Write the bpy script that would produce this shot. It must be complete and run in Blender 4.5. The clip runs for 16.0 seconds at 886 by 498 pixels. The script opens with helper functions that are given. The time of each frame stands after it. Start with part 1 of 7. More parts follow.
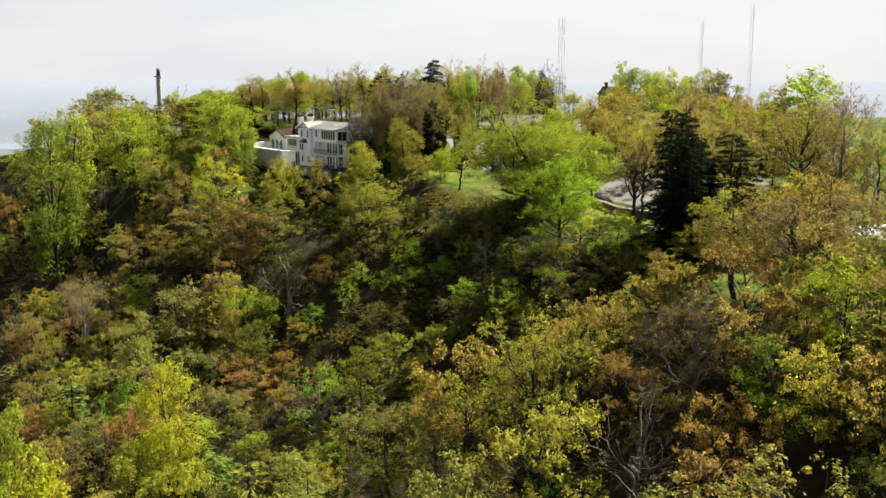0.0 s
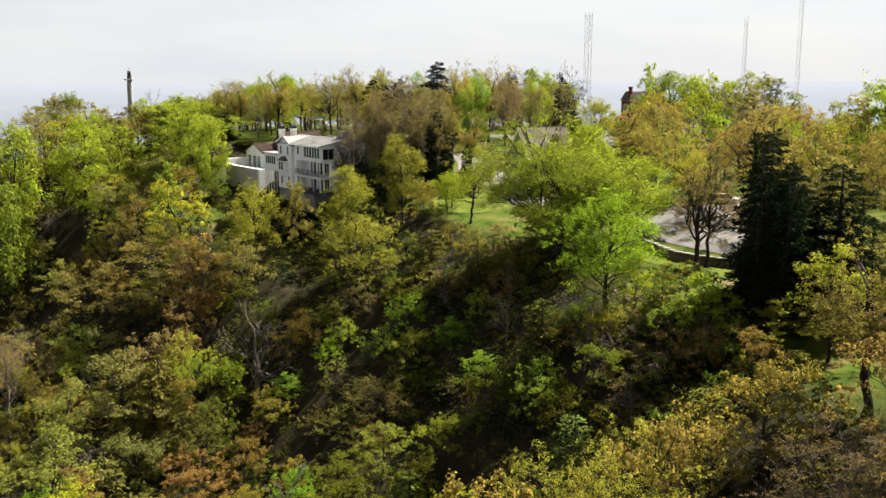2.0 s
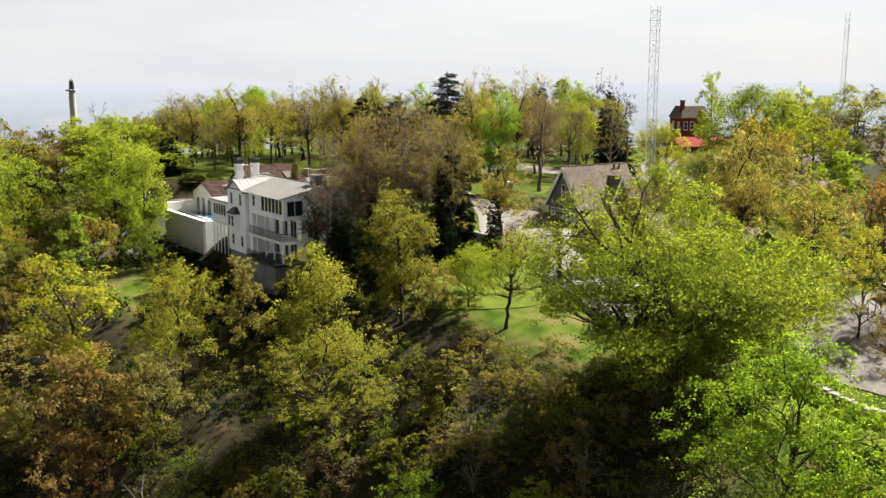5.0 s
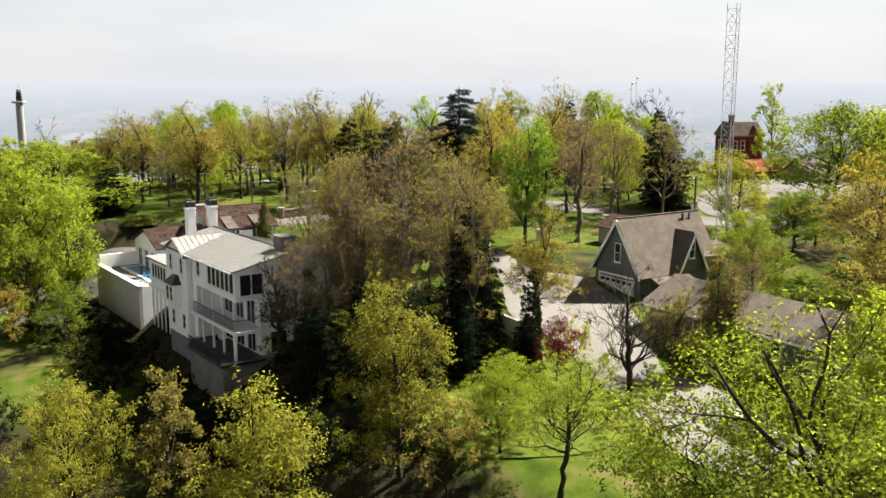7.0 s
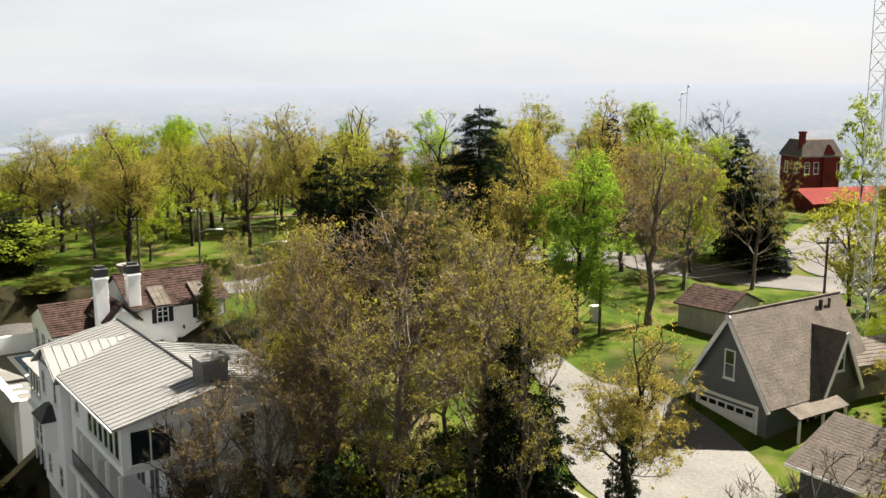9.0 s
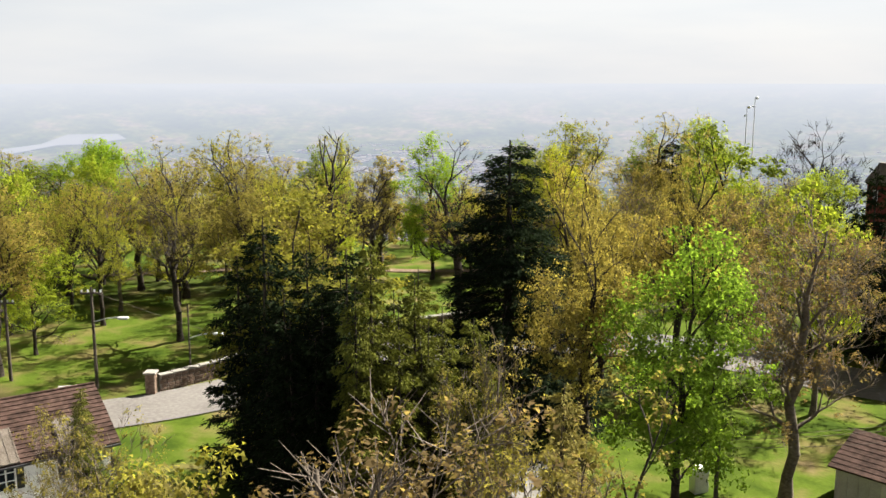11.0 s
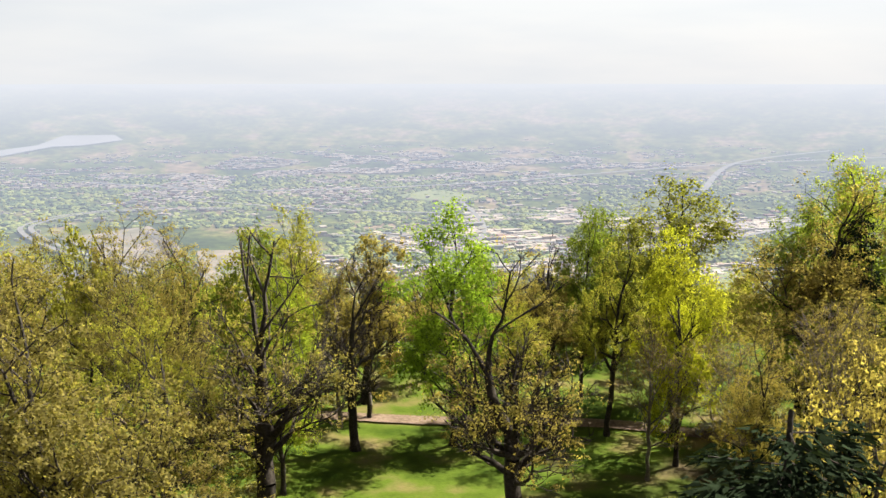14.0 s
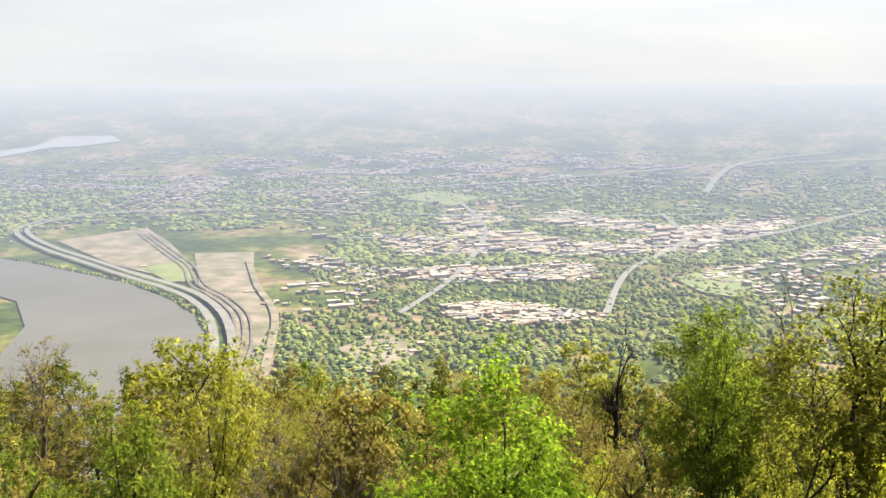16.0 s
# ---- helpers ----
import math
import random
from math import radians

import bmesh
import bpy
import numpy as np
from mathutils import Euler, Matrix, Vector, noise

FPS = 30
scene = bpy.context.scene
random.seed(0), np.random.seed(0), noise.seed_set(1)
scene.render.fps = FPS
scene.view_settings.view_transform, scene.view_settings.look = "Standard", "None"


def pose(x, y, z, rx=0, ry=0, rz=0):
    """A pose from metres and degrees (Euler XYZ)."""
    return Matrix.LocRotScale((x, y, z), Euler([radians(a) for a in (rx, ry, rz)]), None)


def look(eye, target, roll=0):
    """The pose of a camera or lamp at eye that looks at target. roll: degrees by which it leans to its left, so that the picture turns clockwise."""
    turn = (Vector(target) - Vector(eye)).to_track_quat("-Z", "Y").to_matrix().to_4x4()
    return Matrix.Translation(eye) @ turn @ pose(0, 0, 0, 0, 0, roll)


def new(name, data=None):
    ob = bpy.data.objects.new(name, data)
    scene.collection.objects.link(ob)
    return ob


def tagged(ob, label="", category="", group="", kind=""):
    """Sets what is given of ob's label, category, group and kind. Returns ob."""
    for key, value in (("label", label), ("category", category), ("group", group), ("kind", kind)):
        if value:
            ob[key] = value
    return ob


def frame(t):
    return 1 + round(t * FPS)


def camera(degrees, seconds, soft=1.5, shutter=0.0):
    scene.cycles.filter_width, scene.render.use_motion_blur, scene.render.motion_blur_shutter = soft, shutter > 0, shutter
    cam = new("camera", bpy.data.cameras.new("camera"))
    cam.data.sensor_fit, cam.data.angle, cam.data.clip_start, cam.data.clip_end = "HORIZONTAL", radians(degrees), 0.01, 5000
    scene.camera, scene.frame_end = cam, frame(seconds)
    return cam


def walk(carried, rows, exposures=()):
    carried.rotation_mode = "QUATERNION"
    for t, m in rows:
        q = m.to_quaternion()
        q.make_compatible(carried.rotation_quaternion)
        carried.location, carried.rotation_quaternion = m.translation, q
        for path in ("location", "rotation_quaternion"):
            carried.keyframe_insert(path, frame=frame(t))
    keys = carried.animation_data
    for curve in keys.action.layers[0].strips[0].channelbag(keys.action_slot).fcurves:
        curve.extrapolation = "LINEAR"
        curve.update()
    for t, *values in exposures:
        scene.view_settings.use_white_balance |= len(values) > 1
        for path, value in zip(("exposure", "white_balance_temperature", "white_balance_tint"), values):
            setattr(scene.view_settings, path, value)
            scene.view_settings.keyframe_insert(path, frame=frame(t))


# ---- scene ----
# The camera: a drone that flies straight on over the ridge, rising slowly.
cam = camera(50.00, 16.0)
TILT = 79.850
PATH = [
    (0.0, -0.00, 0.00, 16.50),
    (0.5, -0.27, 8.89, 16.69),
    (1.0, -0.56, 17.80, 16.94),
    (1.5, -0.85, 26.76, 17.26),
    (2.0, -1.17, 35.80, 17.67),
    (2.5, -1.48, 44.92, 18.19),
    (3.0, -1.83, 54.06, 18.69),
    (3.5, -2.27, 63.21, 19.15),
    (4.0, -2.70, 72.25, 19.56),
    (4.2, -2.84, 75.84, 19.70),
    (6.3, -4.00, 112.50, 21.91),
    (6.5, -4.18, 116.11, 22.14),
    (7.0, -4.60, 125.13, 22.68),
    (7.5, -5.03, 134.03, 23.12),
    (8.0, -5.48, 142.81, 23.58),
    (8.2, -5.64, 146.28, 23.71),
    (10.3, -6.27, 182.95, 24.77),
    (10.5, -6.36, 186.03, 24.96),
    (11.0, -6.61, 193.59, 25.37),
    (11.5, -6.87, 200.96, 25.68),
    (12.0, -7.13, 208.17, 25.96),
    (12.5, -7.43, 215.36, 26.27),
    (13.0, -7.75, 222.47, 26.60),
    (13.5, -8.10, 229.50, 26.92),
    (14.0, -8.44, 236.52, 27.26),
    (14.5, -8.78, 243.52, 27.65),
    (15.0, -9.14, 250.46, 28.03),
    (15.5, -9.47, 257.26, 28.37),
    (16.0, -9.76, 264.00, 28.76),
]
walk(cam, [(t, pose(x, y, z, TILT, 0, 0)) for t, x, y, z in PATH],
     exposures=((0.0, 2.1), (11.0, 2.1), (16.0, 2.16)))
# ---- end of path ----

# ---- world, sun ----
SUN_AZ, SUN_EL = 58.0, 50.0  # degrees: bearing from +y towards +x, and height
world = bpy.data.worlds.new("sky")
scene.world = world
world.use_nodes = True
wn, wl = world.node_tree.nodes, world.node_tree.links
wn.clear()
w_out, w_bg = wn.new("ShaderNodeOutputWorld"), wn.new("ShaderNodeBackground")
w_sky = wn.new("ShaderNodeTexSky")
w_sky.sky_type, w_sky.sun_disc = "NISHITA", False
w_sky.sun_elevation, w_sky.sun_rotation = radians(SUN_EL), radians(SUN_AZ)
w_sky.air_density, w_sky.dust_density, w_sky.ozone_density = 1.0, 2.5, 1.0
# thin bright cloud over the whole sky, drawn out along the horizon
w_co, w_map = wn.new("ShaderNodeTexCoord"), wn.new("ShaderNodeMapping")
w_map.inputs["Scale"].default_value = (1.6, 1.6, 9.0)
w_noise = wn.new("ShaderNodeTexNoise")
w_noise.inputs["Scale"].default_value, w_noise.inputs["Detail"].default_value = 2.8, 8.0
w_ramp = wn.new("ShaderNodeValToRGB")
w_ramp.color_ramp.elements[0].position, w_ramp.color_ramp.elements[0].color = 0.30, (3.34, 3.47, 3.66, 1)
w_ramp.color_ramp.elements[1].position, w_ramp.color_ramp.elements[1].color = 0.62, (3.72, 3.75, 3.80, 1)
w_mix = wn.new("ShaderNodeMix")
w_mix.data_type = "RGBA"
w_mix.inputs["Factor"].default_value = 0.90
wl.new(w_co.outputs["Generated"], w_map.inputs["Vector"])
wl.new(w_map.outputs["Vector"], w_noise.inputs["Vector"])
wl.new(w_noise.outputs["Fac"], w_ramp.inputs["Fac"])
wl.new(w_sky.outputs["Color"], w_mix.inputs["A"])
wl.new(w_ramp.outputs["Color"], w_mix.inputs["B"])
# bright haze low over the horizon, most on the sun's side, duller overhead
w_dot, w_fall, w_mul = wn.new("ShaderNodeVectorMath"), wn.new("ShaderNodeMapRange"), wn.new("ShaderNodeMix")
w_dot.operation = "DOT_PRODUCT"
w_dot.inputs[1].default_value = (math.sin(radians(SUN_AZ)) * 0.16, math.cos(radians(SUN_AZ)) * 0.16, -0.75)
w_fall.inputs["From Min"].default_value, w_fall.inputs["From Max"].default_value = -0.75, 0.02
w_fall.inputs["To Min"].default_value, w_fall.inputs["To Max"].default_value = 0.15, 1.0
wl.new(w_co.outputs["Generated"], w_dot.inputs[0])
wl.new(w_dot.outputs["Value"], w_fall.inputs["Value"])
w_mul.data_type, w_mul.blend_type = "RGBA", "MULTIPLY"
w_mul.inputs["Factor"].default_value = 1.0
wl.new(w_mix.outputs["Result"], w_mul.inputs["A"])
wl.new(w_fall.outputs["Result"], w_mul.inputs["B"])
wl.new(w_mul.outputs["Result"], w_bg.inputs["Color"])
w_bg.inputs["Strength"].default_value = 0.0573
wl.new(w_bg.outputs["Background"], w_out.inputs["Surface"])

sun = new("sun", bpy.data.lights.new("sun", "SUN"))
sun.data.energy, sun.data.angle, sun.data.color = 5.0, radians(0.6), (1.0, 0.94, 0.82)
az, el = radians(SUN_AZ), radians(SUN_EL)
sun.matrix_world = look((100 * math.sin(az) * math.cos(el), 100 * math.cos(az) * math.cos(el), 100 * math.sin(el)), (0, 0, 0))


# ---- materials ----
def material(name):
    m = bpy.data.materials.new(name)
    m.use_nodes = True
    nt = m.node_tree
    return m, nt.nodes, nt.links, nt.nodes["Principled BSDF"]


def ramp(n, stops):
    r = n.new("ShaderNodeValToRGB")
    els = r.color_ramp.elements
    while len(els) < len(stops):
        els.new(0.5)
    for e, (p, c) in zip(els, stops):
        e.position, e.color = p, (*c, 1)
    return r


def rough_paint(name, dark, light, scale=1.5, fine=30.0, roughness=0.8, bump=0.15, metal=0.0, vary=0.0):
    """A weathered surface: broad stains and fine grain between two colours, with a light relief."""
    m, n, l, b = material(name)
    co = n.new("ShaderNodeTexCoord")
    big, small = n.new("ShaderNodeTexNoise"), n.new("ShaderNodeTexNoise")
    big.inputs["Scale"].default_value, big.inputs["Detail"].default_value = scale, 5
    small.inputs["Scale"].default_value, small.inputs["Detail"].default_value = fine, 3
    add = n.new("ShaderNodeMath")
    add.operation = "MULTIPLY_ADD"
    add.inputs[1].default_value, add.inputs[2].default_value = 0.5, 0.0
    l.new(co.outputs["Object"], big.inputs["Vector"])
    l.new(co.outputs["Object"], small.inputs["Vector"])
    mean = n.new("ShaderNodeMath")
    mean.operation = "ADD"
    l.new(small.outputs["Fac"], add.inputs[0])
    half = n.new("ShaderNodeMath")
    half.operation = "MULTIPLY"
    half.inputs[1].default_value = 0.5
    l.new(big.outputs["Fac"], half.inputs[0])
    l.new(half.outputs[0], mean.inputs[0])
    l.new(add.outputs[0], mean.inputs[1])
    r = ramp(n, [(0.36, dark), (0.62, light)])
    l.new(mean.outputs[0], r.inputs["Fac"])
    colour = r.outputs["Color"]
    if vary:
        info, hsv, mr = n.new("ShaderNodeObjectInfo"), n.new("ShaderNodeHueSaturation"), n.new("ShaderNodeMapRange")
        mr.inputs["To Min"].default_value, mr.inputs["To Max"].default_value = 1 - vary, 1 + vary
        l.new(info.outputs["Random"], mr.inputs["Value"])
        l.new(mr.outputs["Result"], hsv.inputs["Value"])
        l.new(colour, hsv.inputs["Color"])
        colour = hsv.outputs["Color"]
    l.new(colour, b.inputs["Base Color"])
    b.inputs["Roughness"].default_value, b.inputs["Metallic"].default_value = roughness, metal
    if roughness >= 0.9:
        b.inputs["Specular IOR Level"].default_value = 0.1
    bp = n.new("ShaderNodeBump")
    bp.inputs["Strength"].default_value, bp.inputs["Distance"].default_value = bump, 0.05
    l.new(small.outputs["Fac"], bp.inputs["Height"])
    l.new(bp.outputs["Normal"], b.inputs["Normal"])
    return m


def leaf_material(name, translucent=0.6):
    """Leaves: the object's own colour, varied leaf by leaf and tree by tree, lit from both sides."""
    m, n, l, b = material(name)
    n.remove(b)
    info, geo = n.new("ShaderNodeObjectInfo"), n.new("ShaderNodeNewGeometry")
    hsv = n.new("ShaderNodeHueSaturation")
    hue, val = n.new("ShaderNodeMapRange"), n.new("ShaderNodeMapRange")
    hue.inputs["To Min"].default_value, hue.inputs["To Max"].default_value = 0.481, 0.508
    val.inputs["To Min"].default_value, val.inputs["To Max"].default_value = 0.55, 1.45
    l.new(geo.outputs["Random Per Island"], val.inputs["Value"])
    co, nz = n.new("ShaderNodeTexCoord"), n.new("ShaderNodeTexNoise")
    nz.inputs["Scale"].default_value = 0.35
    l.new(co.outputs["Object"], nz.inputs["Vector"])
    l.new(nz.outputs["Fac"], hue.inputs["Value"])
    l.new(hue.outputs["Result"], hsv.inputs["Hue"])
    l.new(val.outputs["Result"], hsv.inputs["Value"])
    l.new(info.outputs["Color"], hsv.inputs["Color"])
    d, t, mx = n.new("ShaderNodeBsdfDiffuse"), n.new("ShaderNodeBsdfTranslucent"), n.new("ShaderNodeMixShader")
    l.new(hsv.outputs["Color"], d.inputs["Color"])
    glow = n.new("ShaderNodeMix")  # light that has come through a leaf is yellower than light off its face
    glow.data_type, glow.blend_type = "RGBA", "MULTIPLY"
    glow.inputs["Factor"].default_value, glow.inputs["B"].default_value = 1.0, (1.4, 1.4, 0.75, 1)
    l.new(hsv.outputs["Color"], glow.inputs["A"])
    l.new(glow.outputs["Result"], t.inputs["Color"])
    mx.inputs["Fac"].default_value = translucent
    l.new(d.outputs["BSDF"], mx.inputs[1])
    l.new(t.outputs["BSDF"], mx.inputs[2])
    l.new(mx.outputs["Shader"], n["Material Output"].inputs["Surface"])
    return m


def ground_material():
    """Grass, leaf litter and bare earth: grass on the level ridge top, litter on the slopes."""
    m, n, l, b = material("ground")
    geo, sep = n.new("ShaderNodeNewGeometry"), n.new("ShaderNodeSeparateXYZ")
    l.new(geo.outputs["Normal"], sep.inputs["Vector"])
    big, fine, mid = n.new("ShaderNodeTexNoise"), n.new("ShaderNodeTexNoise"), n.new("ShaderNodeTexNoise")
    for t, s, dd in ((big, 0.06, 4), (mid, 0.35, 5), (fine, 4.0, 4)):
        t.inputs["Scale"].default_value, t.inputs["Detail"].default_value = s, dd
        l.new(geo.outputs["Position"], t.inputs["Vector"])
    grass = ramp(n, [(0.32, (0.024, 0.042, 0.004)), (0.5, (0.050, 0.074, 0.008)), (0.64, (0.090, 0.082, 0.026)), (0.74, (0.105, 0.078, 0.042))])
    litter = ramp(n, [(0.3, (0.011, 0.0115, 0.006)), (0.55, (0.024, 0.021, 0.011)), (0.8, (0.058, 0.042, 0.027))])
    l.new(mid.outputs["Fac"], grass.inputs["Fac"])
    l.new(mid.outputs["Fac"], litter.inputs["Fac"])
    # level ground carries grass; steep ground carries litter; patches of earth between
    level = n.new("ShaderNodeMapRange")
    level.inputs["From Min"].default_value, level.inputs["From Max"].default_value = 0.93, 0.975
    l.new(sep.outputs["Z"], level.inputs["Value"])
    patch = n.new("ShaderNodeMapRange")
    patch.inputs["From Min"].default_value, patch.inputs["From Max"].default_value = 0.68, 0.56
    l.new(big.outputs["Fac"], patch.inputs["Value"])
    high, sz, top = n.new("ShaderNodeMapRange"), n.new("ShaderNodeSeparateXYZ"), n.new("ShaderNodeMath")
    l.new(geo.outputs["Position"], sz.inputs["Vector"])
    l.new(sz.outputs["Z"], high.inputs["Value"])
    high.inputs["From Min"].default_value, high.inputs["From Max"].default_value = -12.5, -10.0  # turf on the crown of the ridge alone
    top.operation = "MULTIPLY"
    both = n.new("ShaderNodeMath")
    both.operation = "MULTIPLY"
    l.new(level.outputs["Result"], both.inputs[0])
    l.new(patch.outputs["Result"], both.inputs[1])
    mix = n.new("ShaderNodeMix")
    mix.data_type = "RGBA"
    l.new(both.outputs[0], top.inputs[0])
    l.new(high.outputs["Result"], top.inputs[1])
    l.new(top.outputs[0], mix.inputs["Factor"])
    l.new(litter.outputs["Color"], mix.inputs["A"])
    l.new(grass.outputs["Color"], mix.inputs["B"])
    hsv, mr = n.new("ShaderNodeHueSaturation"), n.new("ShaderNodeMapRange")
    mr.inputs["To Min"].default_value, mr.inputs["To Max"].default_value = 0.8, 1.2
    l.new(fine.outputs["Fac"], mr.inputs["Value"])
    l.new(mr.outputs["Result"], hsv.inputs["Value"])
    # the valley floor: woods, fields, bare lots and built-up ground
    low, plain, town = n.new("ShaderNodeMapRange"), n.new("ShaderNodeTexNoise"), n.new("ShaderNodeTexNoise")
    sp = n.new("ShaderNodeSeparateXYZ")
    l.new(geo.outputs["Position"], sp.inputs["Vector"])
    l.new(sp.outputs["Y"], low.inputs["Value"])
    low.inputs["From Min"].default_value, low.inputs["From Max"].default_value = 420, 900
    plain.inputs["Scale"].default_value, plain.inputs["Detail"].default_value, plain.inputs["Roughness"].default_value = 0.0045, 8, 0.62
    town.inputs["Scale"].default_value, town.inputs["Detail"].default_value = 0.03, 6
    l.new(geo.outputs["Position"], plain.inputs["Vector"])
    l.new(geo.outputs["Position"], town.inputs["Vector"])
    wide = ramp(n, [(0.36, (0.0246, 0.0374, 0.00842)), (0.48, (0.0524, 0.066, 0.014)), (0.55, (0.0986, 0.0963, 0.0281)), (0.60, (0.139, 0.102, 0.0561)), (0.68, (0.16, 0.121, 0.0842))])
    l.new(plain.outputs["Fac"], wide.inputs["Fac"])
    tv = n.new("ShaderNodeHueSaturation")
    tm = n.new("ShaderNodeMapRange")
    tm.inputs["From Min"].default_value, tm.inputs["From Max"].default_value = 0.3, 0.7
    tm.inputs["To Min"].default_value, tm.inputs["To Max"].default_value = 0.45, 1.5
    l.new(town.outputs["Fac"], tm.inputs["Value"])
    l.new(tm.outputs["Result"], tv.inputs["Value"])
    l.new(wide.outputs["Color"], tv.inputs["Color"])
    join = n.new("ShaderNodeMix")
    join.data_type = "RGBA"
    l.new(low.outputs["Result"], join.inputs["Factor"])
    l.new(mix.outputs["Result"], join.inputs["A"])
    l.new(tv.outputs["Color"], join.inputs["B"])
    l.new(join.outputs["Result"], hsv.inputs["Color"])
    l.new(hsv.outputs["Color"], b.inputs["Base Color"])
    b.inputs["Roughness"].default_value, b.inputs["Specular IOR Level"].default_value = 1.0, 0.05
    bp = n.new("ShaderNodeBump")
    bp.inputs["Strength"].default_value, bp.inputs["Distance"].default_value = 0.35, 0.08
    l.new(fine.outputs["Fac"], bp.inputs["Height"])
    l.new(bp.outputs["Normal"], b.inputs["Normal"])
    return m, n, l, b


EYE = Vector((-9.5, 262.0, 28.7))  # the outlook over the valley
DEEP = 430.0                       # how far the valley floor lies below it


def far_haze_glow(m, surface, n, l):
    """The blue haze of the far distance, a glow mixed into the backdrop's surface: thicker with the distance from the
    ridge.
    """
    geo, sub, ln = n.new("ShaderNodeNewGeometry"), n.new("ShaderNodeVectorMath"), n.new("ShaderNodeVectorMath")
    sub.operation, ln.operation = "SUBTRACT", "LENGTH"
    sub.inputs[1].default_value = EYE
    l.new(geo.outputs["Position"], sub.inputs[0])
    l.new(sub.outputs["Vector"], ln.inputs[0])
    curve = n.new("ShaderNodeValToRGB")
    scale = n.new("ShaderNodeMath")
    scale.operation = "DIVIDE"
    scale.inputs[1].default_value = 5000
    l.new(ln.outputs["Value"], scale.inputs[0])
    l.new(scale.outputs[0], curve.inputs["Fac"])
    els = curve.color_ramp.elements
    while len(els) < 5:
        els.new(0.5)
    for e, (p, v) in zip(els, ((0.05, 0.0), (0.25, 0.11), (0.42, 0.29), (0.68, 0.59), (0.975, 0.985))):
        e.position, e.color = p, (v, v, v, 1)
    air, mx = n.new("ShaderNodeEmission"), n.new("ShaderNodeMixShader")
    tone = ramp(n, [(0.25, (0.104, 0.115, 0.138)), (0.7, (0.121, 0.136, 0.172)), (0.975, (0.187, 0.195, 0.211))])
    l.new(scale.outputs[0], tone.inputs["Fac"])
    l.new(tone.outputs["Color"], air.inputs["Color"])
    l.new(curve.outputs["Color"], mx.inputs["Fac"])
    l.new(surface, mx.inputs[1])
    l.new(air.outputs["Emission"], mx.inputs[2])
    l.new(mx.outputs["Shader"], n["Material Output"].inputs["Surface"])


M_BARK = rough_paint("bark", (0.01345, 0.01076, 0.008457), (0.04613, 0.03844, 0.03075), 2.0, 14.0, 0.95, 0.6)
M_PALE = rough_paint("pale_bark", (0.0558, 0.0465, 0.03952), (0.1581, 0.1395, 0.1209), 2.0, 14.0, 0.9, 0.5)
M_TWIG = rough_paint("tan_twigs", (0.060, 0.048, 0.038), (0.150, 0.125, 0.100), 2.0, 14.0, 0.95, 0.5)
M_LEAF = leaf_material("leaves")
M_NEEDLE = leaf_material("needles", 0.15)
M_GROUND, gn, gl, gb = ground_material()
far_haze_glow(M_GROUND, gb.outputs["BSDF"], gn, gl)


# ---- mesh helpers ----
def part(name, data, mat, parent, label=""):
    """Links a bmesh or a mesh as one mesh object under a thing or a part."""
    if isinstance(data, bmesh.types.BMesh):
        me = bpy.data.meshes.new(name)
        data.to_mesh(me)
        data.free()
    else:
        me = data
    if mat and not me.materials:
        me.materials.append(mat)
    ob = new(name, me)
    ob.parent = parent
    return tagged(ob, label)


def mesh_of(name, verts, faces, mat=None, smooth=False):
    me = bpy.data.meshes.new(name)
    me.from_pydata([tuple(v) for v in verts], [], [tuple(int(i) for i in f) for f in faces])
    if smooth:
        me.polygons.foreach_set("use_smooth", [True] * len(me.polygons))
    if mat:
        me.materials.append(mat)
    me.update()
    return me


def box(bm, x0, x1, y0, y1, z0, z1, bevel=0.0):
    """Adds a box between two corners to a bmesh."""
    vs = [bm.verts.new(c) for c in ((x0, y0, z0), (x1, y0, z0), (x1, y1, z0), (x0, y1, z0), (x0, y0, z1), (x1, y0, z1), (x1, y1, z1), (x0, y1, z1))]
    fs = [bm.faces.new([vs[i] for i in f]) for f in ((3, 2, 1, 0), (4, 5, 6, 7), (0, 1, 5, 4), (1, 2, 6, 5), (2, 3, 7, 6), (3, 0, 4, 7))]
    if bevel:
        bmesh.ops.bevel(bm, geom=list({e for f in fs for e in f.edges}), offset=bevel, segments=1, affect="EDGES")
    return bm


def boxed(*args):
    return box(bmesh.new(), *args)


def thing(name, label, category, m=None, group="", kind=""):
    ob = tagged(new(name), label, category, group, kind)
    if m is not None:
        ob.matrix_world = m
    return ob


# ---- the lie of the land ----
def lerp(v, table):
    for (a, p), (b, q) in zip(table, table[1:]):
        if v <= b:
            k = max(0.0, (v - a) / (b - a))
            k = k * k * (3 - 2 * k)
            return p + (q - p) * k
    return table[-1][1]


RIDGE = ((60, -12), (112, -11), (152, -7), (178, -5), (203, -2.6), (217, -0.2), (236, 2.2), (258, 3.0), (276, 4.2), (318, 4.0), (340, -8), (380, -45))
BLUFF = ((70, 40), (42, 112), (30, 140), (20, 166), (4, 184), (-10, 197), (-22, 209), (-37, 228), (-53, 250), (-72, 264), (-110, 284), (-170, 310), (-330, 380))


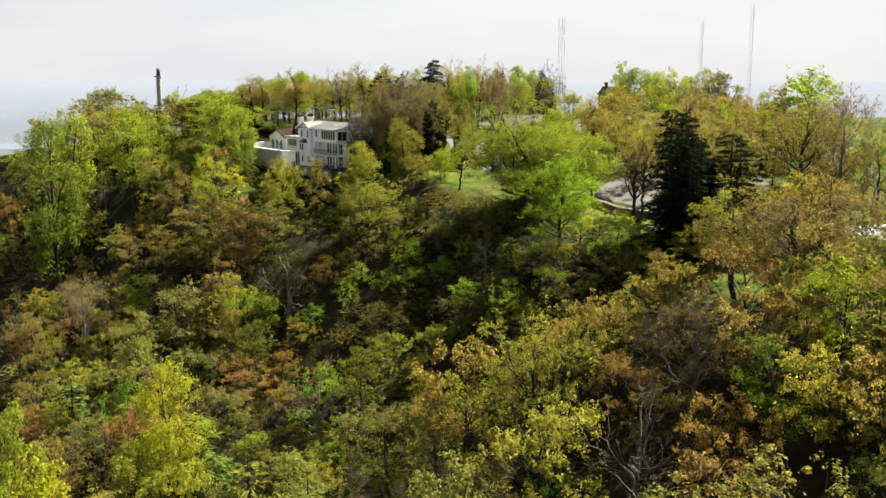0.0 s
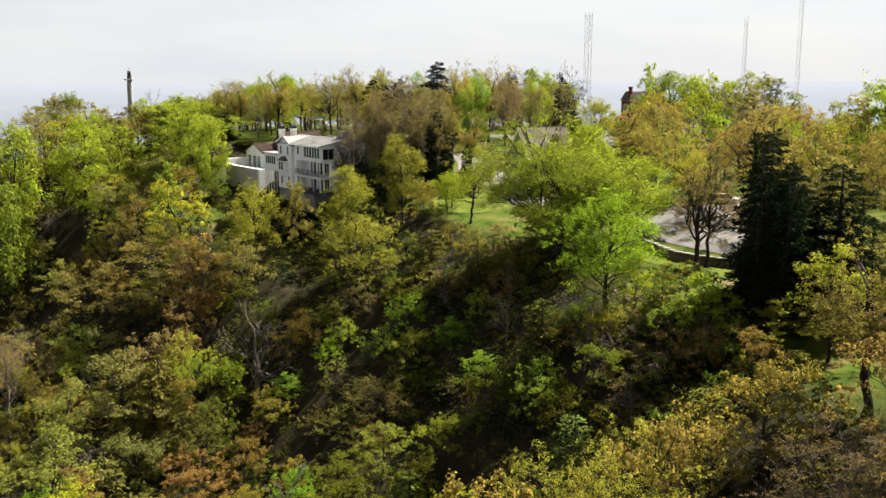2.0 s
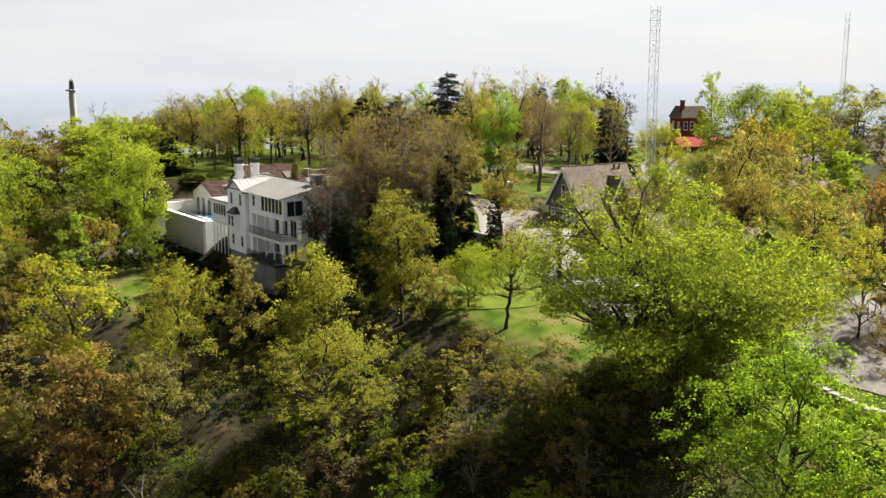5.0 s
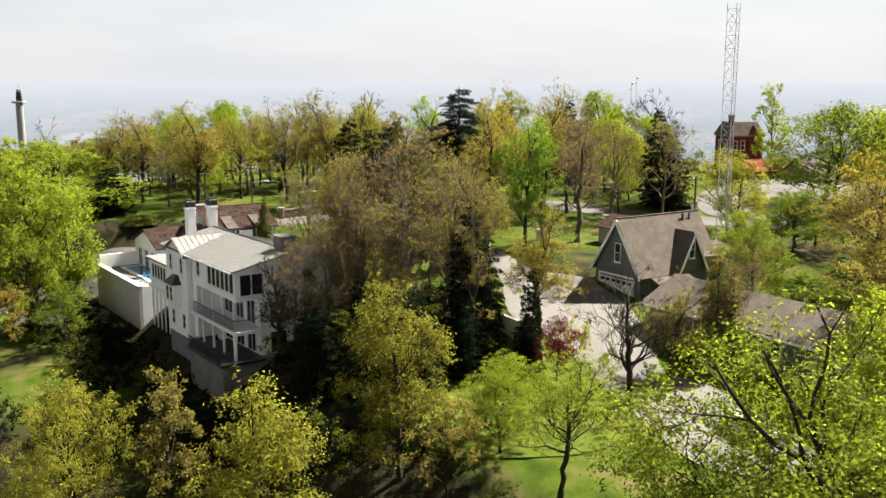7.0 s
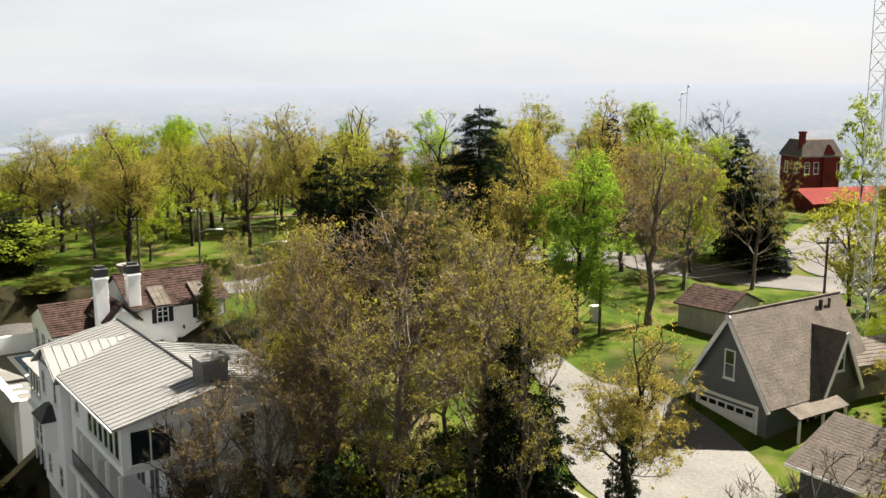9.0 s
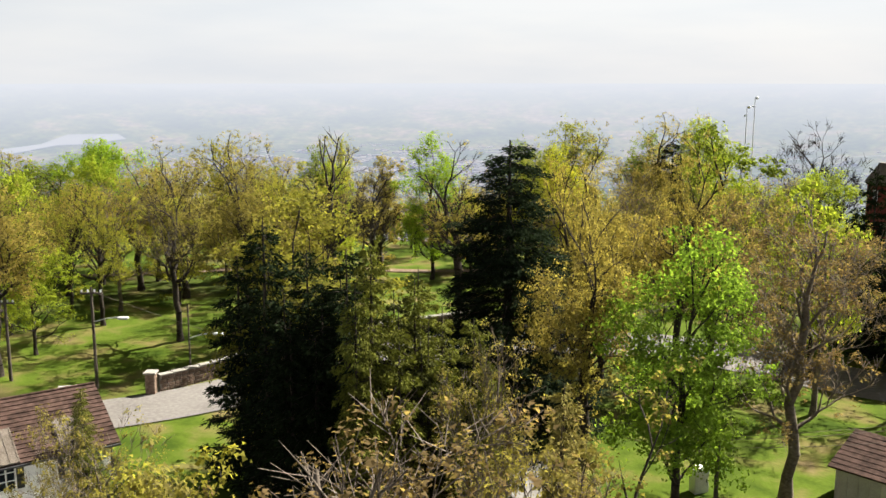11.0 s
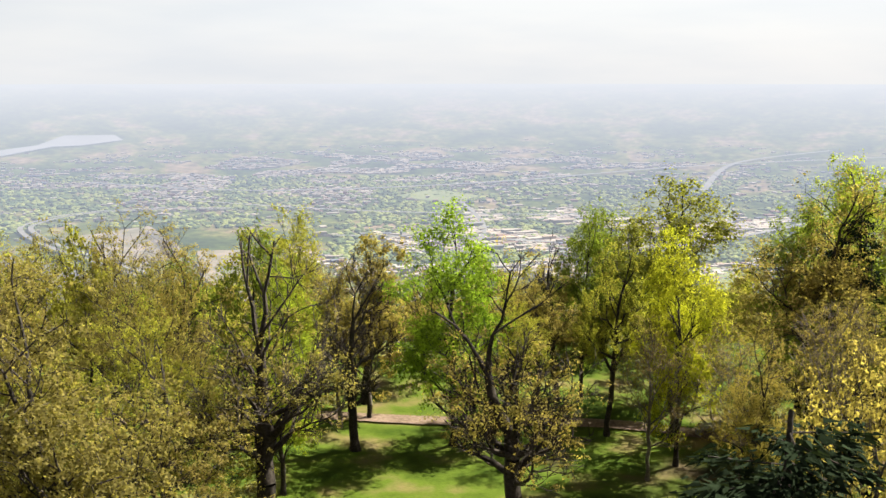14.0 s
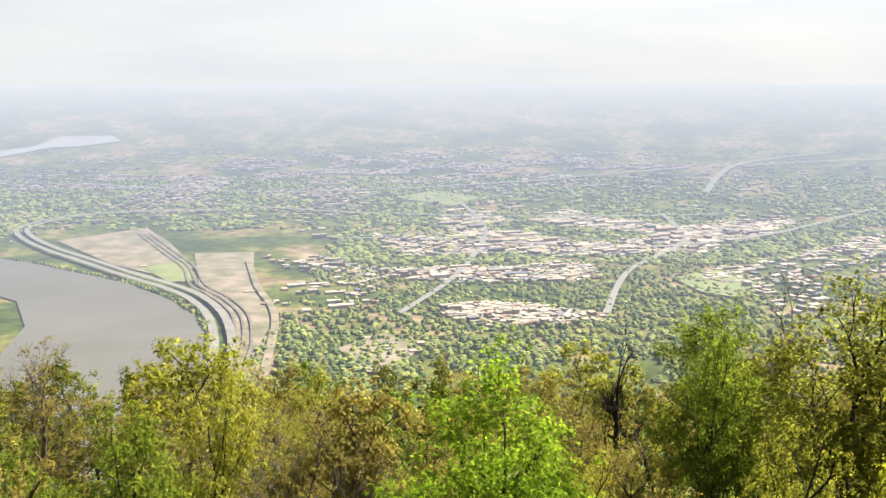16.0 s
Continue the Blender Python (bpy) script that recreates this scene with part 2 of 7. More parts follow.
def off_bluff(x, y):
    """Metres beyond the edge of the bluff (positive: down the slope)."""
    best, side = 1e9, 1
    for (ax, ay), (bx, by) in zip(BLUFF, BLUFF[1:]):
        dx, dy = bx - ax, by - ay
        k = max(0.0, min(1.0, ((x - ax) * dx + (y - ay) * dy) / (dx * dx + dy * dy)))
        px, py = x - ax - k * dx, y - ay - k * dy
        d = math.hypot(px, py)
        if d < best:
            best, side = d, (1 if dx * py - dy * px > 0 else -1)
    return best * side


def floor_of(r):
    """The valley floor, r metres from the outlook: it is drawn together towards the horizon."""
    if r < 1600:
        return EYE.z - DEEP
    inv = (1 / 1600) * max(0.02, 1 - 0.98 * ((r - 1600) / 3280) ** 0.8)
    return EYE.z - DEEP * r * inv


def squash(x, y):
    """From true plan distances east and north of the outlook to the place on the drawn-together floor."""
    d = math.hypot(x, y)
    if d < 1600:
        r = d
    else:
        r = 1600 + 3280 * min(1.0, max(0.0, (1 - 1600 / d) / 0.98)) ** 1.25
    return Vector((EYE.x + x / d * r, EYE.y + y / d * r, floor_of(r)))


def ground(x, y):
    d = off_bluff(x, y)
    z = lerp(y, RIDGE) - 0.13 * max(0.0, -x - 52)
    if y < 205 and x > 20:
        z += 3.0 * min(1, (x - 20) / 15) * max(0, min(1, (y - 160) / 22)) * max(0, min(1, (205 - y) / 10))
    if d > 0:
        villa_side = max(0.0, min(1.0, (-12 - x) / 10))  # a terrace below the villa, then the bluff proper
        terrace = lerp(d, ((0, 0), (6, 7.0))) + 0.18 * min(d, 24) + lerp(d, ((20, 0), (46, 16))) + 0.22 * max(0.0, d - 40)
        plain = 0.28 * min(d, 10) + lerp(d, ((8, 0), (34, 16))) + 0.24 * max(0.0, d - 28)
        z -= villa_side * terrace + (1 - villa_side) * plain
    z += 0.5 * noise.noise((x * 0.05, y * 0.05, 0)) + 2.0 * noise.noise((x * 0.02, y * 0.02, 3)) * min(1, max(0, d) / 15)
    va, vb = x * 0.8141 + y * 0.5807, y * 0.8141 - x * 0.5807  # along the villa's own axes
    if 176 < vb < 236:
        cut = lerp(va, ((97, -8.6), (108, -2.4))) + 0.5 * max(0.0, va - 112) + 0.9 * max(0.0, 181 - vb) + 0.9 * max(0.0, vb - 230)
        z = min(z, cut)
    far = math.hypot(x - EYE.x, y - EYE.y)
    if y > 330:
        z = min(z, 4 - 0.85 * (y - 330))
    low = floor_of(far)
    if y < 330 or x < -350 or x > 330:
        edge = max(0, x - 260, -x - 300, -y - 40)
        z -= 0.8 * edge
    return max(z, low)


def axis(lo, a, b, hi, step, growth):
    vals, v, s = [], a, step
    while v <= b:
        vals.append(v)
        v += step
    up, s = b, step
    while up < hi:
        s *= growth
        up += s
        vals.append(min(up, hi))
    dn, s = a, step
    while dn > lo:
        s *= growth
        dn -= s
        vals.insert(0, max(dn, lo))
    return vals


gx, gy = axis(-4300, -130, 70, 4300, 3.0, 1.05), axis(-900, 40, 345, 5200, 3.0, 1.045)
gv = [(x, y, ground(x, y)) for y in gy for x in gx]
nx = len(gx)
gf = [(j * nx + i, j * nx + i + 1, (j + 1) * nx + i + 1, (j + 1) * nx + i) for j in range(len(gy) - 1) for i in range(nx - 1)]
tagged(new("ground", mesh_of("ground", gv, gf, M_GROUND, True)), "wooded ridge with lawns, falling away to a hazy valley plain", "ground", kind="structure")


# ---- trees: skeletons, limbs and leaves ----
def tubes(segs):
    """Tapered limbs: one mesh of prisms along (start, end, radius, radius, sides)."""
    verts, faces = [], []
    for a, b, ra, rb, k in segs:
        d = (b - a)
        if d.length < 1e-5:
            continue
        d.normalize()
        u = d.orthogonal().normalized()
        w = d.cross(u)
        base = len(verts)
        for p, r in ((a, ra), (b, rb)):
            for i in range(k):
                t = 2 * math.pi * i / k
                verts.append(p + u * (r * math.cos(t)) + w * (r * math.sin(t)))
        for i in range(k):
            j = (i + 1) % k
            faces.append((base + i, base + j, base + k + j, base + k + i))
    return verts, faces


def skeleton_of(rng, ratio, clear, leader, first, levels, fan, lift, girth, twigs, wander):
    """A tree 10 m high with a crown of radius 10 * ratio: a trunk, limbs that arch out of it, fork again and again and stop
    at an uneven outline. Returns limbs and twigs as (start, end, radius, radius, sides), and the ends of the twigs."""
    wide, low = 10 * ratio, 10 * clear
    mid, half = (low + 10) / 2, (10 - low) / 2
    seed = Vector((rng.uniform(0, 90), rng.uniform(0, 90), rng.uniform(0, 90)))
    limbs, fine, tips = [], [], []

    def inside(p):
        v = Vector((p.x / wide, p.y / wide, (p.z - mid) / half))
        return v.length < 1.0 + 0.38 * noise.noise(v.normalized() * 1.9 + seed)

    def turned(d, angle, around):
        u = d.orthogonal().normalized()
        return (d * math.cos(angle) + (u * math.cos(around) + d.cross(u) * math.sin(around)) * math.sin(angle)).normalized()

    def end(p, d):
        tips.append(p)
        for _ in range(twigs):
            e = turned(d, rng.uniform(0.2, 1.0), rng.uniform(0, 6.28))
            q = p - d * rng.random() * 0.35
            t = q + (e + Vector((0, 0, 0.15))) * rng.uniform(0.2, 0.55)
            fine.append((q, t, 0.011 * girth, 0.004, 3))
            tips.append(t)

    def limb(p, d, length, r, level):
        steps = 3 if level > 2 else 2
        for i in range(steps):
            d = (d + Vector((rng.gauss(0, wander), rng.gauss(0, wander), rng.gauss(lift, wander)))).normalized()
            q = p + d * length / steps
            r2 = r * (0.86 if i else 0.92)
            limbs.append((p, q, r, r2, 6 if r > 0.08 else 3))
            p, r = q, r2
            if not inside(p):
                end(p, d)
                return
            if level and i < steps - 1 and rng.random() < 0.34:
                limb(p, turned(d, fan * rng.uniform(0.9, 1.5), rng.uniform(0, 6.28)), length * rng.uniform(0.45, 0.7), r * 0.5, level - 1)
        if not level:
            end(p, d)
            return
        spin = rng.uniform(0, 6.28)
        for k in range(2):
            limb(p, turned(d, fan * rng.uniform(0.5, 1.1), spin + math.pi * k + rng.gauss(0, 0.4)), length * rng.uniform(0.66, 0.88), r * (0.8 if k == 0 else 0.66), level - 1)

    stem, p, r = [], Vector((0, 0, -0.4)), 0.26 * girth
    sway = Vector((rng.gauss(0, 0.035), rng.gauss(0, 0.035), 0))
    top = max(low, 10 * leader)
    n = 8
    for i in range(1, n + 1):
        z = top * i / n
        q = Vector((rng.gauss(0, 0.06), rng.gauss(0, 0.06), z)) + sway * z
        r2 = 0.26 * girth * (1 - 0.62 * max(0.0, z - low) / max(0.1, 10 - low)) * (0.72 if i > 0 else 1)
        limbs.append((p, q, r * (1.25 if i == 1 else 1), r2, 7))
        stem.append((q, r2))
        p, r = q, r2
    high = [(q, rr) for q, rr in stem if q.z >= low * 0.98] or [stem[-1]]
    for i in range(first):
        q, rr = high[i * len(high) // first] if len(high) > 1 else high[0]
        k = (q.z - low) / max(0.1, 10 - low)
        a = i * 2.4 + rng.uniform(-0.35, 0.35)
        steep = radians(rng.uniform(8, 38) + 46 * min(1.0, k * 1.2)) if len(high) > 1 else radians(rng.uniform(28, 72))
        d = Vector((math.cos(a) * math.cos(steep), math.sin(a) * math.cos(steep), math.sin(steep)))
        reach = 1 / math.sqrt((math.cos(steep) / wide) ** 2 + (math.sin(steep) / (10.2 - q.z)) ** 2)
        limb(q, d, reach * 0.36, max(0.03, rr * rng.uniform(0.45, 0.62)), levels)
    limb(p, Vector((sway.x, sway.y, 1)).normalized(), max(0.8, (10 - p.z) * 0.4), r * 0.85, levels)
    far = sorted(math.hypot(t.x, t.y) for t in tips)[int(len(tips) * 0.97)]
    tall = max(t.z for t in tips)
    fx, fz = wide / far, 9.85 / tall
    shape = Matrix.Diagonal((fx, fx, fz))
    move = lambda segs: [(shape @ u, shape @ v, ra, rb, k) for u, v, ra, rb, k in segs]
    return move(limbs), move(fine), [shape @ t for t in tips]


def leaf_quads(rng, centres, count, size, spread, heart, long=1.1):
    """Many small pointed leaves in tufts round the twig ends, their faces turned outwards and up to the light."""
    c = np.array([tuple(v) for v in centres])
    g = np.random.RandomState(rng.randrange(1 << 30))
    tufts = max(8, count // 20)
    c = c[g.randint(0, len(c), tufts)] + g.normal(0, 0.75, (tufts, 3)) * spread * (1, 1, 0.8)
    pick = g.randint(0, tufts, count)
    tuft = 0.42 * spread * g.uniform(0.55, 1.35, tufts)[pick][:, None]
    off = g.normal(0, 1, (count, 3)) * tuft * (1, 1, 0.7)
    p = c[pick] + off
    out = p - heart
    out /= np.linalg.norm(out, axis=1)[:, None] + 1e-6
    face = out * 0.45 + off / (tuft * 1.6) * 1.1 + (0, 0, 0.5) + g.normal(0, 0.35, (count, 3))
    face /= np.linalg.norm(face, axis=1)[:, None]
    d = np.cross(face, g.normal(0, 1, (count, 3)))
    d /= np.linalg.norm(d, axis=1)[:, None]
    u = np.cross(face, d)
    s = size * g.uniform(0.6, 1.45, (count, 1))
    v = np.stack([p - d * s * long * 0.5 + u * s * 0.5, p - d * s * long * 0.3 - u * s * 0.5, p + d * s * long * 0.6], 1).reshape(-1, 3)
    return v, np.arange(count * 3).reshape(-1, 3)


LIBRARY, VARIANTS = {}, {}
WIDE = {"yew": 3.0, "fir": 3.0, "cedar": 3.0}


def broadleaf(kind, seed, ratios, clear, leader, first, levels, fan, lift, leaves, size, spread, girth=1.0, twigs=3, wander=0.12, bark=None):
    """Trees 10 m high of one kind, slim and broad, two of each, kept as two meshes each to be placed again and again."""
    for ratio in ratios:
        for i in range(2):
            rng = random.Random(seed + 7 * i + int(ratio * 100))
            segs, fine, tips = skeleton_of(rng, ratio, clear, leader, first, levels, fan, lift, girth, twigs, wander)
            if leaves:
                tv, tf = tubes(segs + fine)
                lv, lf = leaf_quads(rng, tips, leaves, size, spread, np.array((0, 0, 10 * (0.38 + 0.4 * clear))))
                crown = mesh_of(kind + "_crown", lv, lf, M_LEAF)
            else:  # a bare tree: its fine twigs are a part of their own
                tv, tf = tubes(segs)
                lv, lf = tubes(fine)
                crown = mesh_of(kind + "_twigs", lv, lf, bark or M_BARK)
            LIBRARY[(kind, ratio, i)] = (mesh_of(kind + "_trunk", tv, tf, bark or M_BARK, True), crown)
    VARIANTS[kind] = ratios


def conifer(key, seed, stems, gap, leaves, size, power, ragged):
    """An evergreen 10 m high and 3 m in radius: straight stems with tiers of drooping sprays of needles."""
    rng = random.Random(seed)
    g = np.random.RandomState(seed)
    segs, sprays = [], []
    for sx, sy, top, wide in stems:
        segs += [(Vector((sx * 0.3, sy * 0.3, -0.4)), Vector((sx, sy, top / 2)), 0.2, 0.12, 7), (Vector((sx, sy, top / 2)), Vector((sx, sy, top)), 0.12, 0.02, 5)]
        z = 0.6 + rng.random() * 0.5
        while z < top - 0.25:
            h = z / top
            reach = wide * (1 - h) ** power * rng.uniform(1 - ragged * 0.5, 1.0) + 0.1
            count = max(4, round(4 + 5 * reach / 3))
            for j in range(count):
                a = 2 * math.pi * (j / count + rng.random() * 0.12) + z * 2.1
                ln = reach * rng.uniform(1 - ragged, 1.06)
                p = Vector((sx, sy, z + rng.uniform(-0.25, 0.25)))
                q = p + Vector((math.cos(a) * ln, math.sin(a) * ln, ln * rng.uniform(-0.34, 0.06)))
                segs.append((p, q, 0.04 * (1.2 - h), 0.01, 3))
                sprays.append((p, q))
            z += gap * rng.uniform(0.75, 1.25)
    p0 = np.array([tuple(p) for p, q in sprays])
    p1 = np.array([tuple(q) for p, q in sprays])
    ln = np.linalg.norm(p1 - p0, axis=1)
    pick = g.choice(len(sprays), leaves, p=ln / ln.sum())
    k = 0.18 + 0.88 * g.rand(leaves, 1) ** 0.7
    along = (p1 - p0)[pick] / ln[pick][:, None]
    side = np.cross(along, (0, 0, 1.0))
    side /= np.linalg.norm(side, axis=1)[:, None]
    fan = 0.26 * ln[pick][:, None] * (1.15 - k * 0.75)
    off = g.normal(0, 1, (leaves, 1)) * fan
    base = p0[pick] + along * ln[pick][:, None] * k + side * off + g.normal(0, 0.06, (leaves, 3)) - np.array((0, 0, 1)) * np.abs(off) * 0.25
    d = along + side * np.sign(off) * 0.8 + g.normal(0, 0.35, (leaves, 3)) - (0, 0, 0.25)
    d /= np.linalg.norm(d, axis=1)[:, None]
    u = np.cross(d, g.normal(0, 1, (leaves, 3)) + (0, 0, 1.2))
    u /= np.linalg.norm(u, axis=1)[:, None]
    s = size * g.uniform(0.6, 1.4, (leaves, 1))
    lv = np.stack([base + u * s * 0.5, base - u * s * 0.5, base + d * s * 2.6], 1).reshape(-1, 3)
    tv, tf = tubes(segs)
    LIBRARY[key] = (mesh_of(key + "_trunk", tv, tf, M_BARK, True), mesh_of(key + "_crown", lv, np.arange(leaves * 3).reshape(-1, 3), M_NEEDLE))


broadleaf("oak", 10, (0.24, 0.40), 0.28, 0.52, 11, 4, 0.64, 0.09, 24000, 0.056, 0.24, 0.95, 1, 0.16)
broadleaf("limb", 14, (0.22, 0.34), 0.34, 0.50, 10, 4, 0.60, 0.11, 8000, 0.050, 0.22, 1.15, 3, 0.17)
broadleaf("maple", 20, (0.24, 0.40), 0.14, 0.60, 12, 3, 0.58, 0.12, 25000, 0.082, 0.38, 0.75, 1, 0.10)
broadleaf("lush", 24, (0.26, 0.42), 0.14, 0.58, 12, 2, 0.62, 0.12, 9000, 0.125, 0.50, 0.75, 1, 0.10)
broadleaf("brown", 30, (0.20, 0.34), 0.18, 0.66, 11, 4, 0.52, 0.15, 10000, 0.050, 0.20, 0.75, 3, 0.12, M_TWIG)
broadleaf("wood", 36, (0.28, 0.42), 0.20, 0.55, 8, 3, 0.62, 0.11, 4200, 0.105, 0.32, 0.8, 2, 0.14)
broadleaf("hill", 40, (0.28, 0.42), 0.12, 0.55, 10, 2, 0.64, 0.12, 7000, 0.135, 0.42, 0.7, 1, 0.11)
broadleaf("grand", 27, (0.48,), 0.13, 0.24, 11, 5, 0.56, 0.07, 105000, 0.066, 0.38, 1.6, 1, 0.12)
broadleaf("bare", 51, (0.24, 0.38), 0.24, 0.50, 9, 4, 0.62, 0.12, 0, 0, 0, 1.2, 6, 0.16)
broadleaf("grey", 57, (0.26, 0.40), 0.18, 0.45, 7, 3, 0.60, 0.10, 0, 0, 0, 1.0, 6, 0.16, M_PALE)
broadleaf("bush", 81, (0.70,), 0.03, 0.25, 9, 1, 0.7, 0.10, 1900, 0.38, 1.1, 0.6, 0, 0.14)
conifer("fir0", 60, ((0, 0, 10, 3.1),), 0.24, 100000, 0.042, 0.55, 0.40)
conifer("cedar0", 70, ((0, 0, 10, 2.6), (1.3, 0.5, 8.6, 2.1), (-1.2, 0.8, 7.8, 2.1)), 0.42, 30000, 0.075, 0.42, 0.55)
conifer("cedar1", 71, ((0.2, 0, 10, 2.8), (-1.4, -0.4, 8.8, 2.0), (0.8, -1.2, 7.2, 2.3)), 0.42, 30000, 0.075, 0.42, 0.55)
conifer("yew0", 75, ((0, 0, 10, 3.0),), 0.9, 2600, 0.17, 0.5, 0.45)
conifer("yew1", 76, ((0, 0, 10, 3.0), (0.9, 0.4, 8, 2)), 0.9, 2600, 0.17, 0.55, 0.45)

LIME, GREEN, YELLOW = (0.178, 0.225, 0.028), (0.108, 0.144, 0.023), (0.198, 0.204, 0.036)
OLIVE, GOLD, RUST = (0.168, 0.149, 0.046), (0.202, 0.172, 0.052), (0.148, 0.111, 0.054)
# DARK: evergreens' own deep green, also undergrowth with shade put into its colour
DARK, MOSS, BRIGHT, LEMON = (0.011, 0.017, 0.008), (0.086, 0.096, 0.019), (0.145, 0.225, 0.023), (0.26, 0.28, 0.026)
NEEDLE = (0.01378, 0.02067, 0.01113)
LOOKS = {
    "oak": ("oak_tree", "broad oak with sparse fresh spring leaves on dark limbs", "tree"),
    "limb": ("oak_tree", "tall old oak with dark forked limbs just coming into leaf", "tree"),
    "maple": ("maple_tree", "full-crowned broadleaf tree in fresh light green leaf", "tree"),
    "grand": ("maple_tree", "very large spreading tree in fresh light green leaf", "tree"),
    "brown": ("budding_tree", "slender tree with brown buds and fine bare twigs", "tree"),
    "wood": ("budding_tree", "hillside tree with brown buds and bare grey limbs", "tree"),
    "yew": ("evergreen_tree", "small dark evergreen growing on the wooded slope", "tree"),
    "hill": ("hillside_tree", "hillside tree in thin yellow-green spring leaf", "tree"),
    "bare": ("bare_tree", "leafless tree with forked dark limbs and fine twigs", "tree"),
    "grey": ("bare_tree", "leafless tree with forked pale grey limbs", "tree"),
    "fir": ("fir_tree", "tall dark green conical fir with drooping sprays", "tree"),
    "cedar": ("cedar_tree", "dense ragged dark evergreen with a broad crown", "tree"),
    "bush": ("bush", "rounded leafy bush growing low over the ground", "bush"),
}
PLACED = []


def plant(key, x, y, top, radius, colour=OLIVE, turn=None, label=""):
    """Sets a tree of the library on the ground at x, y, its top at that height and its crown of that radius."""
    kind = key.rstrip("0123456789")
    name, text, cat = LOOKS[kind]
    if kind == "hill" and colour[1] > 1.08 * colour[0]:
        name, text = "leafy_tree", "hillside tree in fuller fresh green spring leaf"
    z = ground(x, y)
    high = max(1.0, top - z)
    if kind == "maple" and abs(x + 5) > 36 and y < 290:
        key = "lush" + key[-1]
        kind = "lush"
    if kind in VARIANTS:
        best = min(VARIANTS[kind], key=lambda r: abs(math.log(r * high / radius)))
        trunk, crown = LIBRARY[(kind, best, int(key[len(kind):]) % 2)]
        wide = 10 * best
    else:
        trunk, crown = LIBRARY[key]
        wide = WIDE[kind]
    ob = tagged(new(name), label or text, cat)
    ob.matrix_world = Matrix.Translation((x, y, z - 0.1)) @ Matrix.Rotation(len(PLACED) * 2.4 if turn is None else radians(turn), 4, "Z") @ Matrix.Diagonal((radius / wide, radius / wide, high / 10, 1))
    part("trunk", trunk, None, ob)
    if crown:
        c = part("crown", crown, None, ob)
        c.color = (*colour, 1)
    PLACED.append((x, y, radius))
    return ob

# ---- building materials ----
M_WHITE = rough_paint("white_stucco", (0.7613, 0.7613, 0.7613), (0.8589, 0.8589, 0.8491), 0.5, 16, 0.85, 0.2)
M_TRIM = rough_paint("white_paint", (0.648, 0.648, 0.63), (0.756, 0.756, 0.738), 1.5, 30, 0.55, 0.05)
M_PALEROOF = rough_paint("pale_metal_roof", (0.1508, 0.1474, 0.1405), (0.192, 0.1885, 0.1817), 0.5, 9, 0.55, 0.05)
M_SHINGLE = rough_paint("brown_shingle", (0.01478, 0.008624, 0.006897), (0.06408, 0.03942, 0.03203), 1.2, 3.2, 0.95, 0.8)
M_GREYROOF = rough_paint("grey_shingle", (0.074, 0.061, 0.051), (0.132, 0.111, 0.094), 1.0, 6.0, 0.95, 0.6)
M_GREYW = rough_paint("grey_siding", (0.07, 0.077, 0.0805), (0.105, 0.112, 0.1155), 0.6, 14, 0.7, 0.2)
M_SLATEW = rough_paint("slate_siding", (0.049, 0.0595, 0.0595), (0.077, 0.091, 0.091), 0.6, 14, 0.7, 0.2)
M_CONC = rough_paint("concrete", (0.1238, 0.119, 0.1118), (0.1999, 0.1952, 0.1856), 0.6, 8, 0.9, 0.3)
M_DRIVE = rough_paint("pale_concrete_paving", (0.112, 0.1047, 0.09632), (0.168, 0.1596, 0.1467), 0.25, 5, 0.9, 0.25)
M_ROAD = rough_paint("worn_asphalt", (0.09044, 0.08327, 0.07857), (0.138, 0.1285, 0.1214), 0.2, 4, 0.9, 0.3)
M_STONE = rough_paint("ruddy_stone", (0.0714, 0.0476, 0.0357), (0.1714, 0.1238, 0.0952), 1.4, 5, 0.95, 0.8, vary=0.35)
M_CAP = rough_paint("pale_stone_cap", (0.1613, 0.1492, 0.133), (0.2338, 0.2218, 0.2016), 1.4, 8, 0.9, 0.4)
M_BRICK = rough_paint("red_brick", (0.07616, 0.01568, 0.01344), (0.1434, 0.0336, 0.02688), 0.8, 7, 0.9, 0.5)
M_REDROOF = rough_paint("red_metal_roof", (0.1399, 0.02332, 0.01999), (0.1866, 0.03998, 0.03332), 0.4, 8, 0.95, 0.1)
M_BLACK = rough_paint("black_paint", (0.010, 0.010, 0.012), (0.025, 0.025, 0.028), 2, 20, 0.5, 0.1)
M_WOOD = rough_paint("grey_timber", (0.056, 0.0448, 0.0364), (0.1232, 0.1064, 0.0896), 1.5, 12, 0.9, 0.5)
M_POLE = rough_paint("weathered_pole", (0.0392, 0.0308, 0.0252), (0.0952, 0.0812, 0.0672), 1.5, 12, 0.9, 0.5)
M_BOARD = rough_paint("pale_boards", (0.34, 0.32, 0.285), (0.46, 0.44, 0.40), 1.2, 12, 0.9, 0.3)
M_STEEL = rough_paint("galvanised_steel", (0.45, 0.46, 0.47), (0.62, 0.63, 0.64), 3, 20, 0.45, 0.05, 0.4)
M_BRONZE = rough_paint("dark_bronze", (0.02, 0.025, 0.022), (0.06, 0.07, 0.06), 3, 20, 0.5, 0.1, 0.6)
M_GRANITE = rough_paint("pale_granite", (0.1999, 0.1952, 0.1904), (0.2856, 0.2808, 0.2713), 0.8, 12, 0.85, 0.2)
M_EARTH = rough_paint("bare_earth", (0.07616, 0.05236, 0.0357), (0.1618, 0.119, 0.08568), 0.3, 4, 1.0, 0.5)
M_GRASS = rough_paint("mown_grass", (0.0392, 0.0644, 0.00504), (0.1008, 0.1176, 0.01568), 0.25, 6, 1.0, 0.6)


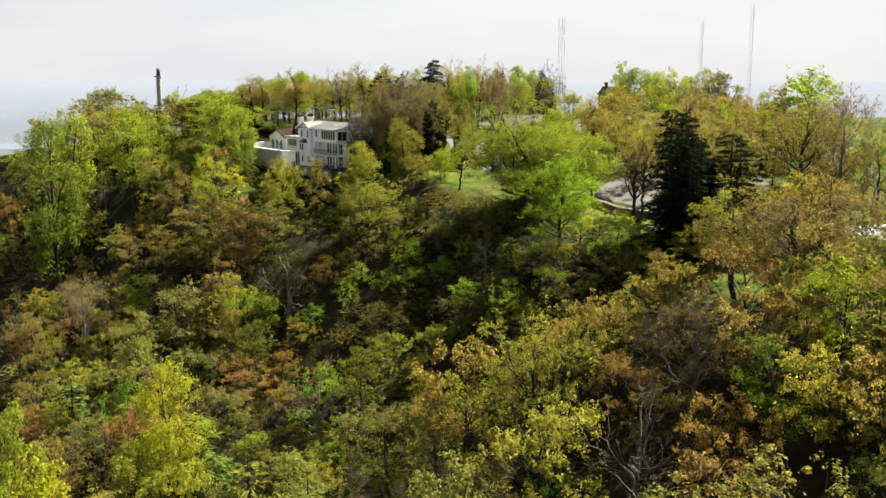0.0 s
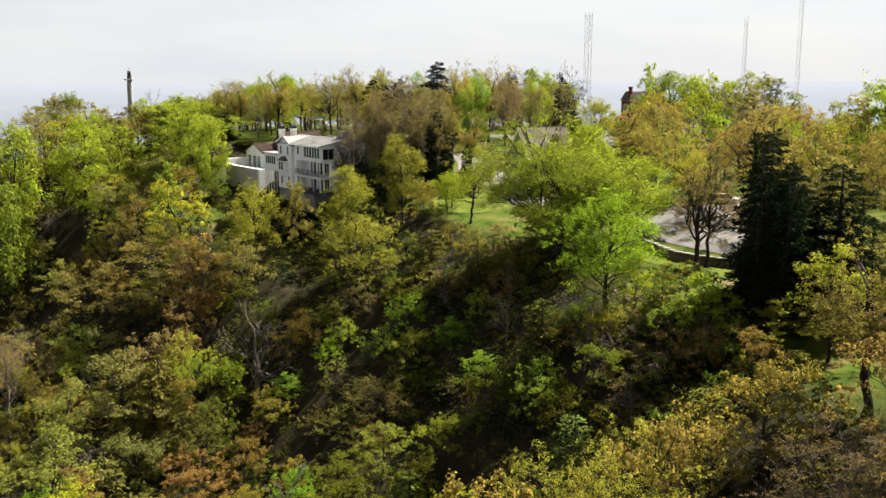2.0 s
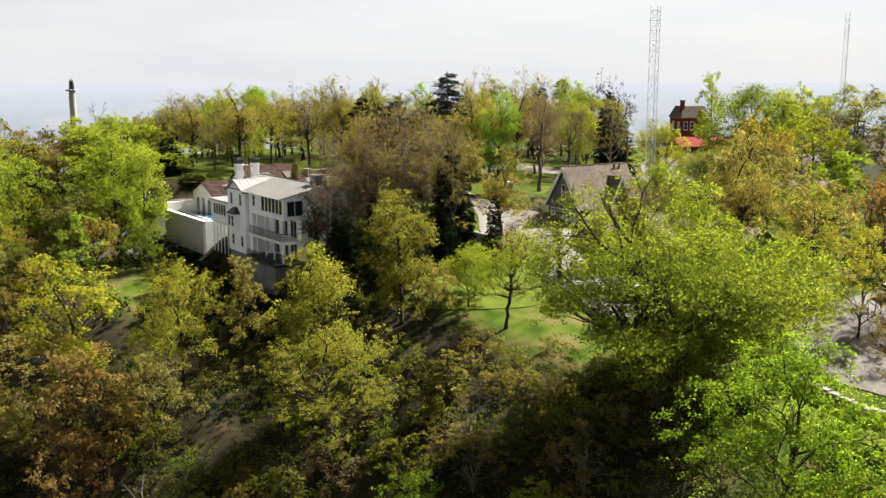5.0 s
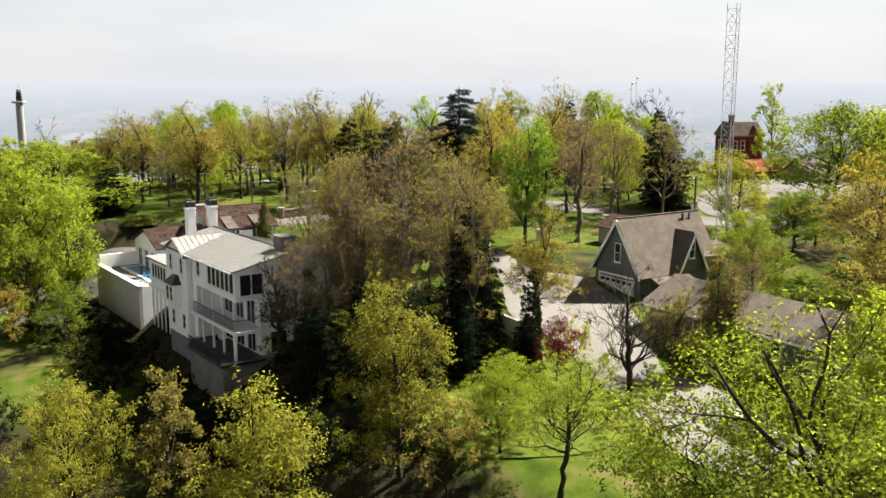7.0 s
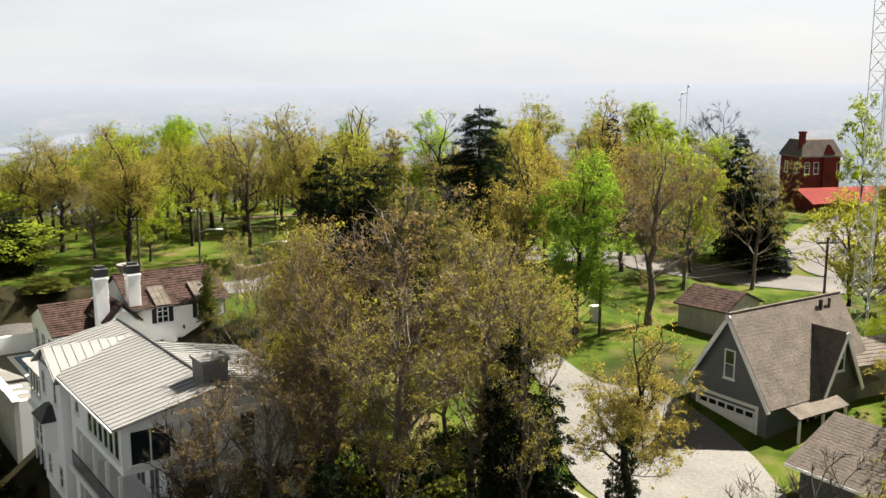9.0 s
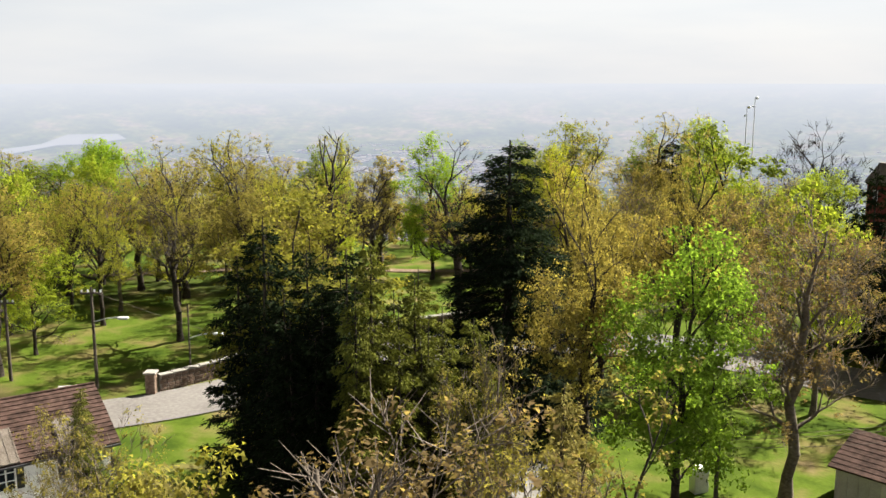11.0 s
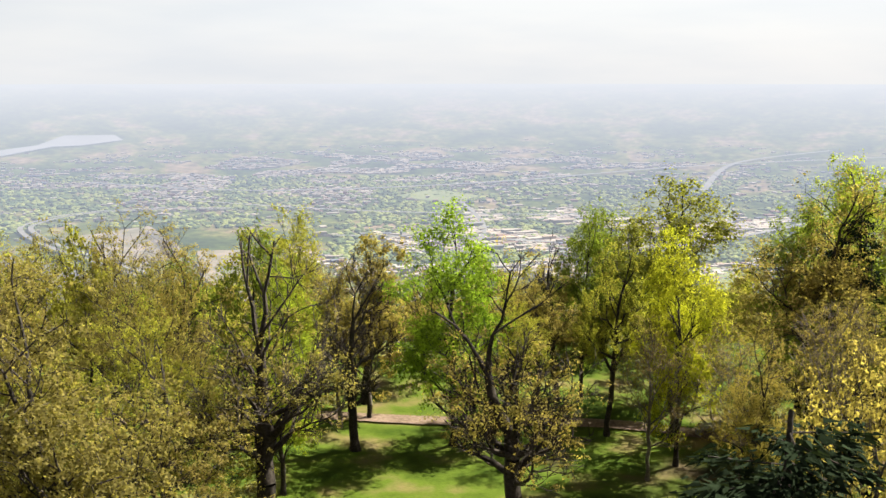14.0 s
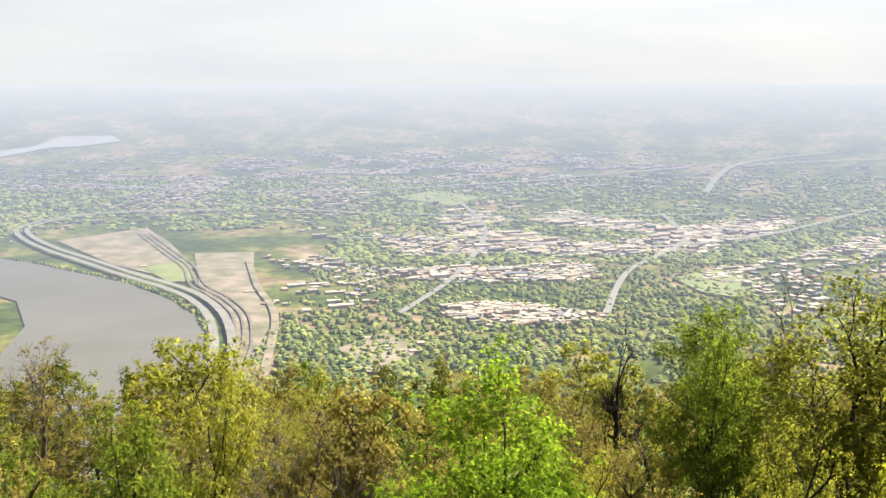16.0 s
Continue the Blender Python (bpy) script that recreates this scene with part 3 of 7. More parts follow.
def glass_material():
    m, n, l, b = material("dark_window_glass")
    b.inputs["Base Color"].default_value = (0.012, 0.016, 0.020, 1)
    b.inputs["Roughness"].default_value = 0.06
    b.inputs["IOR"].default_value = 1.5
    return m


M_GLASS = glass_material()


def pool_material():
    m, n, l, b = material("pool_water")
    nz, bp = n.new("ShaderNodeTexNoise"), n.new("ShaderNodeBump")
    nz.inputs["Scale"].default_value = 3
    b.inputs["Base Color"].default_value = (0.03, 0.16, 0.32, 1)
    b.inputs["Roughness"].default_value = 0.08
    bp.inputs["Strength"].default_value, bp.inputs["Distance"].default_value = 0.1, 0.05
    l.new(nz.outputs["Fac"], bp.inputs["Height"])
    l.new(bp.outputs["Normal"], b.inputs["Normal"])
    return m


M_POOL = pool_material()


# ---- building kit ----
def slab(bm, pts, thick):
    """A sheet through the given corners with a thickness below it."""
    top = [bm.verts.new(p) for p in pts]
    nrm = (Vector(pts[1]) - Vector(pts[0])).cross(Vector(pts[2]) - Vector(pts[0])).normalized()
    if nrm.z < 0:
        nrm = -nrm
    low = [bm.verts.new(Vector(p) - nrm * thick) for p in pts]
    bm.faces.new(top)
    bm.faces.new(low[::-1])
    k = len(pts)
    for i in range(k):
        bm.faces.new((top[i], low[i], low[(i + 1) % k], top[(i + 1) % k]))
    bmesh.ops.recalc_face_normals(bm, faces=bm.faces[:])
    return bm


def courses(bm, a, b, c, d, step, lip):
    """Overlapping courses of shingles from the eave a-b up to the ridge d-c: one stepped sheet."""
    a, b, c, d = (Vector(v) for v in (a, b, c, d))
    n = max(2, round((d - a).length / step))
    nrm = (b - a).cross(d - a).normalized()
    if nrm.z < 0:
        nrm = -nrm
    rows = [(0.0, -0.10), (0.0, lip)]
    for i in range(1, n):
        rows += [(i / n, 0.0), (i / n, lip)]
    rows += [(1.0, 0.0), (1.0, -0.10)]
    left = [bm.verts.new(a.lerp(d, k) + nrm * h) for k, h in rows]
    right = [bm.verts.new(b.lerp(c, k) + nrm * h) for k, h in rows]
    for i in range(len(rows)):
        j = (i + 1) % len(rows)
        bm.faces.new((left[i], right[i], right[j], left[j]))
    bm.faces.new(left[::-1])
    bm.faces.new(right)
    bmesh.ops.recalc_face_normals(bm, faces=bm.faces[:])
    return bm


def gable_wall(bm, half, z0, eave, apex, y, thick):
    """A gable wall in the plane y, from -half to half along x."""
    pts = [(-half, y, z0), (half, y, z0), (half, y, eave), (0, y, apex), (-half, y, eave)]
    back = [(p[0], p[1] + thick, p[2]) for p in pts]
    f, g = [bm.verts.new(p) for p in pts], [bm.verts.new(p) for p in back]
    bm.faces.new(f)
    bm.faces.new(g[::-1])
    for i in range(5):
        bm.faces.new((f[i], g[i], g[(i + 1) % 5], f[(i + 1) % 5]))
    bmesh.ops.recalc_face_normals(bm, faces=bm.faces[:])
    return bm


def window(parent, x, y, z, turn, w, h, cols=1, rows=1, frame_mat=None, shutters=False, sill=True):
    """A window on a wall: frame and bars proud of the wall, glass set into it. turn 0 faces -y."""
    bm, t = bmesh.new(), 0.09
    box(bm, -w / 2 - t, -w / 2, -0.07, 0.05, -t, h + t)
    box(bm, w / 2, w / 2 + t, -0.07, 0.05, -t, h + t)
    box(bm, -w / 2, w / 2, -0.07, 0.05, h, h + t)
    box(bm, -w / 2, w / 2, -0.07, 0.05, -t, 0)
    for i in range(1, cols):
        cx = -w / 2 + w * i / cols
        box(bm, cx - 0.045, cx + 0.045, -0.05, 0.03, 0, h)
    for i in range(1, rows):
        cz = h * i / rows
        box(bm, -w / 2, w / 2, -0.045, 0.03, cz - 0.03, cz + 0.03)
    f = part("window", bm, frame_mat or M_TRIM, parent)
    f.matrix_local = pose(x, y, z, 0, 0, turn)
    part("pane", boxed(-w / 2, w / 2, -0.02, 0.02, 0, h), M_GLASS, f, "dark reflecting glass")
    if sill:
        part("sill", boxed(-w / 2 - 0.15, w / 2 + 0.15, -0.14, 0.02, -t - 0.07, -t), frame_mat or M_TRIM, f)
    if shutters:
        for s in (-1, 1):
            sb = bmesh.new()
            cx = s * (w / 2 + 0.32)
            box(sb, cx - 0.2, cx + 0.2, -0.06, 0.0, -0.05, h + 0.05)
            for k in range(7):
                zz = h * (k + 0.5) / 7
                box(sb, cx - 0.17, cx + 0.17, -0.09, -0.06, zz - 0.05, zz + 0.04)
            part("shutter", sb, M_BLACK, f, "black louvred shutter")
    return f


def post(parent, x, y, z0, z1, r=0.09, name="post", mat=None):
    return part(name, boxed(x - r, x + r, y - r, y + r, z0, z1, 0.015), mat or M_TRIM, parent)


# ---- the white villa on the edge of the bluff ----
def build_villa():
    v = thing("villa", "white stucco three-storey villa with pale metal roofs and balconies", "house", pose(0.8, 0, 0.3, 0, 0, 35.5))
    # main block: upper storey over recessed porches
    part("upper_wall", boxed(102.0, 113.0, 185.0, 195.6, 2.2, 5.15), M_WHITE, v)
    part("middle_wall", boxed(104.4, 113.0, 185.0, 195.6, -0.55, 2.197), M_WHITE, v)
    part("lower_wall", boxed(104.4, 113.0, 185.0, 195.6, -6.5, -0.553), M_WHITE, v)
    part("porch_cheek", boxed(102.0, 104.4, 194.6, 195.6, -3.2, 2.197), M_WHITE, v)
    part("balcony_slab", boxed(101.6, 104.4, 184.6, 195.6, -0.85, -0.50, 0.03), M_TRIM, v)
    part("deck_slab", boxed(100.0, 104.4, 184.0, 192.6, -3.5, -3.2, 0.03), M_BLACK, v, "dark boarded lower deck")
    part("deck_base", boxed(100.25, 104.4, 184.3, 192.4, -9.0, -3.503), M_CONC, v, "bare concrete retaining base")
    part("deck_side", boxed(104.4, 110.0, 184.2, 185.0, -9.0, -3.2), M_CONC, v)
    for b in (185.2, 187.7, 190.2, 192.7):
        post(v, 101.9, b, -0.5, 2.2, 0.11, "column")
        post(v, 101.85, b, -3.2, -0.85, 0.10, "column")
    post(v, 101.7, 184.7, -8.0, -0.85, 0.13, "column")
    for z in (-0.5, -3.2):
        rail = bmesh.new()
        x = 101.75 if z > -1 else 100.12
        b1 = 195.0 if z > -1 else 192.4
        box(rail, x - 0.03, x + 0.03, 184.7, b1, z + 1.0, z + 1.06)
        for k in range(56):
            yy = 184.75 + (b1 - 184.8) * k / 55
            box(rail, x - 0.012, x + 0.012, yy - 0.012, yy + 0.012, z, z + 1.0)
        box(rail, x, 104.3, 184.66, 184.72, z + 1.0, z + 1.06)
        for k in range(14):
            xx = x + (104.2 - x) * (k + 0.5) / 14
            box(rail, xx - 0.012, xx + 0.012, 184.68, 184.70, z, z + 1.0)
        part("railing", rail, M_BLACK, v, "thin black metal railing")
    for i in range(6):
        window(v, 102.0, 185.75 + i * 1.05, 2.95, -90, 0.85, 1.85, 1, 1)
    window(v, 102.0, 193.9, 3.3, -90, 0.7, 1.4, 1, 2)
    window(v, 103.6, 185.0, 2.75, 0, 2.2, 1.9, 2, 1)
    for b, w in ((187.0, 1.7), (189.6, 1.7), (192.3, 1.9)):
        window(v, 104.4, b, -0.4, -90, w, 2.2, 2, 1, sill=False)
        window(v, 104.4, b, -3.1, -90, w, 2.1, 2, 1, sill=False)
    window(v, 106.2, 185.0, -0.2, 0, 1.6, 1.9, 2, 1)
    window(v, 106.2, 185.0, -3.0, 0, 1.6, 1.9, 2, 1)
    window(v, 109.4, 185.0, 2.9, 0, 0.9, 1.5, 1, 2)
    window(v, 109.4, 185.0, 0.0, 0, 0.9, 1.5, 1, 2)
    # low-pitched roof with standing seams, ridge along the length
    for s, name in ((-1, "roof_slope"), (1, "roof_slope")):
        x_e, x_r = (101.4, 107.5) if s < 0 else (113.6, 107.5)
        y_e = 203.4 if s < 0 else 196.2
        bm = slab(bmesh.new(), ((x_e, 184.4, 5.2), (x_e, y_e, 5.2), (x_r, y_e, 6.5), (x_r, 184.4, 6.5)), 0.16)
        roof = part(name, bm, M_PALEROOF, v)
        seams = bmesh.new()
        for k in range(int((y_e - 184.7) / 0.59) + 1):
            yy = 184.7 + k * 0.59
            slab(seams, ((x_e, yy, 5.245), (x_e, yy + 0.05, 5.245), (x_r, yy + 0.05, 6.545), (x_r, yy, 6.545)), 0.045)
        part("seam", seams, M_PALEROOF, roof)
    part("gutter", boxed(101.28, 101.40, 184.4, 196.0, 5.0, 5.14, 0.02), M_TRIM, v)
    for y in (185.0, 195.3):
        g = bmesh.new()
        f1 = [g.verts.new(p) for p in ((102.0, y, 5.15), (113.0, y, 5.15), (107.5, y, 6.33))]
        f2 = [g.verts.new((p.co.x, y + 0.3, p.co.z)) for p in f1]
        g.faces.new(f1), g.faces.new(f2[::-1])
        for i in range(3):
            g.faces.new((f1[i], f2[i], f2[(i + 1) % 3], f1[(i + 1) % 3]))
        bmesh.ops.recalc_face_normals(g, faces=g.faces[:])
        part("gable", g, M_WHITE, v)
    part("ridge_cap", boxed(107.42, 107.58, 184.3, 203.4, 6.47, 6.58, 0.02), M_BLACK, v)
    ch = boxed(107.0, 108.6, 185.6, 187.2, 5.8, 7.6, 0.04)
    box(ch, 106.9, 108.7, 185.5, 187.3, 7.6, 7.75)
    part("chimney", ch, M_CONC, v, "squat grey chimney on the ridge")
    # cross wing with its gable to the valley
    part("wing_wall", boxed(101.5, 108.0, 195.9, 201.6, -3.6, 4.95), M_WHITE, v)
    part("wing_base", boxed(101.6, 108.0, 196.0, 201.5, -9.5, -3.603), M_CONC, v)
    wg = gable_wall(bmesh.new(), 2.85, 4.95, 4.955, 6.35, 0, 0.3)
    wgo = part("wing_gable", wg, M_WHITE, v)
    wgo.matrix_local = pose(101.5, 198.75, 0, 0, 0, -90)
    for s in (-1, 1):
        bm = slab(bmesh.new(), ((101.1, 198.75 + s * 3.2, 4.85), (107.6, 198.75 + s * 3.2, 4.85), (107.6, 198.75, 6.45), (101.1, 198.75, 6.45)), 0.12)
        r = part("wing_roof", bm, M_PALEROOF, v)
        seams = bmesh.new()
        for k in range(11):
            xx = 101.2 + k * 0.6
            slab(seams, ((xx, 198.75 + s * 3.2, 4.895), (xx + 0.05, 198.75 + s * 3.2, 4.895), (xx + 0.05, 198.75, 6.495), (xx, 198.75, 6.495)), 0.045)
        part("seam", seams, M_PALEROOF, r)
    for b in (197.2, 200.2):
        window(v, 101.5, b, 3.0, -90, 0.6, 1.5, 1, 2)
    for b in (197.0, 200.0):
        window(v, 101.5, b, -2.7, -90, 0.7, 1.4, 1, 2)
    bay = boxed(100.7, 101.5, 197.6, 199.9, -0.3, 1.75)
    bayo = part("bay", bay, M_WHITE, v)
    br = bmesh.new()
    e = [br.verts.new(p) for p in ((100.5, 197.4, 1.75), (100.5, 200.1, 1.75), (101.5, 200.1, 1.75), (101.5, 197.4, 1.75), (101.2, 198.3, 2.6), (101.2, 199.2, 2.6), (101.5, 199.2, 2.6), (101.5, 198.3, 2.6))]
    for f in ((0, 1, 5, 4), (1, 2, 6, 5), (3, 0, 4, 7), (4, 5, 6, 7), (3, 2, 1, 0), (2, 3, 7, 6)):
        br.faces.new([e[i] for i in f])
    bmesh.ops.recalc_face_normals(br, faces=br.faces[:])
    part("bay_roof", br, M_BLACK, bayo, "dark metal bay roof")
    window(bayo, 100.7, 198.25, 0.1, -90, 0.7, 1.4, 1, 2)
    window(bayo, 100.7, 199.3, 0.1, -90, 0.7, 1.4, 1, 2)
    # sun room on stilts
    part("sunroom_wall", boxed(102.5, 108.0, 202.0, 210.0, -0.45, 2.55), M_WHITE, v)
    part("sunroom_roof", boxed(102.1, 108.2, 201.7, 210.4, 2.553, 2.75, 0.03), M_PALEROOF, v)
    part("sunroom_floor", boxed(102.3, 108.0, 201.7, 210.2, -0.70, -0.453), M_TRIM, v)
    for k in range(5):
        window(v, 102.5, 205.3 + k * 0.9, 0.55, -90, 0.72, 1.5, 1, 1)
    window(v, 102.5, 203.0, 0.2, -90, 0.9, 1.9, 1, 1)
    for k in range(7):
        post(v, 102.6, 202.1 + k * 1.28, -9.5, -0.7, 0.07, "stilt")
    # pool terrace on high walls
    part("terrace_wall", boxed(101.5, 101.9, 211.5, 228.0, -8.5, -1.0), M_BOARD, v, "pale rendered terrace wall")
    part("terrace_wall", boxed(101.9, 112.0, 227.6, 228.0, -8.5, 0.2), M_WHITE, v)
    part("terrace_wall", boxed(101.9, 105.4, 211.5, 211.9, -8.5, -1.0), M_WHITE, v)
    part("coping", boxed(101.4, 102.0, 211.4, 228.0, -1.0, -0.88, 0.02), M_TRIM, v)
    part("terrace_deck", boxed(101.9, 112.0, 211.9, 227.6, -1.7, -1.45), M_DRIVE, v)
    part("pool", boxed(104.4, 108.4, 214.0, 226.0, -1.446, -1.40), M_POOL, v, "blue swimming pool water")
    rim = bmesh.new()
    for q in ((104.0, 104.4, 213.6, 226.4), (108.4, 108.8, 213.6, 226.4), (104.4, 108.4, 213.6, 214.0), (104.4, 108.4, 226.0, 226.4)):
        box(rim, *q, -1.446, -1.33)
    part("pool_rim", rim, M_TRIM, v)
    part("courtyard_wall", boxed(112.0, 112.3, 211.9, 228.0, -2.0, 0.6), M_WHITE, v)
    return v


def lounge(x, y, z, turn):
    t = thing("sun_lounger", "white slatted sun lounger on the pool terrace", "lounger", pose(x, y, z, 0, 0, turn), "loungers by the pool")
    part("bed", boxed(-0.32, 0.32, -0.9, 0.5, 0.28, 0.36, 0.02), M_TRIM, t)
    b = part("backrest", boxed(-0.32, 0.32, 0.0, 0.75, 0.0, 0.07, 0.02), M_TRIM, t)
    b.matrix_local = pose(0, 0.5, 0.3, 45, 0, 0)
    for sx in (-0.27, 0.27):
        for sy in (-0.8, 0.4):
            part("leg", boxed(sx - 0.03, sx + 0.03, sy - 0.03, sy + 0.03, 0, 0.28), M_TRIM, t)
    return t


def build_cottage():
    c = thing("cottage", "white painted cottage with brown shingle roof and black shutters", "house", pose(0.6, 0.4, -0.9, 0, 0, 35.5))
    part("wall", boxed(113.0, 121.6, 217.2, 226.4, 0.2, 4.85), M_WHITE, c)
    for s, x in ((0, 113.0), (1, 121.35)):
        g = bmesh.new()
        f1 = [g.verts.new(p) for p in ((x, 217.2, 4.85), (x, 226.4, 4.85), (x, 221.8, 7.0))]
        f2 = [g.verts.new((x + 0.25, p.co.y, p.co.z)) for p in f1]
        g.faces.new(f1), g.faces.new(f2[::-1])
        for i in range(3):
            g.faces.new((f1[i], f2[i], f2[(i + 1) % 3], f1[(i + 1) % 3]))
        bmesh.ops.recalc_face_normals(g, faces=g.faces[:])
        part("gable", g, M_WHITE, c)
    for s in (-1, 1):
        part("roof_slope", courses(bmesh.new(), (112.6, 221.8 + s * 5.0, 4.80), (122.0, 221.8 + s * 5.0, 4.80), (122.0, 221.8, 7.15), (112.6, 221.8, 7.15), 0.36, 0.05), M_SHINGLE, c)
    part("ridge_cap", boxed(112.6, 122.0, 221.7, 221.9, 7.1, 7.24, 0.03), M_SHINGLE, c)
    part("gutter", boxed(112.6, 122.0, 216.68, 216.80, 4.62, 4.76, 0.02), M_BLACK, c)
    part("downpipe", boxed(121.45, 121.55, 217.05, 217.17, 0.2, 4.6), M_BLACK, c)
    for x in (115.6, 119.4):
        window(c, x, 217.2, 3.25, 0, 0.9, 1.5, 2, 3, shutters=True)
        d = slab(bmesh.new(), ((x - 0.75, 216.7, 4.95), (x + 0.75, 216.7, 4.95), (x + 0.75, 219.2, 6.2), (x - 0.75, 219.2, 6.2)), 0.12)
        for k in range(4):
            xx = x - 0.72 + k * 0.46
            slab(d, ((xx, 216.7, 4.99), (xx + 0.05, 216.7, 4.99), (xx + 0.05, 219.2, 6.24), (xx, 219.2, 6.24)), 0.05)
        part("dormer_roof", d, M_WOOD, c, "small brown metal dormer roof")
    window(c, 115.0, 217.2, 0.9, 0, 1.1, 0.7, 3, 1)
    window(c, 117.4, 217.2, 0.9, 0, 1.1, 0.7, 3, 1)
    lamp = boxed(117.42, 117.58, 217.02, 217.18, 2.35, 2.7, 0.03)
    part("wall_lantern", lamp, M_BLACK, c)
    # low wing with its gable to the valley, and an entry gable between
    part("wing_wall", boxed(106.8, 113.0, 219.5, 228.5, -1.4, 2.9), M_WHITE, c)
    g = part("wing_gable", gable_wall(bmesh.new(), 4.5, 2.9, 2.905, 4.6, 0, 0.25), M_WHITE, c)
    g.matrix_local = pose(106.8, 224.0, 0, 0, 0, -90)
    for s in (-1, 1):
        part("wing_roof", courses(bmesh.new(), (106.4, 224 + s * 4.9, 2.8), (113.4, 224 + s * 4.9, 2.8), (113.4, 224, 4.75), (106.4, 224, 4.75), 0.36, 0.05), M_SHINGLE, c)
    for b in (221.6, 224.0, 226.4):
        window(c, 106.8, b, -0.2, -90, 1.2, 2.2, 2, 3)
    part("entry_wall", boxed(110.6, 113.0, 216.6, 219.5, -0.4, 4.0), M_WHITE, c)
    for s in (-1, 1):
        part("entry_roof", courses(bmesh.new(), (111.8 + s * 1.7, 216.2, 3.95), (111.8 + s * 1.7, 221.0, 3.95), (111.8, 221.0, 5.7), (111.8, 216.2, 5.7), 0.36, 0.05), M_SHINGLE, c)
    eg = part("entry_gable", gable_wall(bmesh.new(), 1.2, 4.0, 4.005, 5.3, 0, 0.2), M_WHITE, c)
    eg.matrix_local = pose(111.8, 216.6, 0)
    for x in (110.4, 113.2):
        ch = boxed(x - 0.55, x + 0.55, 217.2, 218.1, 2.5, 8.0, 0.03)
        box(ch, x - 0.65, x + 0.65, 217.1, 218.2, 7.75, 7.9)
        o = part("chimney", ch, M_WHITE, c)
        cap = boxed(x - 0.6, x + 0.6, 217.15, 218.15, 8.0, 8.75, 0.05)
        box(cap, x - 0.35, x + 0.35, 217.3, 218.0, 8.75, 8.95)
        part("chimney_cap", cap, M_BLACK, o, "blackened brick chimney top")
    # a round stone chimney at the street end
    bm = bmesh.new()
    bmesh.ops.create_cone(bm, cap_ends=True, segments=20, radius1=0.85, radius2=0.75, depth=4.2, matrix=Matrix.Translation((116.2, 229.0, 4.3)))
    bmesh.ops.create_cone(bm, cap_ends=True, segments=20, radius1=0.98, radius2=0.98, depth=0.28, matrix=Matrix.Translation((116.2, 229.0, 6.5)))
    bmesh.ops.create_cone(bm, cap_ends=True, segments=20, radius1=0.5, radius2=0.5, depth=0.3, matrix=Matrix.Translation((116.2, 229.0, 6.55)))
    part("round_chimney", bm, M_CAP, c, "round pale stone chimney with a flat cap")
    return c


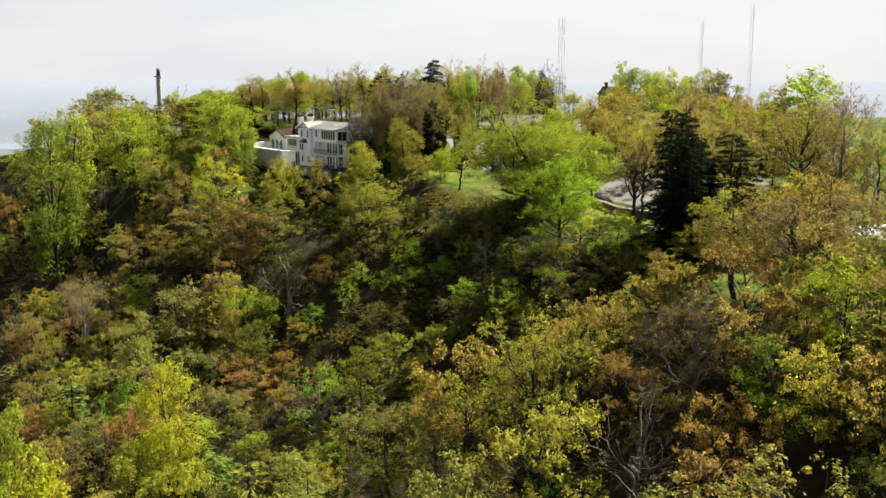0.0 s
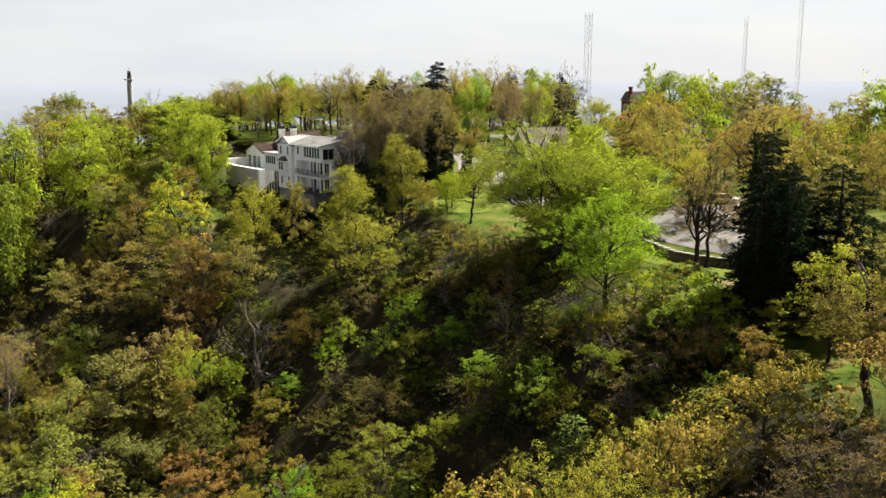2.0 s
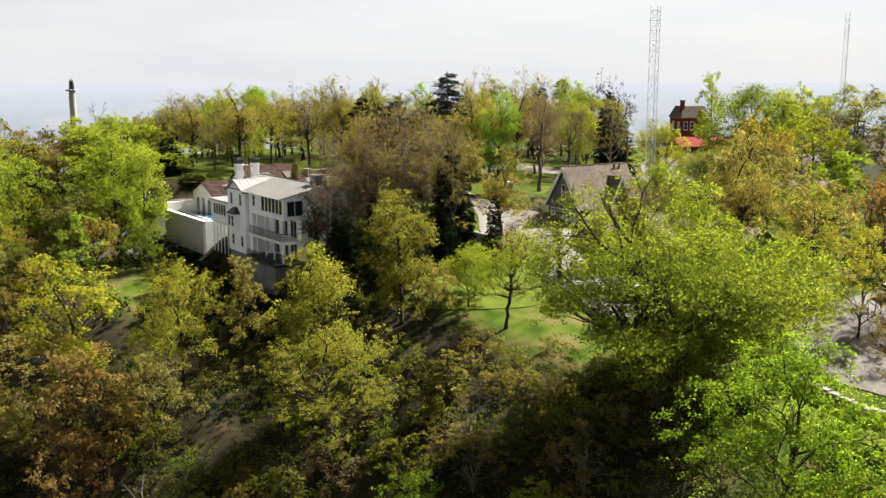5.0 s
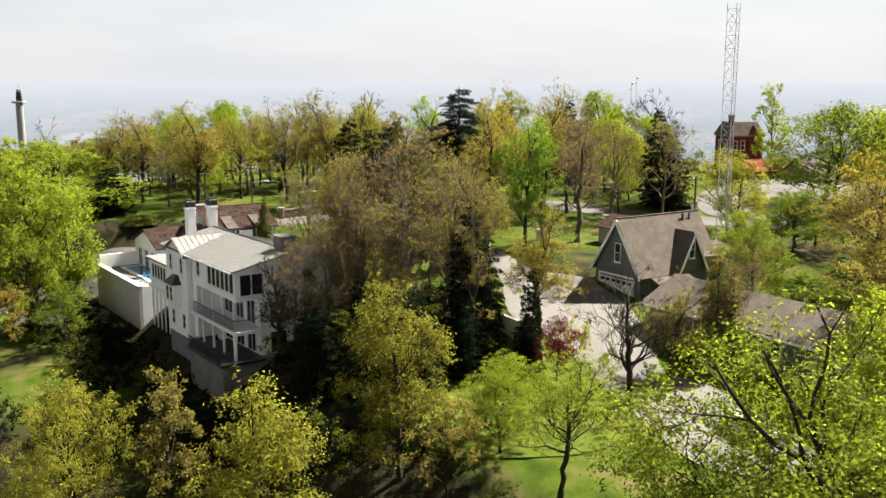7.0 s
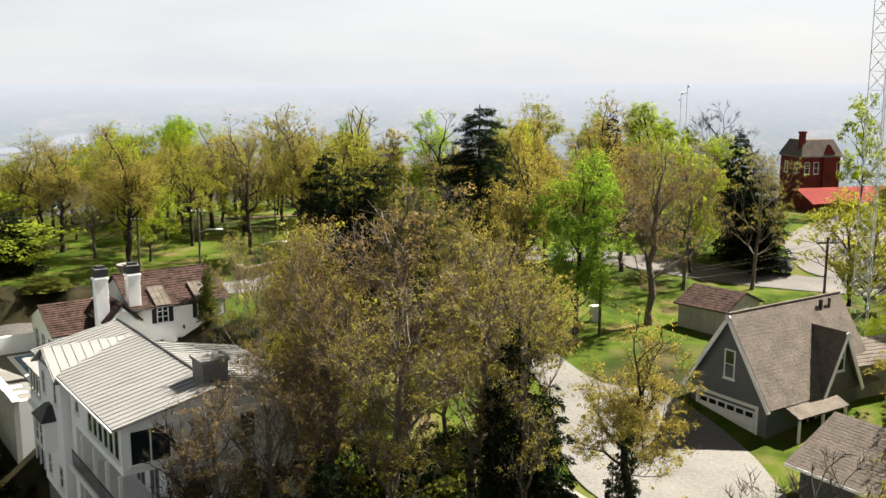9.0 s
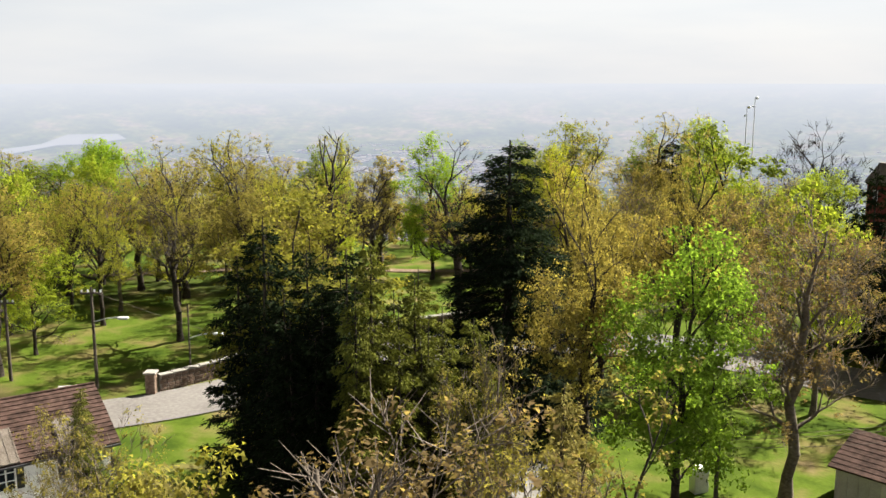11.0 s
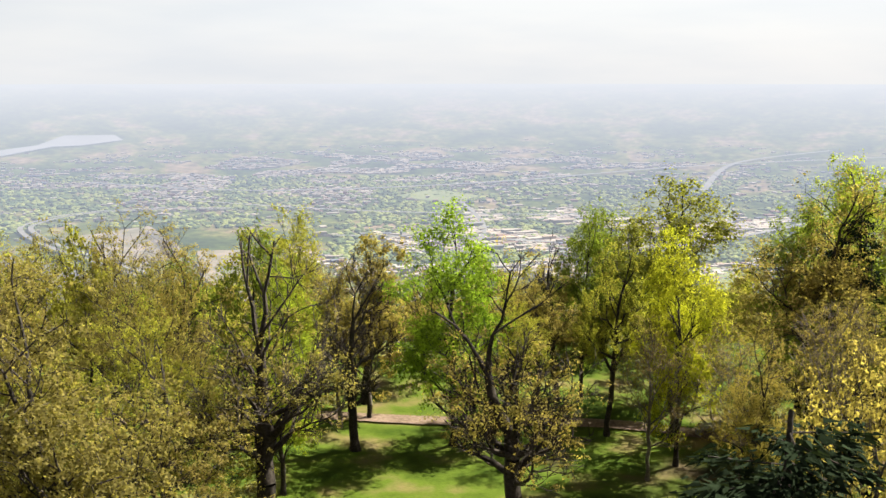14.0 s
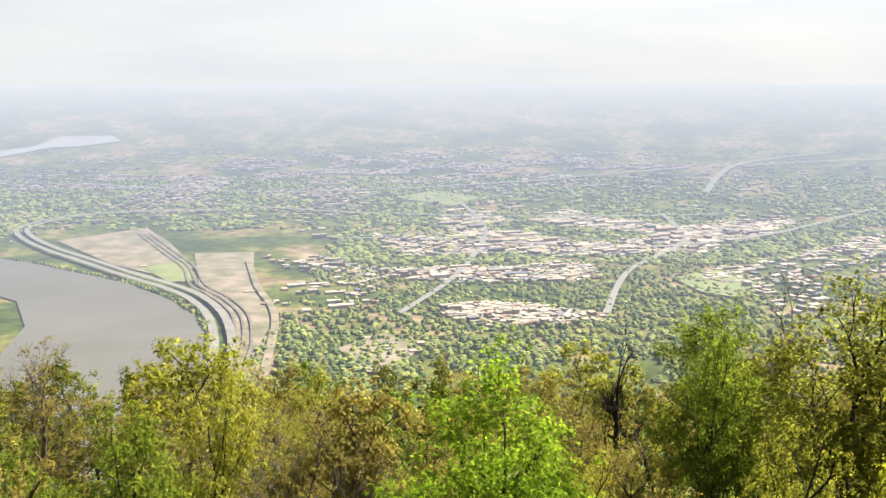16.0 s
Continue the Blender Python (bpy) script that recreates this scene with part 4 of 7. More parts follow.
def build_garage_house():
    h = thing("garage_house", "grey shingled garage house with steep roof and white trim", "house", pose(13.9, 224, -0.35, 0, 0, 33))
    part("wall", boxed(0, 11.5, -3.3, 3.3, -0.6, 3.3), M_GREYW, h)
    g = part("gable", gable_wall(bmesh.new(), 3.3, 3.3, 3.305, 8.3, 0, 0.25), M_GREYW, h)
    g.matrix_local = pose(0, 0, 0, 0, 0, -90)
    g = part("gable", gable_wall(bmesh.new(), 3.3, 3.3, 3.305, 8.3, 0, 0.25), M_GREYW, h)
    g.matrix_local = pose(11.25, 0, 0, 0, 0, -90)
    for s in (-1, 1):
        r = part("roof_slope", courses(bmesh.new(), (-0.45, s * 3.85, 2.75), (11.9, s * 3.85, 2.75), (11.9, 0, 8.6), (-0.45, 0, 8.6), 0.26, 0.012), M_GREYROOF, h)
        part("bargeboard", slab(bmesh.new(), ((-0.52, s * 3.9, 2.62), (-0.40, s * 3.9, 2.62), (-0.40, 0, 8.52), (-0.52, 0, 8.52)), 0.28), M_TRIM, r)
    part("ridge_cap", boxed(-0.45, 11.9, -0.09, 0.09, 8.55, 8.68, 0.02), M_GREYROOF, h)
    window(h, 0, 0, 4.0, -90, 0.75, 1.9, 1, 2)
    door = bmesh.new()
    for k in range(4):
        box(door, -2.4, 2.4, -0.06, 0.02, k * 0.55, k * 0.55 + 0.53, 0.012)
    d = part("garage_door", door, M_TRIM, h, "white panelled double garage door")
    d.matrix_local = pose(0, 0.1, 0.0, 0, 0, -90)
    for k in range(6):
        q = part("door_pane", boxed(-0.3, 0.3, -0.08, -0.05, 1.72, 2.05), M_GLASS, d)
        q.matrix_local = pose(-2.0 + 0.8 * k, 0, 0)
    for y in (-2.5, 2.7):
        part("door_jamb", boxed(-0.1, 0.0, y - 0.1, y + 0.1, -0.5, 2.4), M_TRIM, h)
    part("door_head", boxed(-0.11, 0.0, -2.6, 2.8, 2.4, 2.6), M_TRIM, h)
    # wall dormer to the drive side
    dm = gable_wall(bmesh.new(), 1.9, 2.9, 2.91, 6.6, 0, 0.25)
    do = part("dormer_wall", dm, M_GREYW, h)
    do.matrix_local = pose(7.4, -3.5, 0)
    for s in (-1, 1):
        r = part("dormer_roof", slab(bmesh.new(), ((7.4 + s * 2.3, -3.95, 2.7), (7.4 + s * 2.3, -2.2, 2.7), (7.4, -0.9, 7.1), (7.4, -3.95, 7.1)), 0.12), M_GREYROOF, h)
        part("bargeboard", slab(bmesh.new(), ((7.4 + s * 2.32, -4.02, 2.6), (7.4 + s * 2.32, -3.92, 2.6), (7.4, -3.92, 7.06), (7.4, -4.02, 7.06)), 0.25), M_TRIM, r)
    window(h, 7.4, -3.5, 4.2, 0, 0.7, 1.7, 1, 2)
    part("porch_roof", slab(bmesh.new(), ((1.2, -5.0, 2.2), (6.6, -5.0, 2.2), (6.6, -3.3, 2.9), (1.2, -3.3, 2.9)), 0.14), M_GREYROOF, h)
    for x in (1.4, 3.9, 6.4):
        post(h, x, -4.85, -0.3, 2.1, 0.08)
    window(h, 4.4, -3.3, 0.8, 0, 1.6, 1.3, 2, 2)
    bm = bmesh.new()
    for x, r in ((9.0, 0.1), (10.0, 0.07)):
        box(bm, x - r, x + r, -0.5 - r, -0.5 + r, 7.6, 8.5)
    part("roof_vent", bm, M_BLACK, h)
    return h


def build_long_house():
    h = thing("long_house", "long low slate-grey house with brown roof and white windows", "house", pose(0, 0, 0, 0, 0, 33))
    part("wall", boxed(129.2, 137.0, 146.0, 171.0, -2.6, 1.75), M_SLATEW, h)
    for s in (-1, 1):
        xe = 128.5 if s < 0 else 137.7
        r = part("roof_slope", courses(bmesh.new(), (xe, 145.4, 1.65), (xe, 171.6, 1.65), (133.1, 171.6, 3.9), (133.1, 145.4, 3.9), 0.26, 0.012), M_GREYROOF, h)
        part("fascia", boxed(xe - 0.06, xe + 0.06, 145.4, 171.6, 1.45, 1.63), M_TRIM, r)
    for y in (146.0, 170.75):
        g = part("gable", gable_wall(bmesh.new(), 3.9, 1.7, 1.75, 3.75, 0, 0.25), M_SLATEW, h)
        g.matrix_local = pose(133.1, y, 0)
    for b in (165.5, 162.2, 157.0, 152.6, 149.0):
        window(h, 129.2, b, -0.2, -90, 1.9 if b > 150 else 1.2, 1.4, 2, 1)
    part("door", boxed(129.12, 129.2, 159.3, 160.3, -1.2, 0.95), M_TRIM, h, "white panelled front door")
    # porch with a cross-braced white rail
    part("porch_floor", boxed(126.9, 129.2, 146.2, 151.4, -1.4, -1.15), M_TRIM, h)
    part("porch_roof", slab(bmesh.new(), ((126.5, 145.8, 1.35), (126.5, 151.8, 1.35), (129.2, 151.8, 1.9), (129.2, 145.8, 1.9)), 0.15), M_GREYROOF, h)
    for b in (146.4, 149.0, 151.2):
        post(h, 127.0, b, -3.0, 1.2, 0.08)
    for b in (146.6, 149.2):
        rb = bmesh.new()
        box(rb, 126.96, 127.04, b, b + 1.9, -0.3, -0.2)
        box(rb, 126.96, 127.04, b, b + 1.9, -1.1, -1.0)
        for s in (0, 1):
            y0, y1 = (b, b + 1.9) if s else (b + 1.9, b)
            slab(rb, ((126.97, y0, -1.05), (127.03, y0, -1.05), (127.03, y1, -0.22), (126.97, y1, -0.22)), 0.07)
        part("rail", rb, M_TRIM, h, "white cross-braced porch rail")
    return h


def build_shed(x, y, z, turn, wide, deep, high, label, wall, roof, name="shed"):
    s = thing(name, label, "shed", pose(x, y, z, 0, 0, turn))
    part("wall", boxed(0, wide, 0, deep, -0.4, high), wall, s)
    for k in range(int(wide / 0.6) + 1):
        xx = min(wide - 0.03, 0.03 + k * 0.6)
        part("batten", boxed(xx - 0.03, xx + 0.03, -0.04, 0.0, 0, high - 0.02), wall, s)
    for sgn in (-1, 1):
        ye = -0.35 if sgn < 0 else deep + 0.35
        part("roof_slope", courses(bmesh.new(), (-0.35, ye, high - 0.08), (wide + 0.35, ye, high - 0.08), (wide + 0.35, deep / 2, high + deep * 0.22), (-0.35, deep / 2, high + deep * 0.22), 0.4, 0.03), roof, s)
    for xx in (0.0, wide - 0.15):
        g = part("gable", gable_wall(bmesh.new(), deep / 2, high - 0.01, high, high + deep * 0.2, 0, 0.15), wall, s)
        g.matrix_local = pose(xx, deep / 2, 0, 0, 0, -90)
    part("door", boxed(wide - 0.02, wide + 0.05, deep * 0.3, deep * 0.7, 0, high * 0.9), M_TRIM, s, "white plank door")
    return s


villa = build_villa()
ca, sa = math.cos(radians(35.5)), math.sin(radians(35.5))
for b in (214.6, 216.4):
    lounge(103.0 * ca - b * sa, 103.0 * sa + b * ca, -1.44, 35.5 + 90)
build_cottage()
build_garage_house()
build_long_house()
build_shed(14.9, 242.6, 2.35, -48, 4.6, 5.6, 2.3, "pale board shed with a dark brown shingle roof", M_BOARD, M_SHINGLE)
build_shed(23.5, 226.5, 0.9, 20, 6.0, 5.0, 2.9, "cream rendered outbuilding with a low grey roof", M_CAP, M_GREYROOF, "outbuilding")
build_shed(52.0, 118.0, -7.5, 12, 8.0, 6.0, 4.0, "pale grey garage with a dark roof by the lawn", M_CAP, M_BLACK, "outbuilding")


# ---- ground cover sheets: drives, streets, paths, lawns, laid just over the ground ----
def laid(name, label, pts, mat, lift=0.06, step=2.0, cat="road"):
    """A paved or mown patch with a rounded outline, following the ground."""
    ring, k = [], len(pts)
    for i in range(k):
        p0, p1, p2, p3 = (Vector(pts[(i + o) % k]) for o in (-1, 0, 1, 2))
        n = max(2, int((p2 - p1).length / 1.2))
        for q in range(n):
            t = q / n
            ring.append(0.5 * ((2 * p1) + (p2 - p0) * t + (2 * p0 - 5 * p1 + 4 * p2 - p3) * t * t + (3 * p1 - p0 - 3 * p2 + p3) * t ** 3))
    bm = bmesh.new()
    bm.faces.new([bm.verts.new((p.x, p.y, 0)) for p in ring])
    bmesh.ops.triangulate(bm, faces=bm.faces[:])
    for _ in range(6):
        long = [e for e in bm.edges if e.calc_length() > step]
        if not long:
            break
        bmesh.ops.subdivide_edges(bm, edges=long, cuts=1)
        bmesh.ops.triangulate(bm, faces=bm.faces[:])
    for v in bm.verts:
        v.co.z = ground_top(v.co.x, v.co.y) + lift
    bmesh.ops.recalc_face_normals(bm, faces=bm.faces[:])
    bm.normal_update()
    if sum(f.normal.z for f in bm.faces) < 0:
        bmesh.ops.reverse_faces(bm, faces=bm.faces[:])
    me = bpy.data.meshes.new(name)
    bm.to_mesh(me)
    bm.free()
    me.materials.append(mat)
    me.polygons.foreach_set("use_smooth", [True] * len(me.polygons))
    return tagged(new(name, me), label, cat, kind="structure")


def ground_top(x, y):
    """The height of the ground's sheet, as its faces carry it."""
    i = max(k for k in range(len(gx) - 1) if gx[k] <= x)
    j = max(k for k in range(len(gy) - 1) if gy[k] <= y)
    u, w = (x - gx[i]) / (gx[i + 1] - gx[i]), (y - gy[j]) / (gy[j + 1] - gy[j])
    z = [gv[(j + b) * nx + i + a][2] for b in (0, 1) for a in (0, 1)]
    return max((z[0] * (1 - u) + z[1] * u) * (1 - w) + (z[2] * (1 - u) + z[3] * u) * w, min(z)) + 0.02


def ribbon(name, label, line, half, mat, lift=0.06, cat="road", step=1.2, thick=0.0):
    """A road or path of even width along a line, following the ground."""
    pts = [Vector(p) for p in line]
    smooth = []
    for i in range(len(pts) - 1):
        p0, p1, p2, p3 = pts[max(i - 1, 0)], pts[i], pts[i + 1], pts[min(i + 2, len(pts) - 1)]
        n = max(2, int((p2 - p1).length / step))
        for k in range(n):
            t = k / n
            smooth.append(0.5 * ((2 * p1) + (p2 - p0) * t + (2 * p0 - 5 * p1 + 4 * p2 - p3) * t * t + (3 * p1 - p0 - 3 * p2 + p3) * t ** 3))
    smooth.append(pts[-1])
    verts, faces, across = [], [], 5
    for i, p in enumerate(smooth):
        d = (smooth[min(i + 1, len(smooth) - 1)] - smooth[max(i - 1, 0)]).normalized()
        nrm = Vector((-d.y, d.x))
        for k in range(across):
            q = p + nrm * half * (2 * k / (across - 1) - 1)
            verts.append((q.x, q.y, ground_top(q.x, q.y) + lift))
    for i in range(len(smooth) - 1):
        for k in range(across - 1):
            a = i * across + k
            faces.append((a, a + 1, a + across + 1, a + across))
    return tagged(new(name, mesh_of(name, verts, faces, mat, True)), label, cat, kind="structure")


STREET = ((-70, 240), (-45, 250), (-27, 256), (-14, 265), (0, 270), (14, 267), (27, 260), (45, 254), (70, 252))
ribbon("street", "pale worn asphalt street along the park", STREET, 3.0, M_ROAD, 0.07)
laid("drive", "pale concrete drive in front of the garage", ((1.5, 228), (2.2, 216), (6.6, 209), (10.0, 197), (14, 188), (22, 188), (17.4, 202.3), (14.9, 204), (14.4, 215), (13.6, 221), (10.5, 227), (5, 230), (1, 242), (-3, 256), (-7, 266), (-11, 265), (-6, 252), (-2, 240)), M_DRIVE, 0.08, 2.0)
laid("parking", "pale gravel parking ground above the retaining wall", ((28, 171), (36, 163), (46, 162), (60, 174), (58, 190), (42, 186), (32, 180)), M_ROAD, 0.08, 2.0)
laid("lawn", "bright mown lawn on the bluff", ((22, 166), (34, 152), (40, 146), (44, 150), (36, 158), (27, 168)), M_GRASS, 0.07, 2.0, "lawn")
laid("lawn", "sloping mown lawn below the drive", ((-10, 196), (-4, 190), (6, 190), (10, 196), (7, 207), (1, 214), (-3, 208)), M_GRASS, 0.07, 2.0, "lawn")
ribbon("path", "pale gravel path through the park", ((-60, 292), (-36, 297), (-20, 300), (-6, 299), (6, 297), (20, 290), (34, 280)), 0.8, M_EARTH, 0.09, "path")
laid("yard", "pale asphalt yard before the brick station", ((34, 262), (50, 258), (80, 268), (86, 300), (60, 304), (40, 284)), M_ROAD, 0.08, 2.0)


# ---- stone walls, stone by stone ----
def stone_wall(label, line, high, z_off=0.0, thick=0.45, course=0.3, cap=True, piers=()):
    """A wall of separate rough stones along a line, with a flat cap."""
    w = thing("stone_wall", label, "wall", kind="structure")
    rng = random.Random(len(line) * 7 + int(high * 10))
    shapes = []
    for k in range(6):
        bm = boxed(-0.5, 0.5, -0.5, 0.5, -0.5, 0.5, 0.07)
        for v in bm.verts:
            v.co += Vector((rng.uniform(-0.05, 0.05), rng.uniform(-0.06, 0.06), rng.uniform(-0.05, 0.05)))
        me = bpy.data.meshes.new("stone")
        bm.to_mesh(me)
        bm.free()
        me.materials.append(M_STONE)
        shapes.append(me)
    count = 0
    for (ax, ay), (bx, by) in zip(line, line[1:]):
        ln, ang = math.hypot(bx - ax, by - ay), math.atan2(by - ay, bx - ax)
        core = bmesh.new()
        n = max(1, int(ln / 1.0))
        for i in range(n):
            x, y = ax + (bx - ax) * (i + 0.5) / n, ay + (by - ay) * (i + 0.5) / n
            z = ground(x, y) + z_off
            for r in range(int(high / course)):
                for s in range(2):
                    if count < 300:
                        o = new("stone", shapes[rng.randrange(6)])
                        o.parent = w
                        px = ax + (bx - ax) * (i + 0.25 + 0.5 * s + 0.12 * (r % 2)) / n
                        py = ay + (by - ay) * (i + 0.25 + 0.5 * s + 0.12 * (r % 2)) / n
                        o.matrix_local = pose(px, py, z + course * (r + 0.5), 0, 0, math.degrees(ang)) @ Matrix.Diagonal((ln / n * 0.5 * rng.uniform(0.9, 1.0), thick * rng.uniform(0.96, 1.06), course * rng.uniform(0.9, 1.0), 1))
                        count += 1
            m = pose(x, y, z, 0, 0, math.degrees(ang))
            cb = boxed(-ln / n / 2, ln / n / 2, -thick * 0.42, thick * 0.42, -0.6, high - 0.03)
            cb.transform(m)
            me = bpy.data.meshes.new("tmp")
            cb.to_mesh(me)
            cb.free()
            core.from_mesh(me)
            bpy.data.meshes.remove(me)
            if cap:
                kb = boxed(-ln / n / 2 + 0.006, ln / n / 2 - 0.006, -thick * 0.62, thick * 0.62, high, high + 0.12, 0.02)
                kb.transform(m)
                part("cap_stone", kb, M_CAP, w)
        part("mortar", core, M_CAP, w)
    for px, py in piers:
        z = ground(px, py) + z_off
        p = part("pier", boxed(px - 0.35, px + 0.35, py - 0.35, py + 0.35, z - 0.5, z + high + 0.35, 0.04), M_STONE, w)
        part("pier_cap", boxed(px - 0.45, px + 0.45, py - 0.45, py + 0.45, z + high + 0.35, z + high + 0.5, 0.03), M_CAP, p)
    return w


stone_wall("low ruddy stone wall with pale caps beside the street", ((-27.2, 259.6), (-22.4, 263.6), (-14.5, 270.0), (-4, 274.4)), 1.2, piers=((-27.6, 259.2),))
stone_wall("low ruddy stone wall beyond the cottage", ((-45, 254.5), (-37, 257.0), (-31.5, 258.0)), 1.0)
stone_wall("dark stone retaining wall below the parking ground", ((25.5, 168.5), (30, 161.5), (36.5, 158.0), (43, 154)), 1.5, -0.4, 0.6, 0.36)

# ---- trees placed one by one ----
# big trees on the bluff before the houses
plant("grand0", 14.8, 165.5, 13.4, 11.6, (0.145, 0.182, 0.025))
plant("maple1", 18.0, 146.0, 5.1, 6.9, BRIGHT)
plant("maple2", 27.0, 172.0, 7.0, 5.8, LIME)
plant("oak0", -13.9, 174.0, -0.6, 7.7, YELLOW)
plant("maple0", -15.8, 181.0, 5.2, 4.4, YELLOW)
plant("maple1", -32.3, 192.0, 1.0, 5.2, YELLOW)
plant("maple0", -7.7, 189.0, 9.4, 3.5, (0.165, 0.165, 0.034))
plant("hill1", -4.4, 186.5, 1.8, 2.7, GOLD)
plant("maple1", -0.4, 190.0, 2.6, 3.0, LIME)
plant("oak1", 3.2, 184.5, 5.4, 4.0, LIME)
plant("maple1", 0.3, 193.0, 2.7, 3.5, LIME)
plant("bare0", 10.3, 197.6, 9.0, 4.3, OLIVE)
plant("cedar0", -2.2, 206.0, 12.9, 3.2, DARK)
plant("fir0", -2.5, 207.0, 9.8, 2.5, DARK)
plant("oak1", 4.0, 209.0, 12.7, 3.4, GOLD)
plant("maple2", 5.4, 240.0, 18.7, 3.8, (0.14, 0.225, 0.032))
plant("brown2", -12.6, 212.0, 17.2, 5.1, RUST)
plant("brown1", -9.5, 206.0, 14.6, 4.3, OLIVE)
plant("brown0", -14.9, 207.0, 11.4, 4.2, RUST)
plant("brown1", -17.6, 206.2, 9.6, 3.0, RUST)
plant("brown0", -12.0, 209.5, 14.2, 3.8, RUST)
plant("cedar0", -15.6, 204.6, 3.4, 2.6, DARK)
plant("bare1", -19.0, 207.2, 8.0, 2.8, OLIVE)
plant("brown2", -2.3, 205.0, 16.6, 3.3, OLIVE)
plant("brown0", -8.0, 213.0, 19.0, 4.9, RUST)
plant("brown1", -4.8, 210.0, 16.4, 4.5, OLIVE)
plant("oak0", -1.7, 219.0, 17.7, 4.0, OLIVE)
plant("brown2", -16.8, 222.0, 13.3, 3.7, OLIVE)
plant("brown1", -18.8, 226.0, 14.4, 3.9, OLIVE)
plant("maple1", -13.8, 216.0, 15.6, 2.8, OLIVE)
plant("brown1", -6.1, 216.0, 16.6, 2.0, OLIVE)
plant("brown2", -2.0, 222.0, 14.0, 2.4, RUST)
# evergreens and park edge
plant("fir0", -2.5, 252.0, 21.8, 6.9, NEEDLE)
plant("cedar0", -9.9, 236.0, 18.9, 2.6, MOSS)
plant("maple1", -14.8, 247.0, 19.3, 5.0, (0.15, 0.148, 0.030))
plant("cedar0", -16.1, 243.0, 18.4, 3.8, DARK)
plant("cedar1", -11.4, 240.0, 17.2, 3.8, DARK)
plant("cedar1", -13.8, 241.5, 16.8, 3.6, DARK)
plant("cedar0", -9.0, 238.5, 15.4, 3.2, (0.030, 0.034, 0.011))
plant("cedar0", -7.9, 242.0, 15.8, 2.8, MOSS)
plant("cedar1", -5.1, 238.0, 14.1, 2.6, MOSS)
plant("cedar0", -1.5, 232.0, 13.0, 2.4, OLIVE)
plant("cedar1", -12.9, 240.0, 15.4, 3.1, DARK)
plant("brown1", -5.6, 228.0, 16.6, 2.5, OLIVE)
plant("cedar0", -8.0, 239.0, 15.9, 2.2, MOSS)
plant("oak1", 0.9, 243.0, 20.8, 3.7, GOLD)
plant("brown0", 12.3, 242.8, 19.8, 4.4, RUST)
plant("cedar0", 27.5, 268.0, 19.0, 2.9, DARK)
plant("bare0", 32.6, 290.0, 21.9, 5.8, OLIVE)
plant("hill1", 21.0, 262.0, 18.1, 3.2, LIME)
plant("maple1", 25.4, 214.0, 9.6, 3.9, GREEN)
plant("maple2", 29.8, 232.0, 8.2, 3.2, LIME)
plant("cedar0", 19.1, 205.0, 8.4, 2.8, OLIVE)
plant("hill0", 38.6, 240.0, 9.8, 3.5, GREEN)
# the park
plant("maple0", -42.6, 296.0, 19.1, 5.8, BRIGHT)
plant("oak1", -22.4, 268.6, 21.6, 4.6, OLIVE)
plant("oak0", -24.2, 290.0, 19.4, 3.0, GOLD)
plant("maple1", -18.2, 297.0, 19.2, 2.1, YELLOW)
plant("hill0", -13.6, 300.0, 16.7, 3.0, GOLD)
plant("hill1", -29.1, 290.0, 19.0, 2.0, YELLOW)
plant("maple0", -17.5, 287.0, 17.6, 2.3, LIME)
plant("limb0", -16.7, 277.0, 21.7, 4.4, OLIVE)
plant("bare0", -14.0, 294.0, 17.6, 3.1, OLIVE)
plant("limb1", -5.0, 277.0, 20.6, 4.0, GOLD)
plant("maple1", -7.9, 295.0, 19.7, 3.6, BRIGHT)
plant("maple0", 1.6, 303.0, 18.9, 2.1, GREEN)
plant("maple2", 5.7, 291.0, 19.2, 2.4, LEMON)
plant("maple0", 7.6, 303.0, 21.0, 4.8, (0.14, 0.15, 0.03))
plant("maple1", 16.5, 300.0, 19.4, 3.6, GREEN)
plant("cedar0", 18.1, 296.0, 19.5, 3.2, DARK)
plant("oak2", 5.1, 262.0, 22.0, 3.2, GOLD)
plant("oak0", 9.5, 258.0, 22.5, 3.3, GOLD)
plant("maple1", 30.3, 328.0, 19.8, 4.3, LIME)
plant("brown0", 3.5, 289.0, 13.5, 2.7, RUST)
plant("oak1", 6.9, 281.0, 16.4, 2.0, GOLD)
plant("brown1", -13.7, 300.0, 16.5, 2.1, OLIVE)
plant("hill2", -23.7, 313.0, 15.1, 3.8, YELLOW)
plant("brown0", -29.5, 309.0, 16.4, 2.3, GOLD)
plant("maple2", -20.1, 292.0, 19.1, 2.3, GREEN)
plant("oak1", -14.2, 303.0, 15.5, 3.0, GOLD)
plant("oak2", -0.2, 303.0, 15.4, 2.8, GOLD)
plant("maple0", 4.8, 314.0, 16.9, 3.7, GREEN)
plant("grey1", 12.0, 322.0, 18.2, 2.1, OLIVE)
plant("bare0", 1.1, 320.0, 14.6, 1.9, OLIVE)
plant("oak0", 2.4, 296.0, 19.0, 2.4, YELLOW)
plant("maple0", -24.7, 296.0, 16.5, 2.2, GREEN)
plant("oak1", -9.9, 308.0, 13.1, 2.7, GOLD)
plant("brown0", -15.4, 298.0, 15.8, 1.9, GOLD)
plant("oak0", -19.9, 318.0, 10.6, 2.7, YELLOW)
plant("brown2", -3.0, 312.0, 12.6, 2.4, GOLD)
plant("oak2", 7.4, 316.0, 13.0, 2.9, GREEN)
plant("oak0", -3.6, 296.0, 16.5, 2.2, YELLOW)
plant("oak1", -40.4, 263.0, 20.0, 4.2, GOLD)
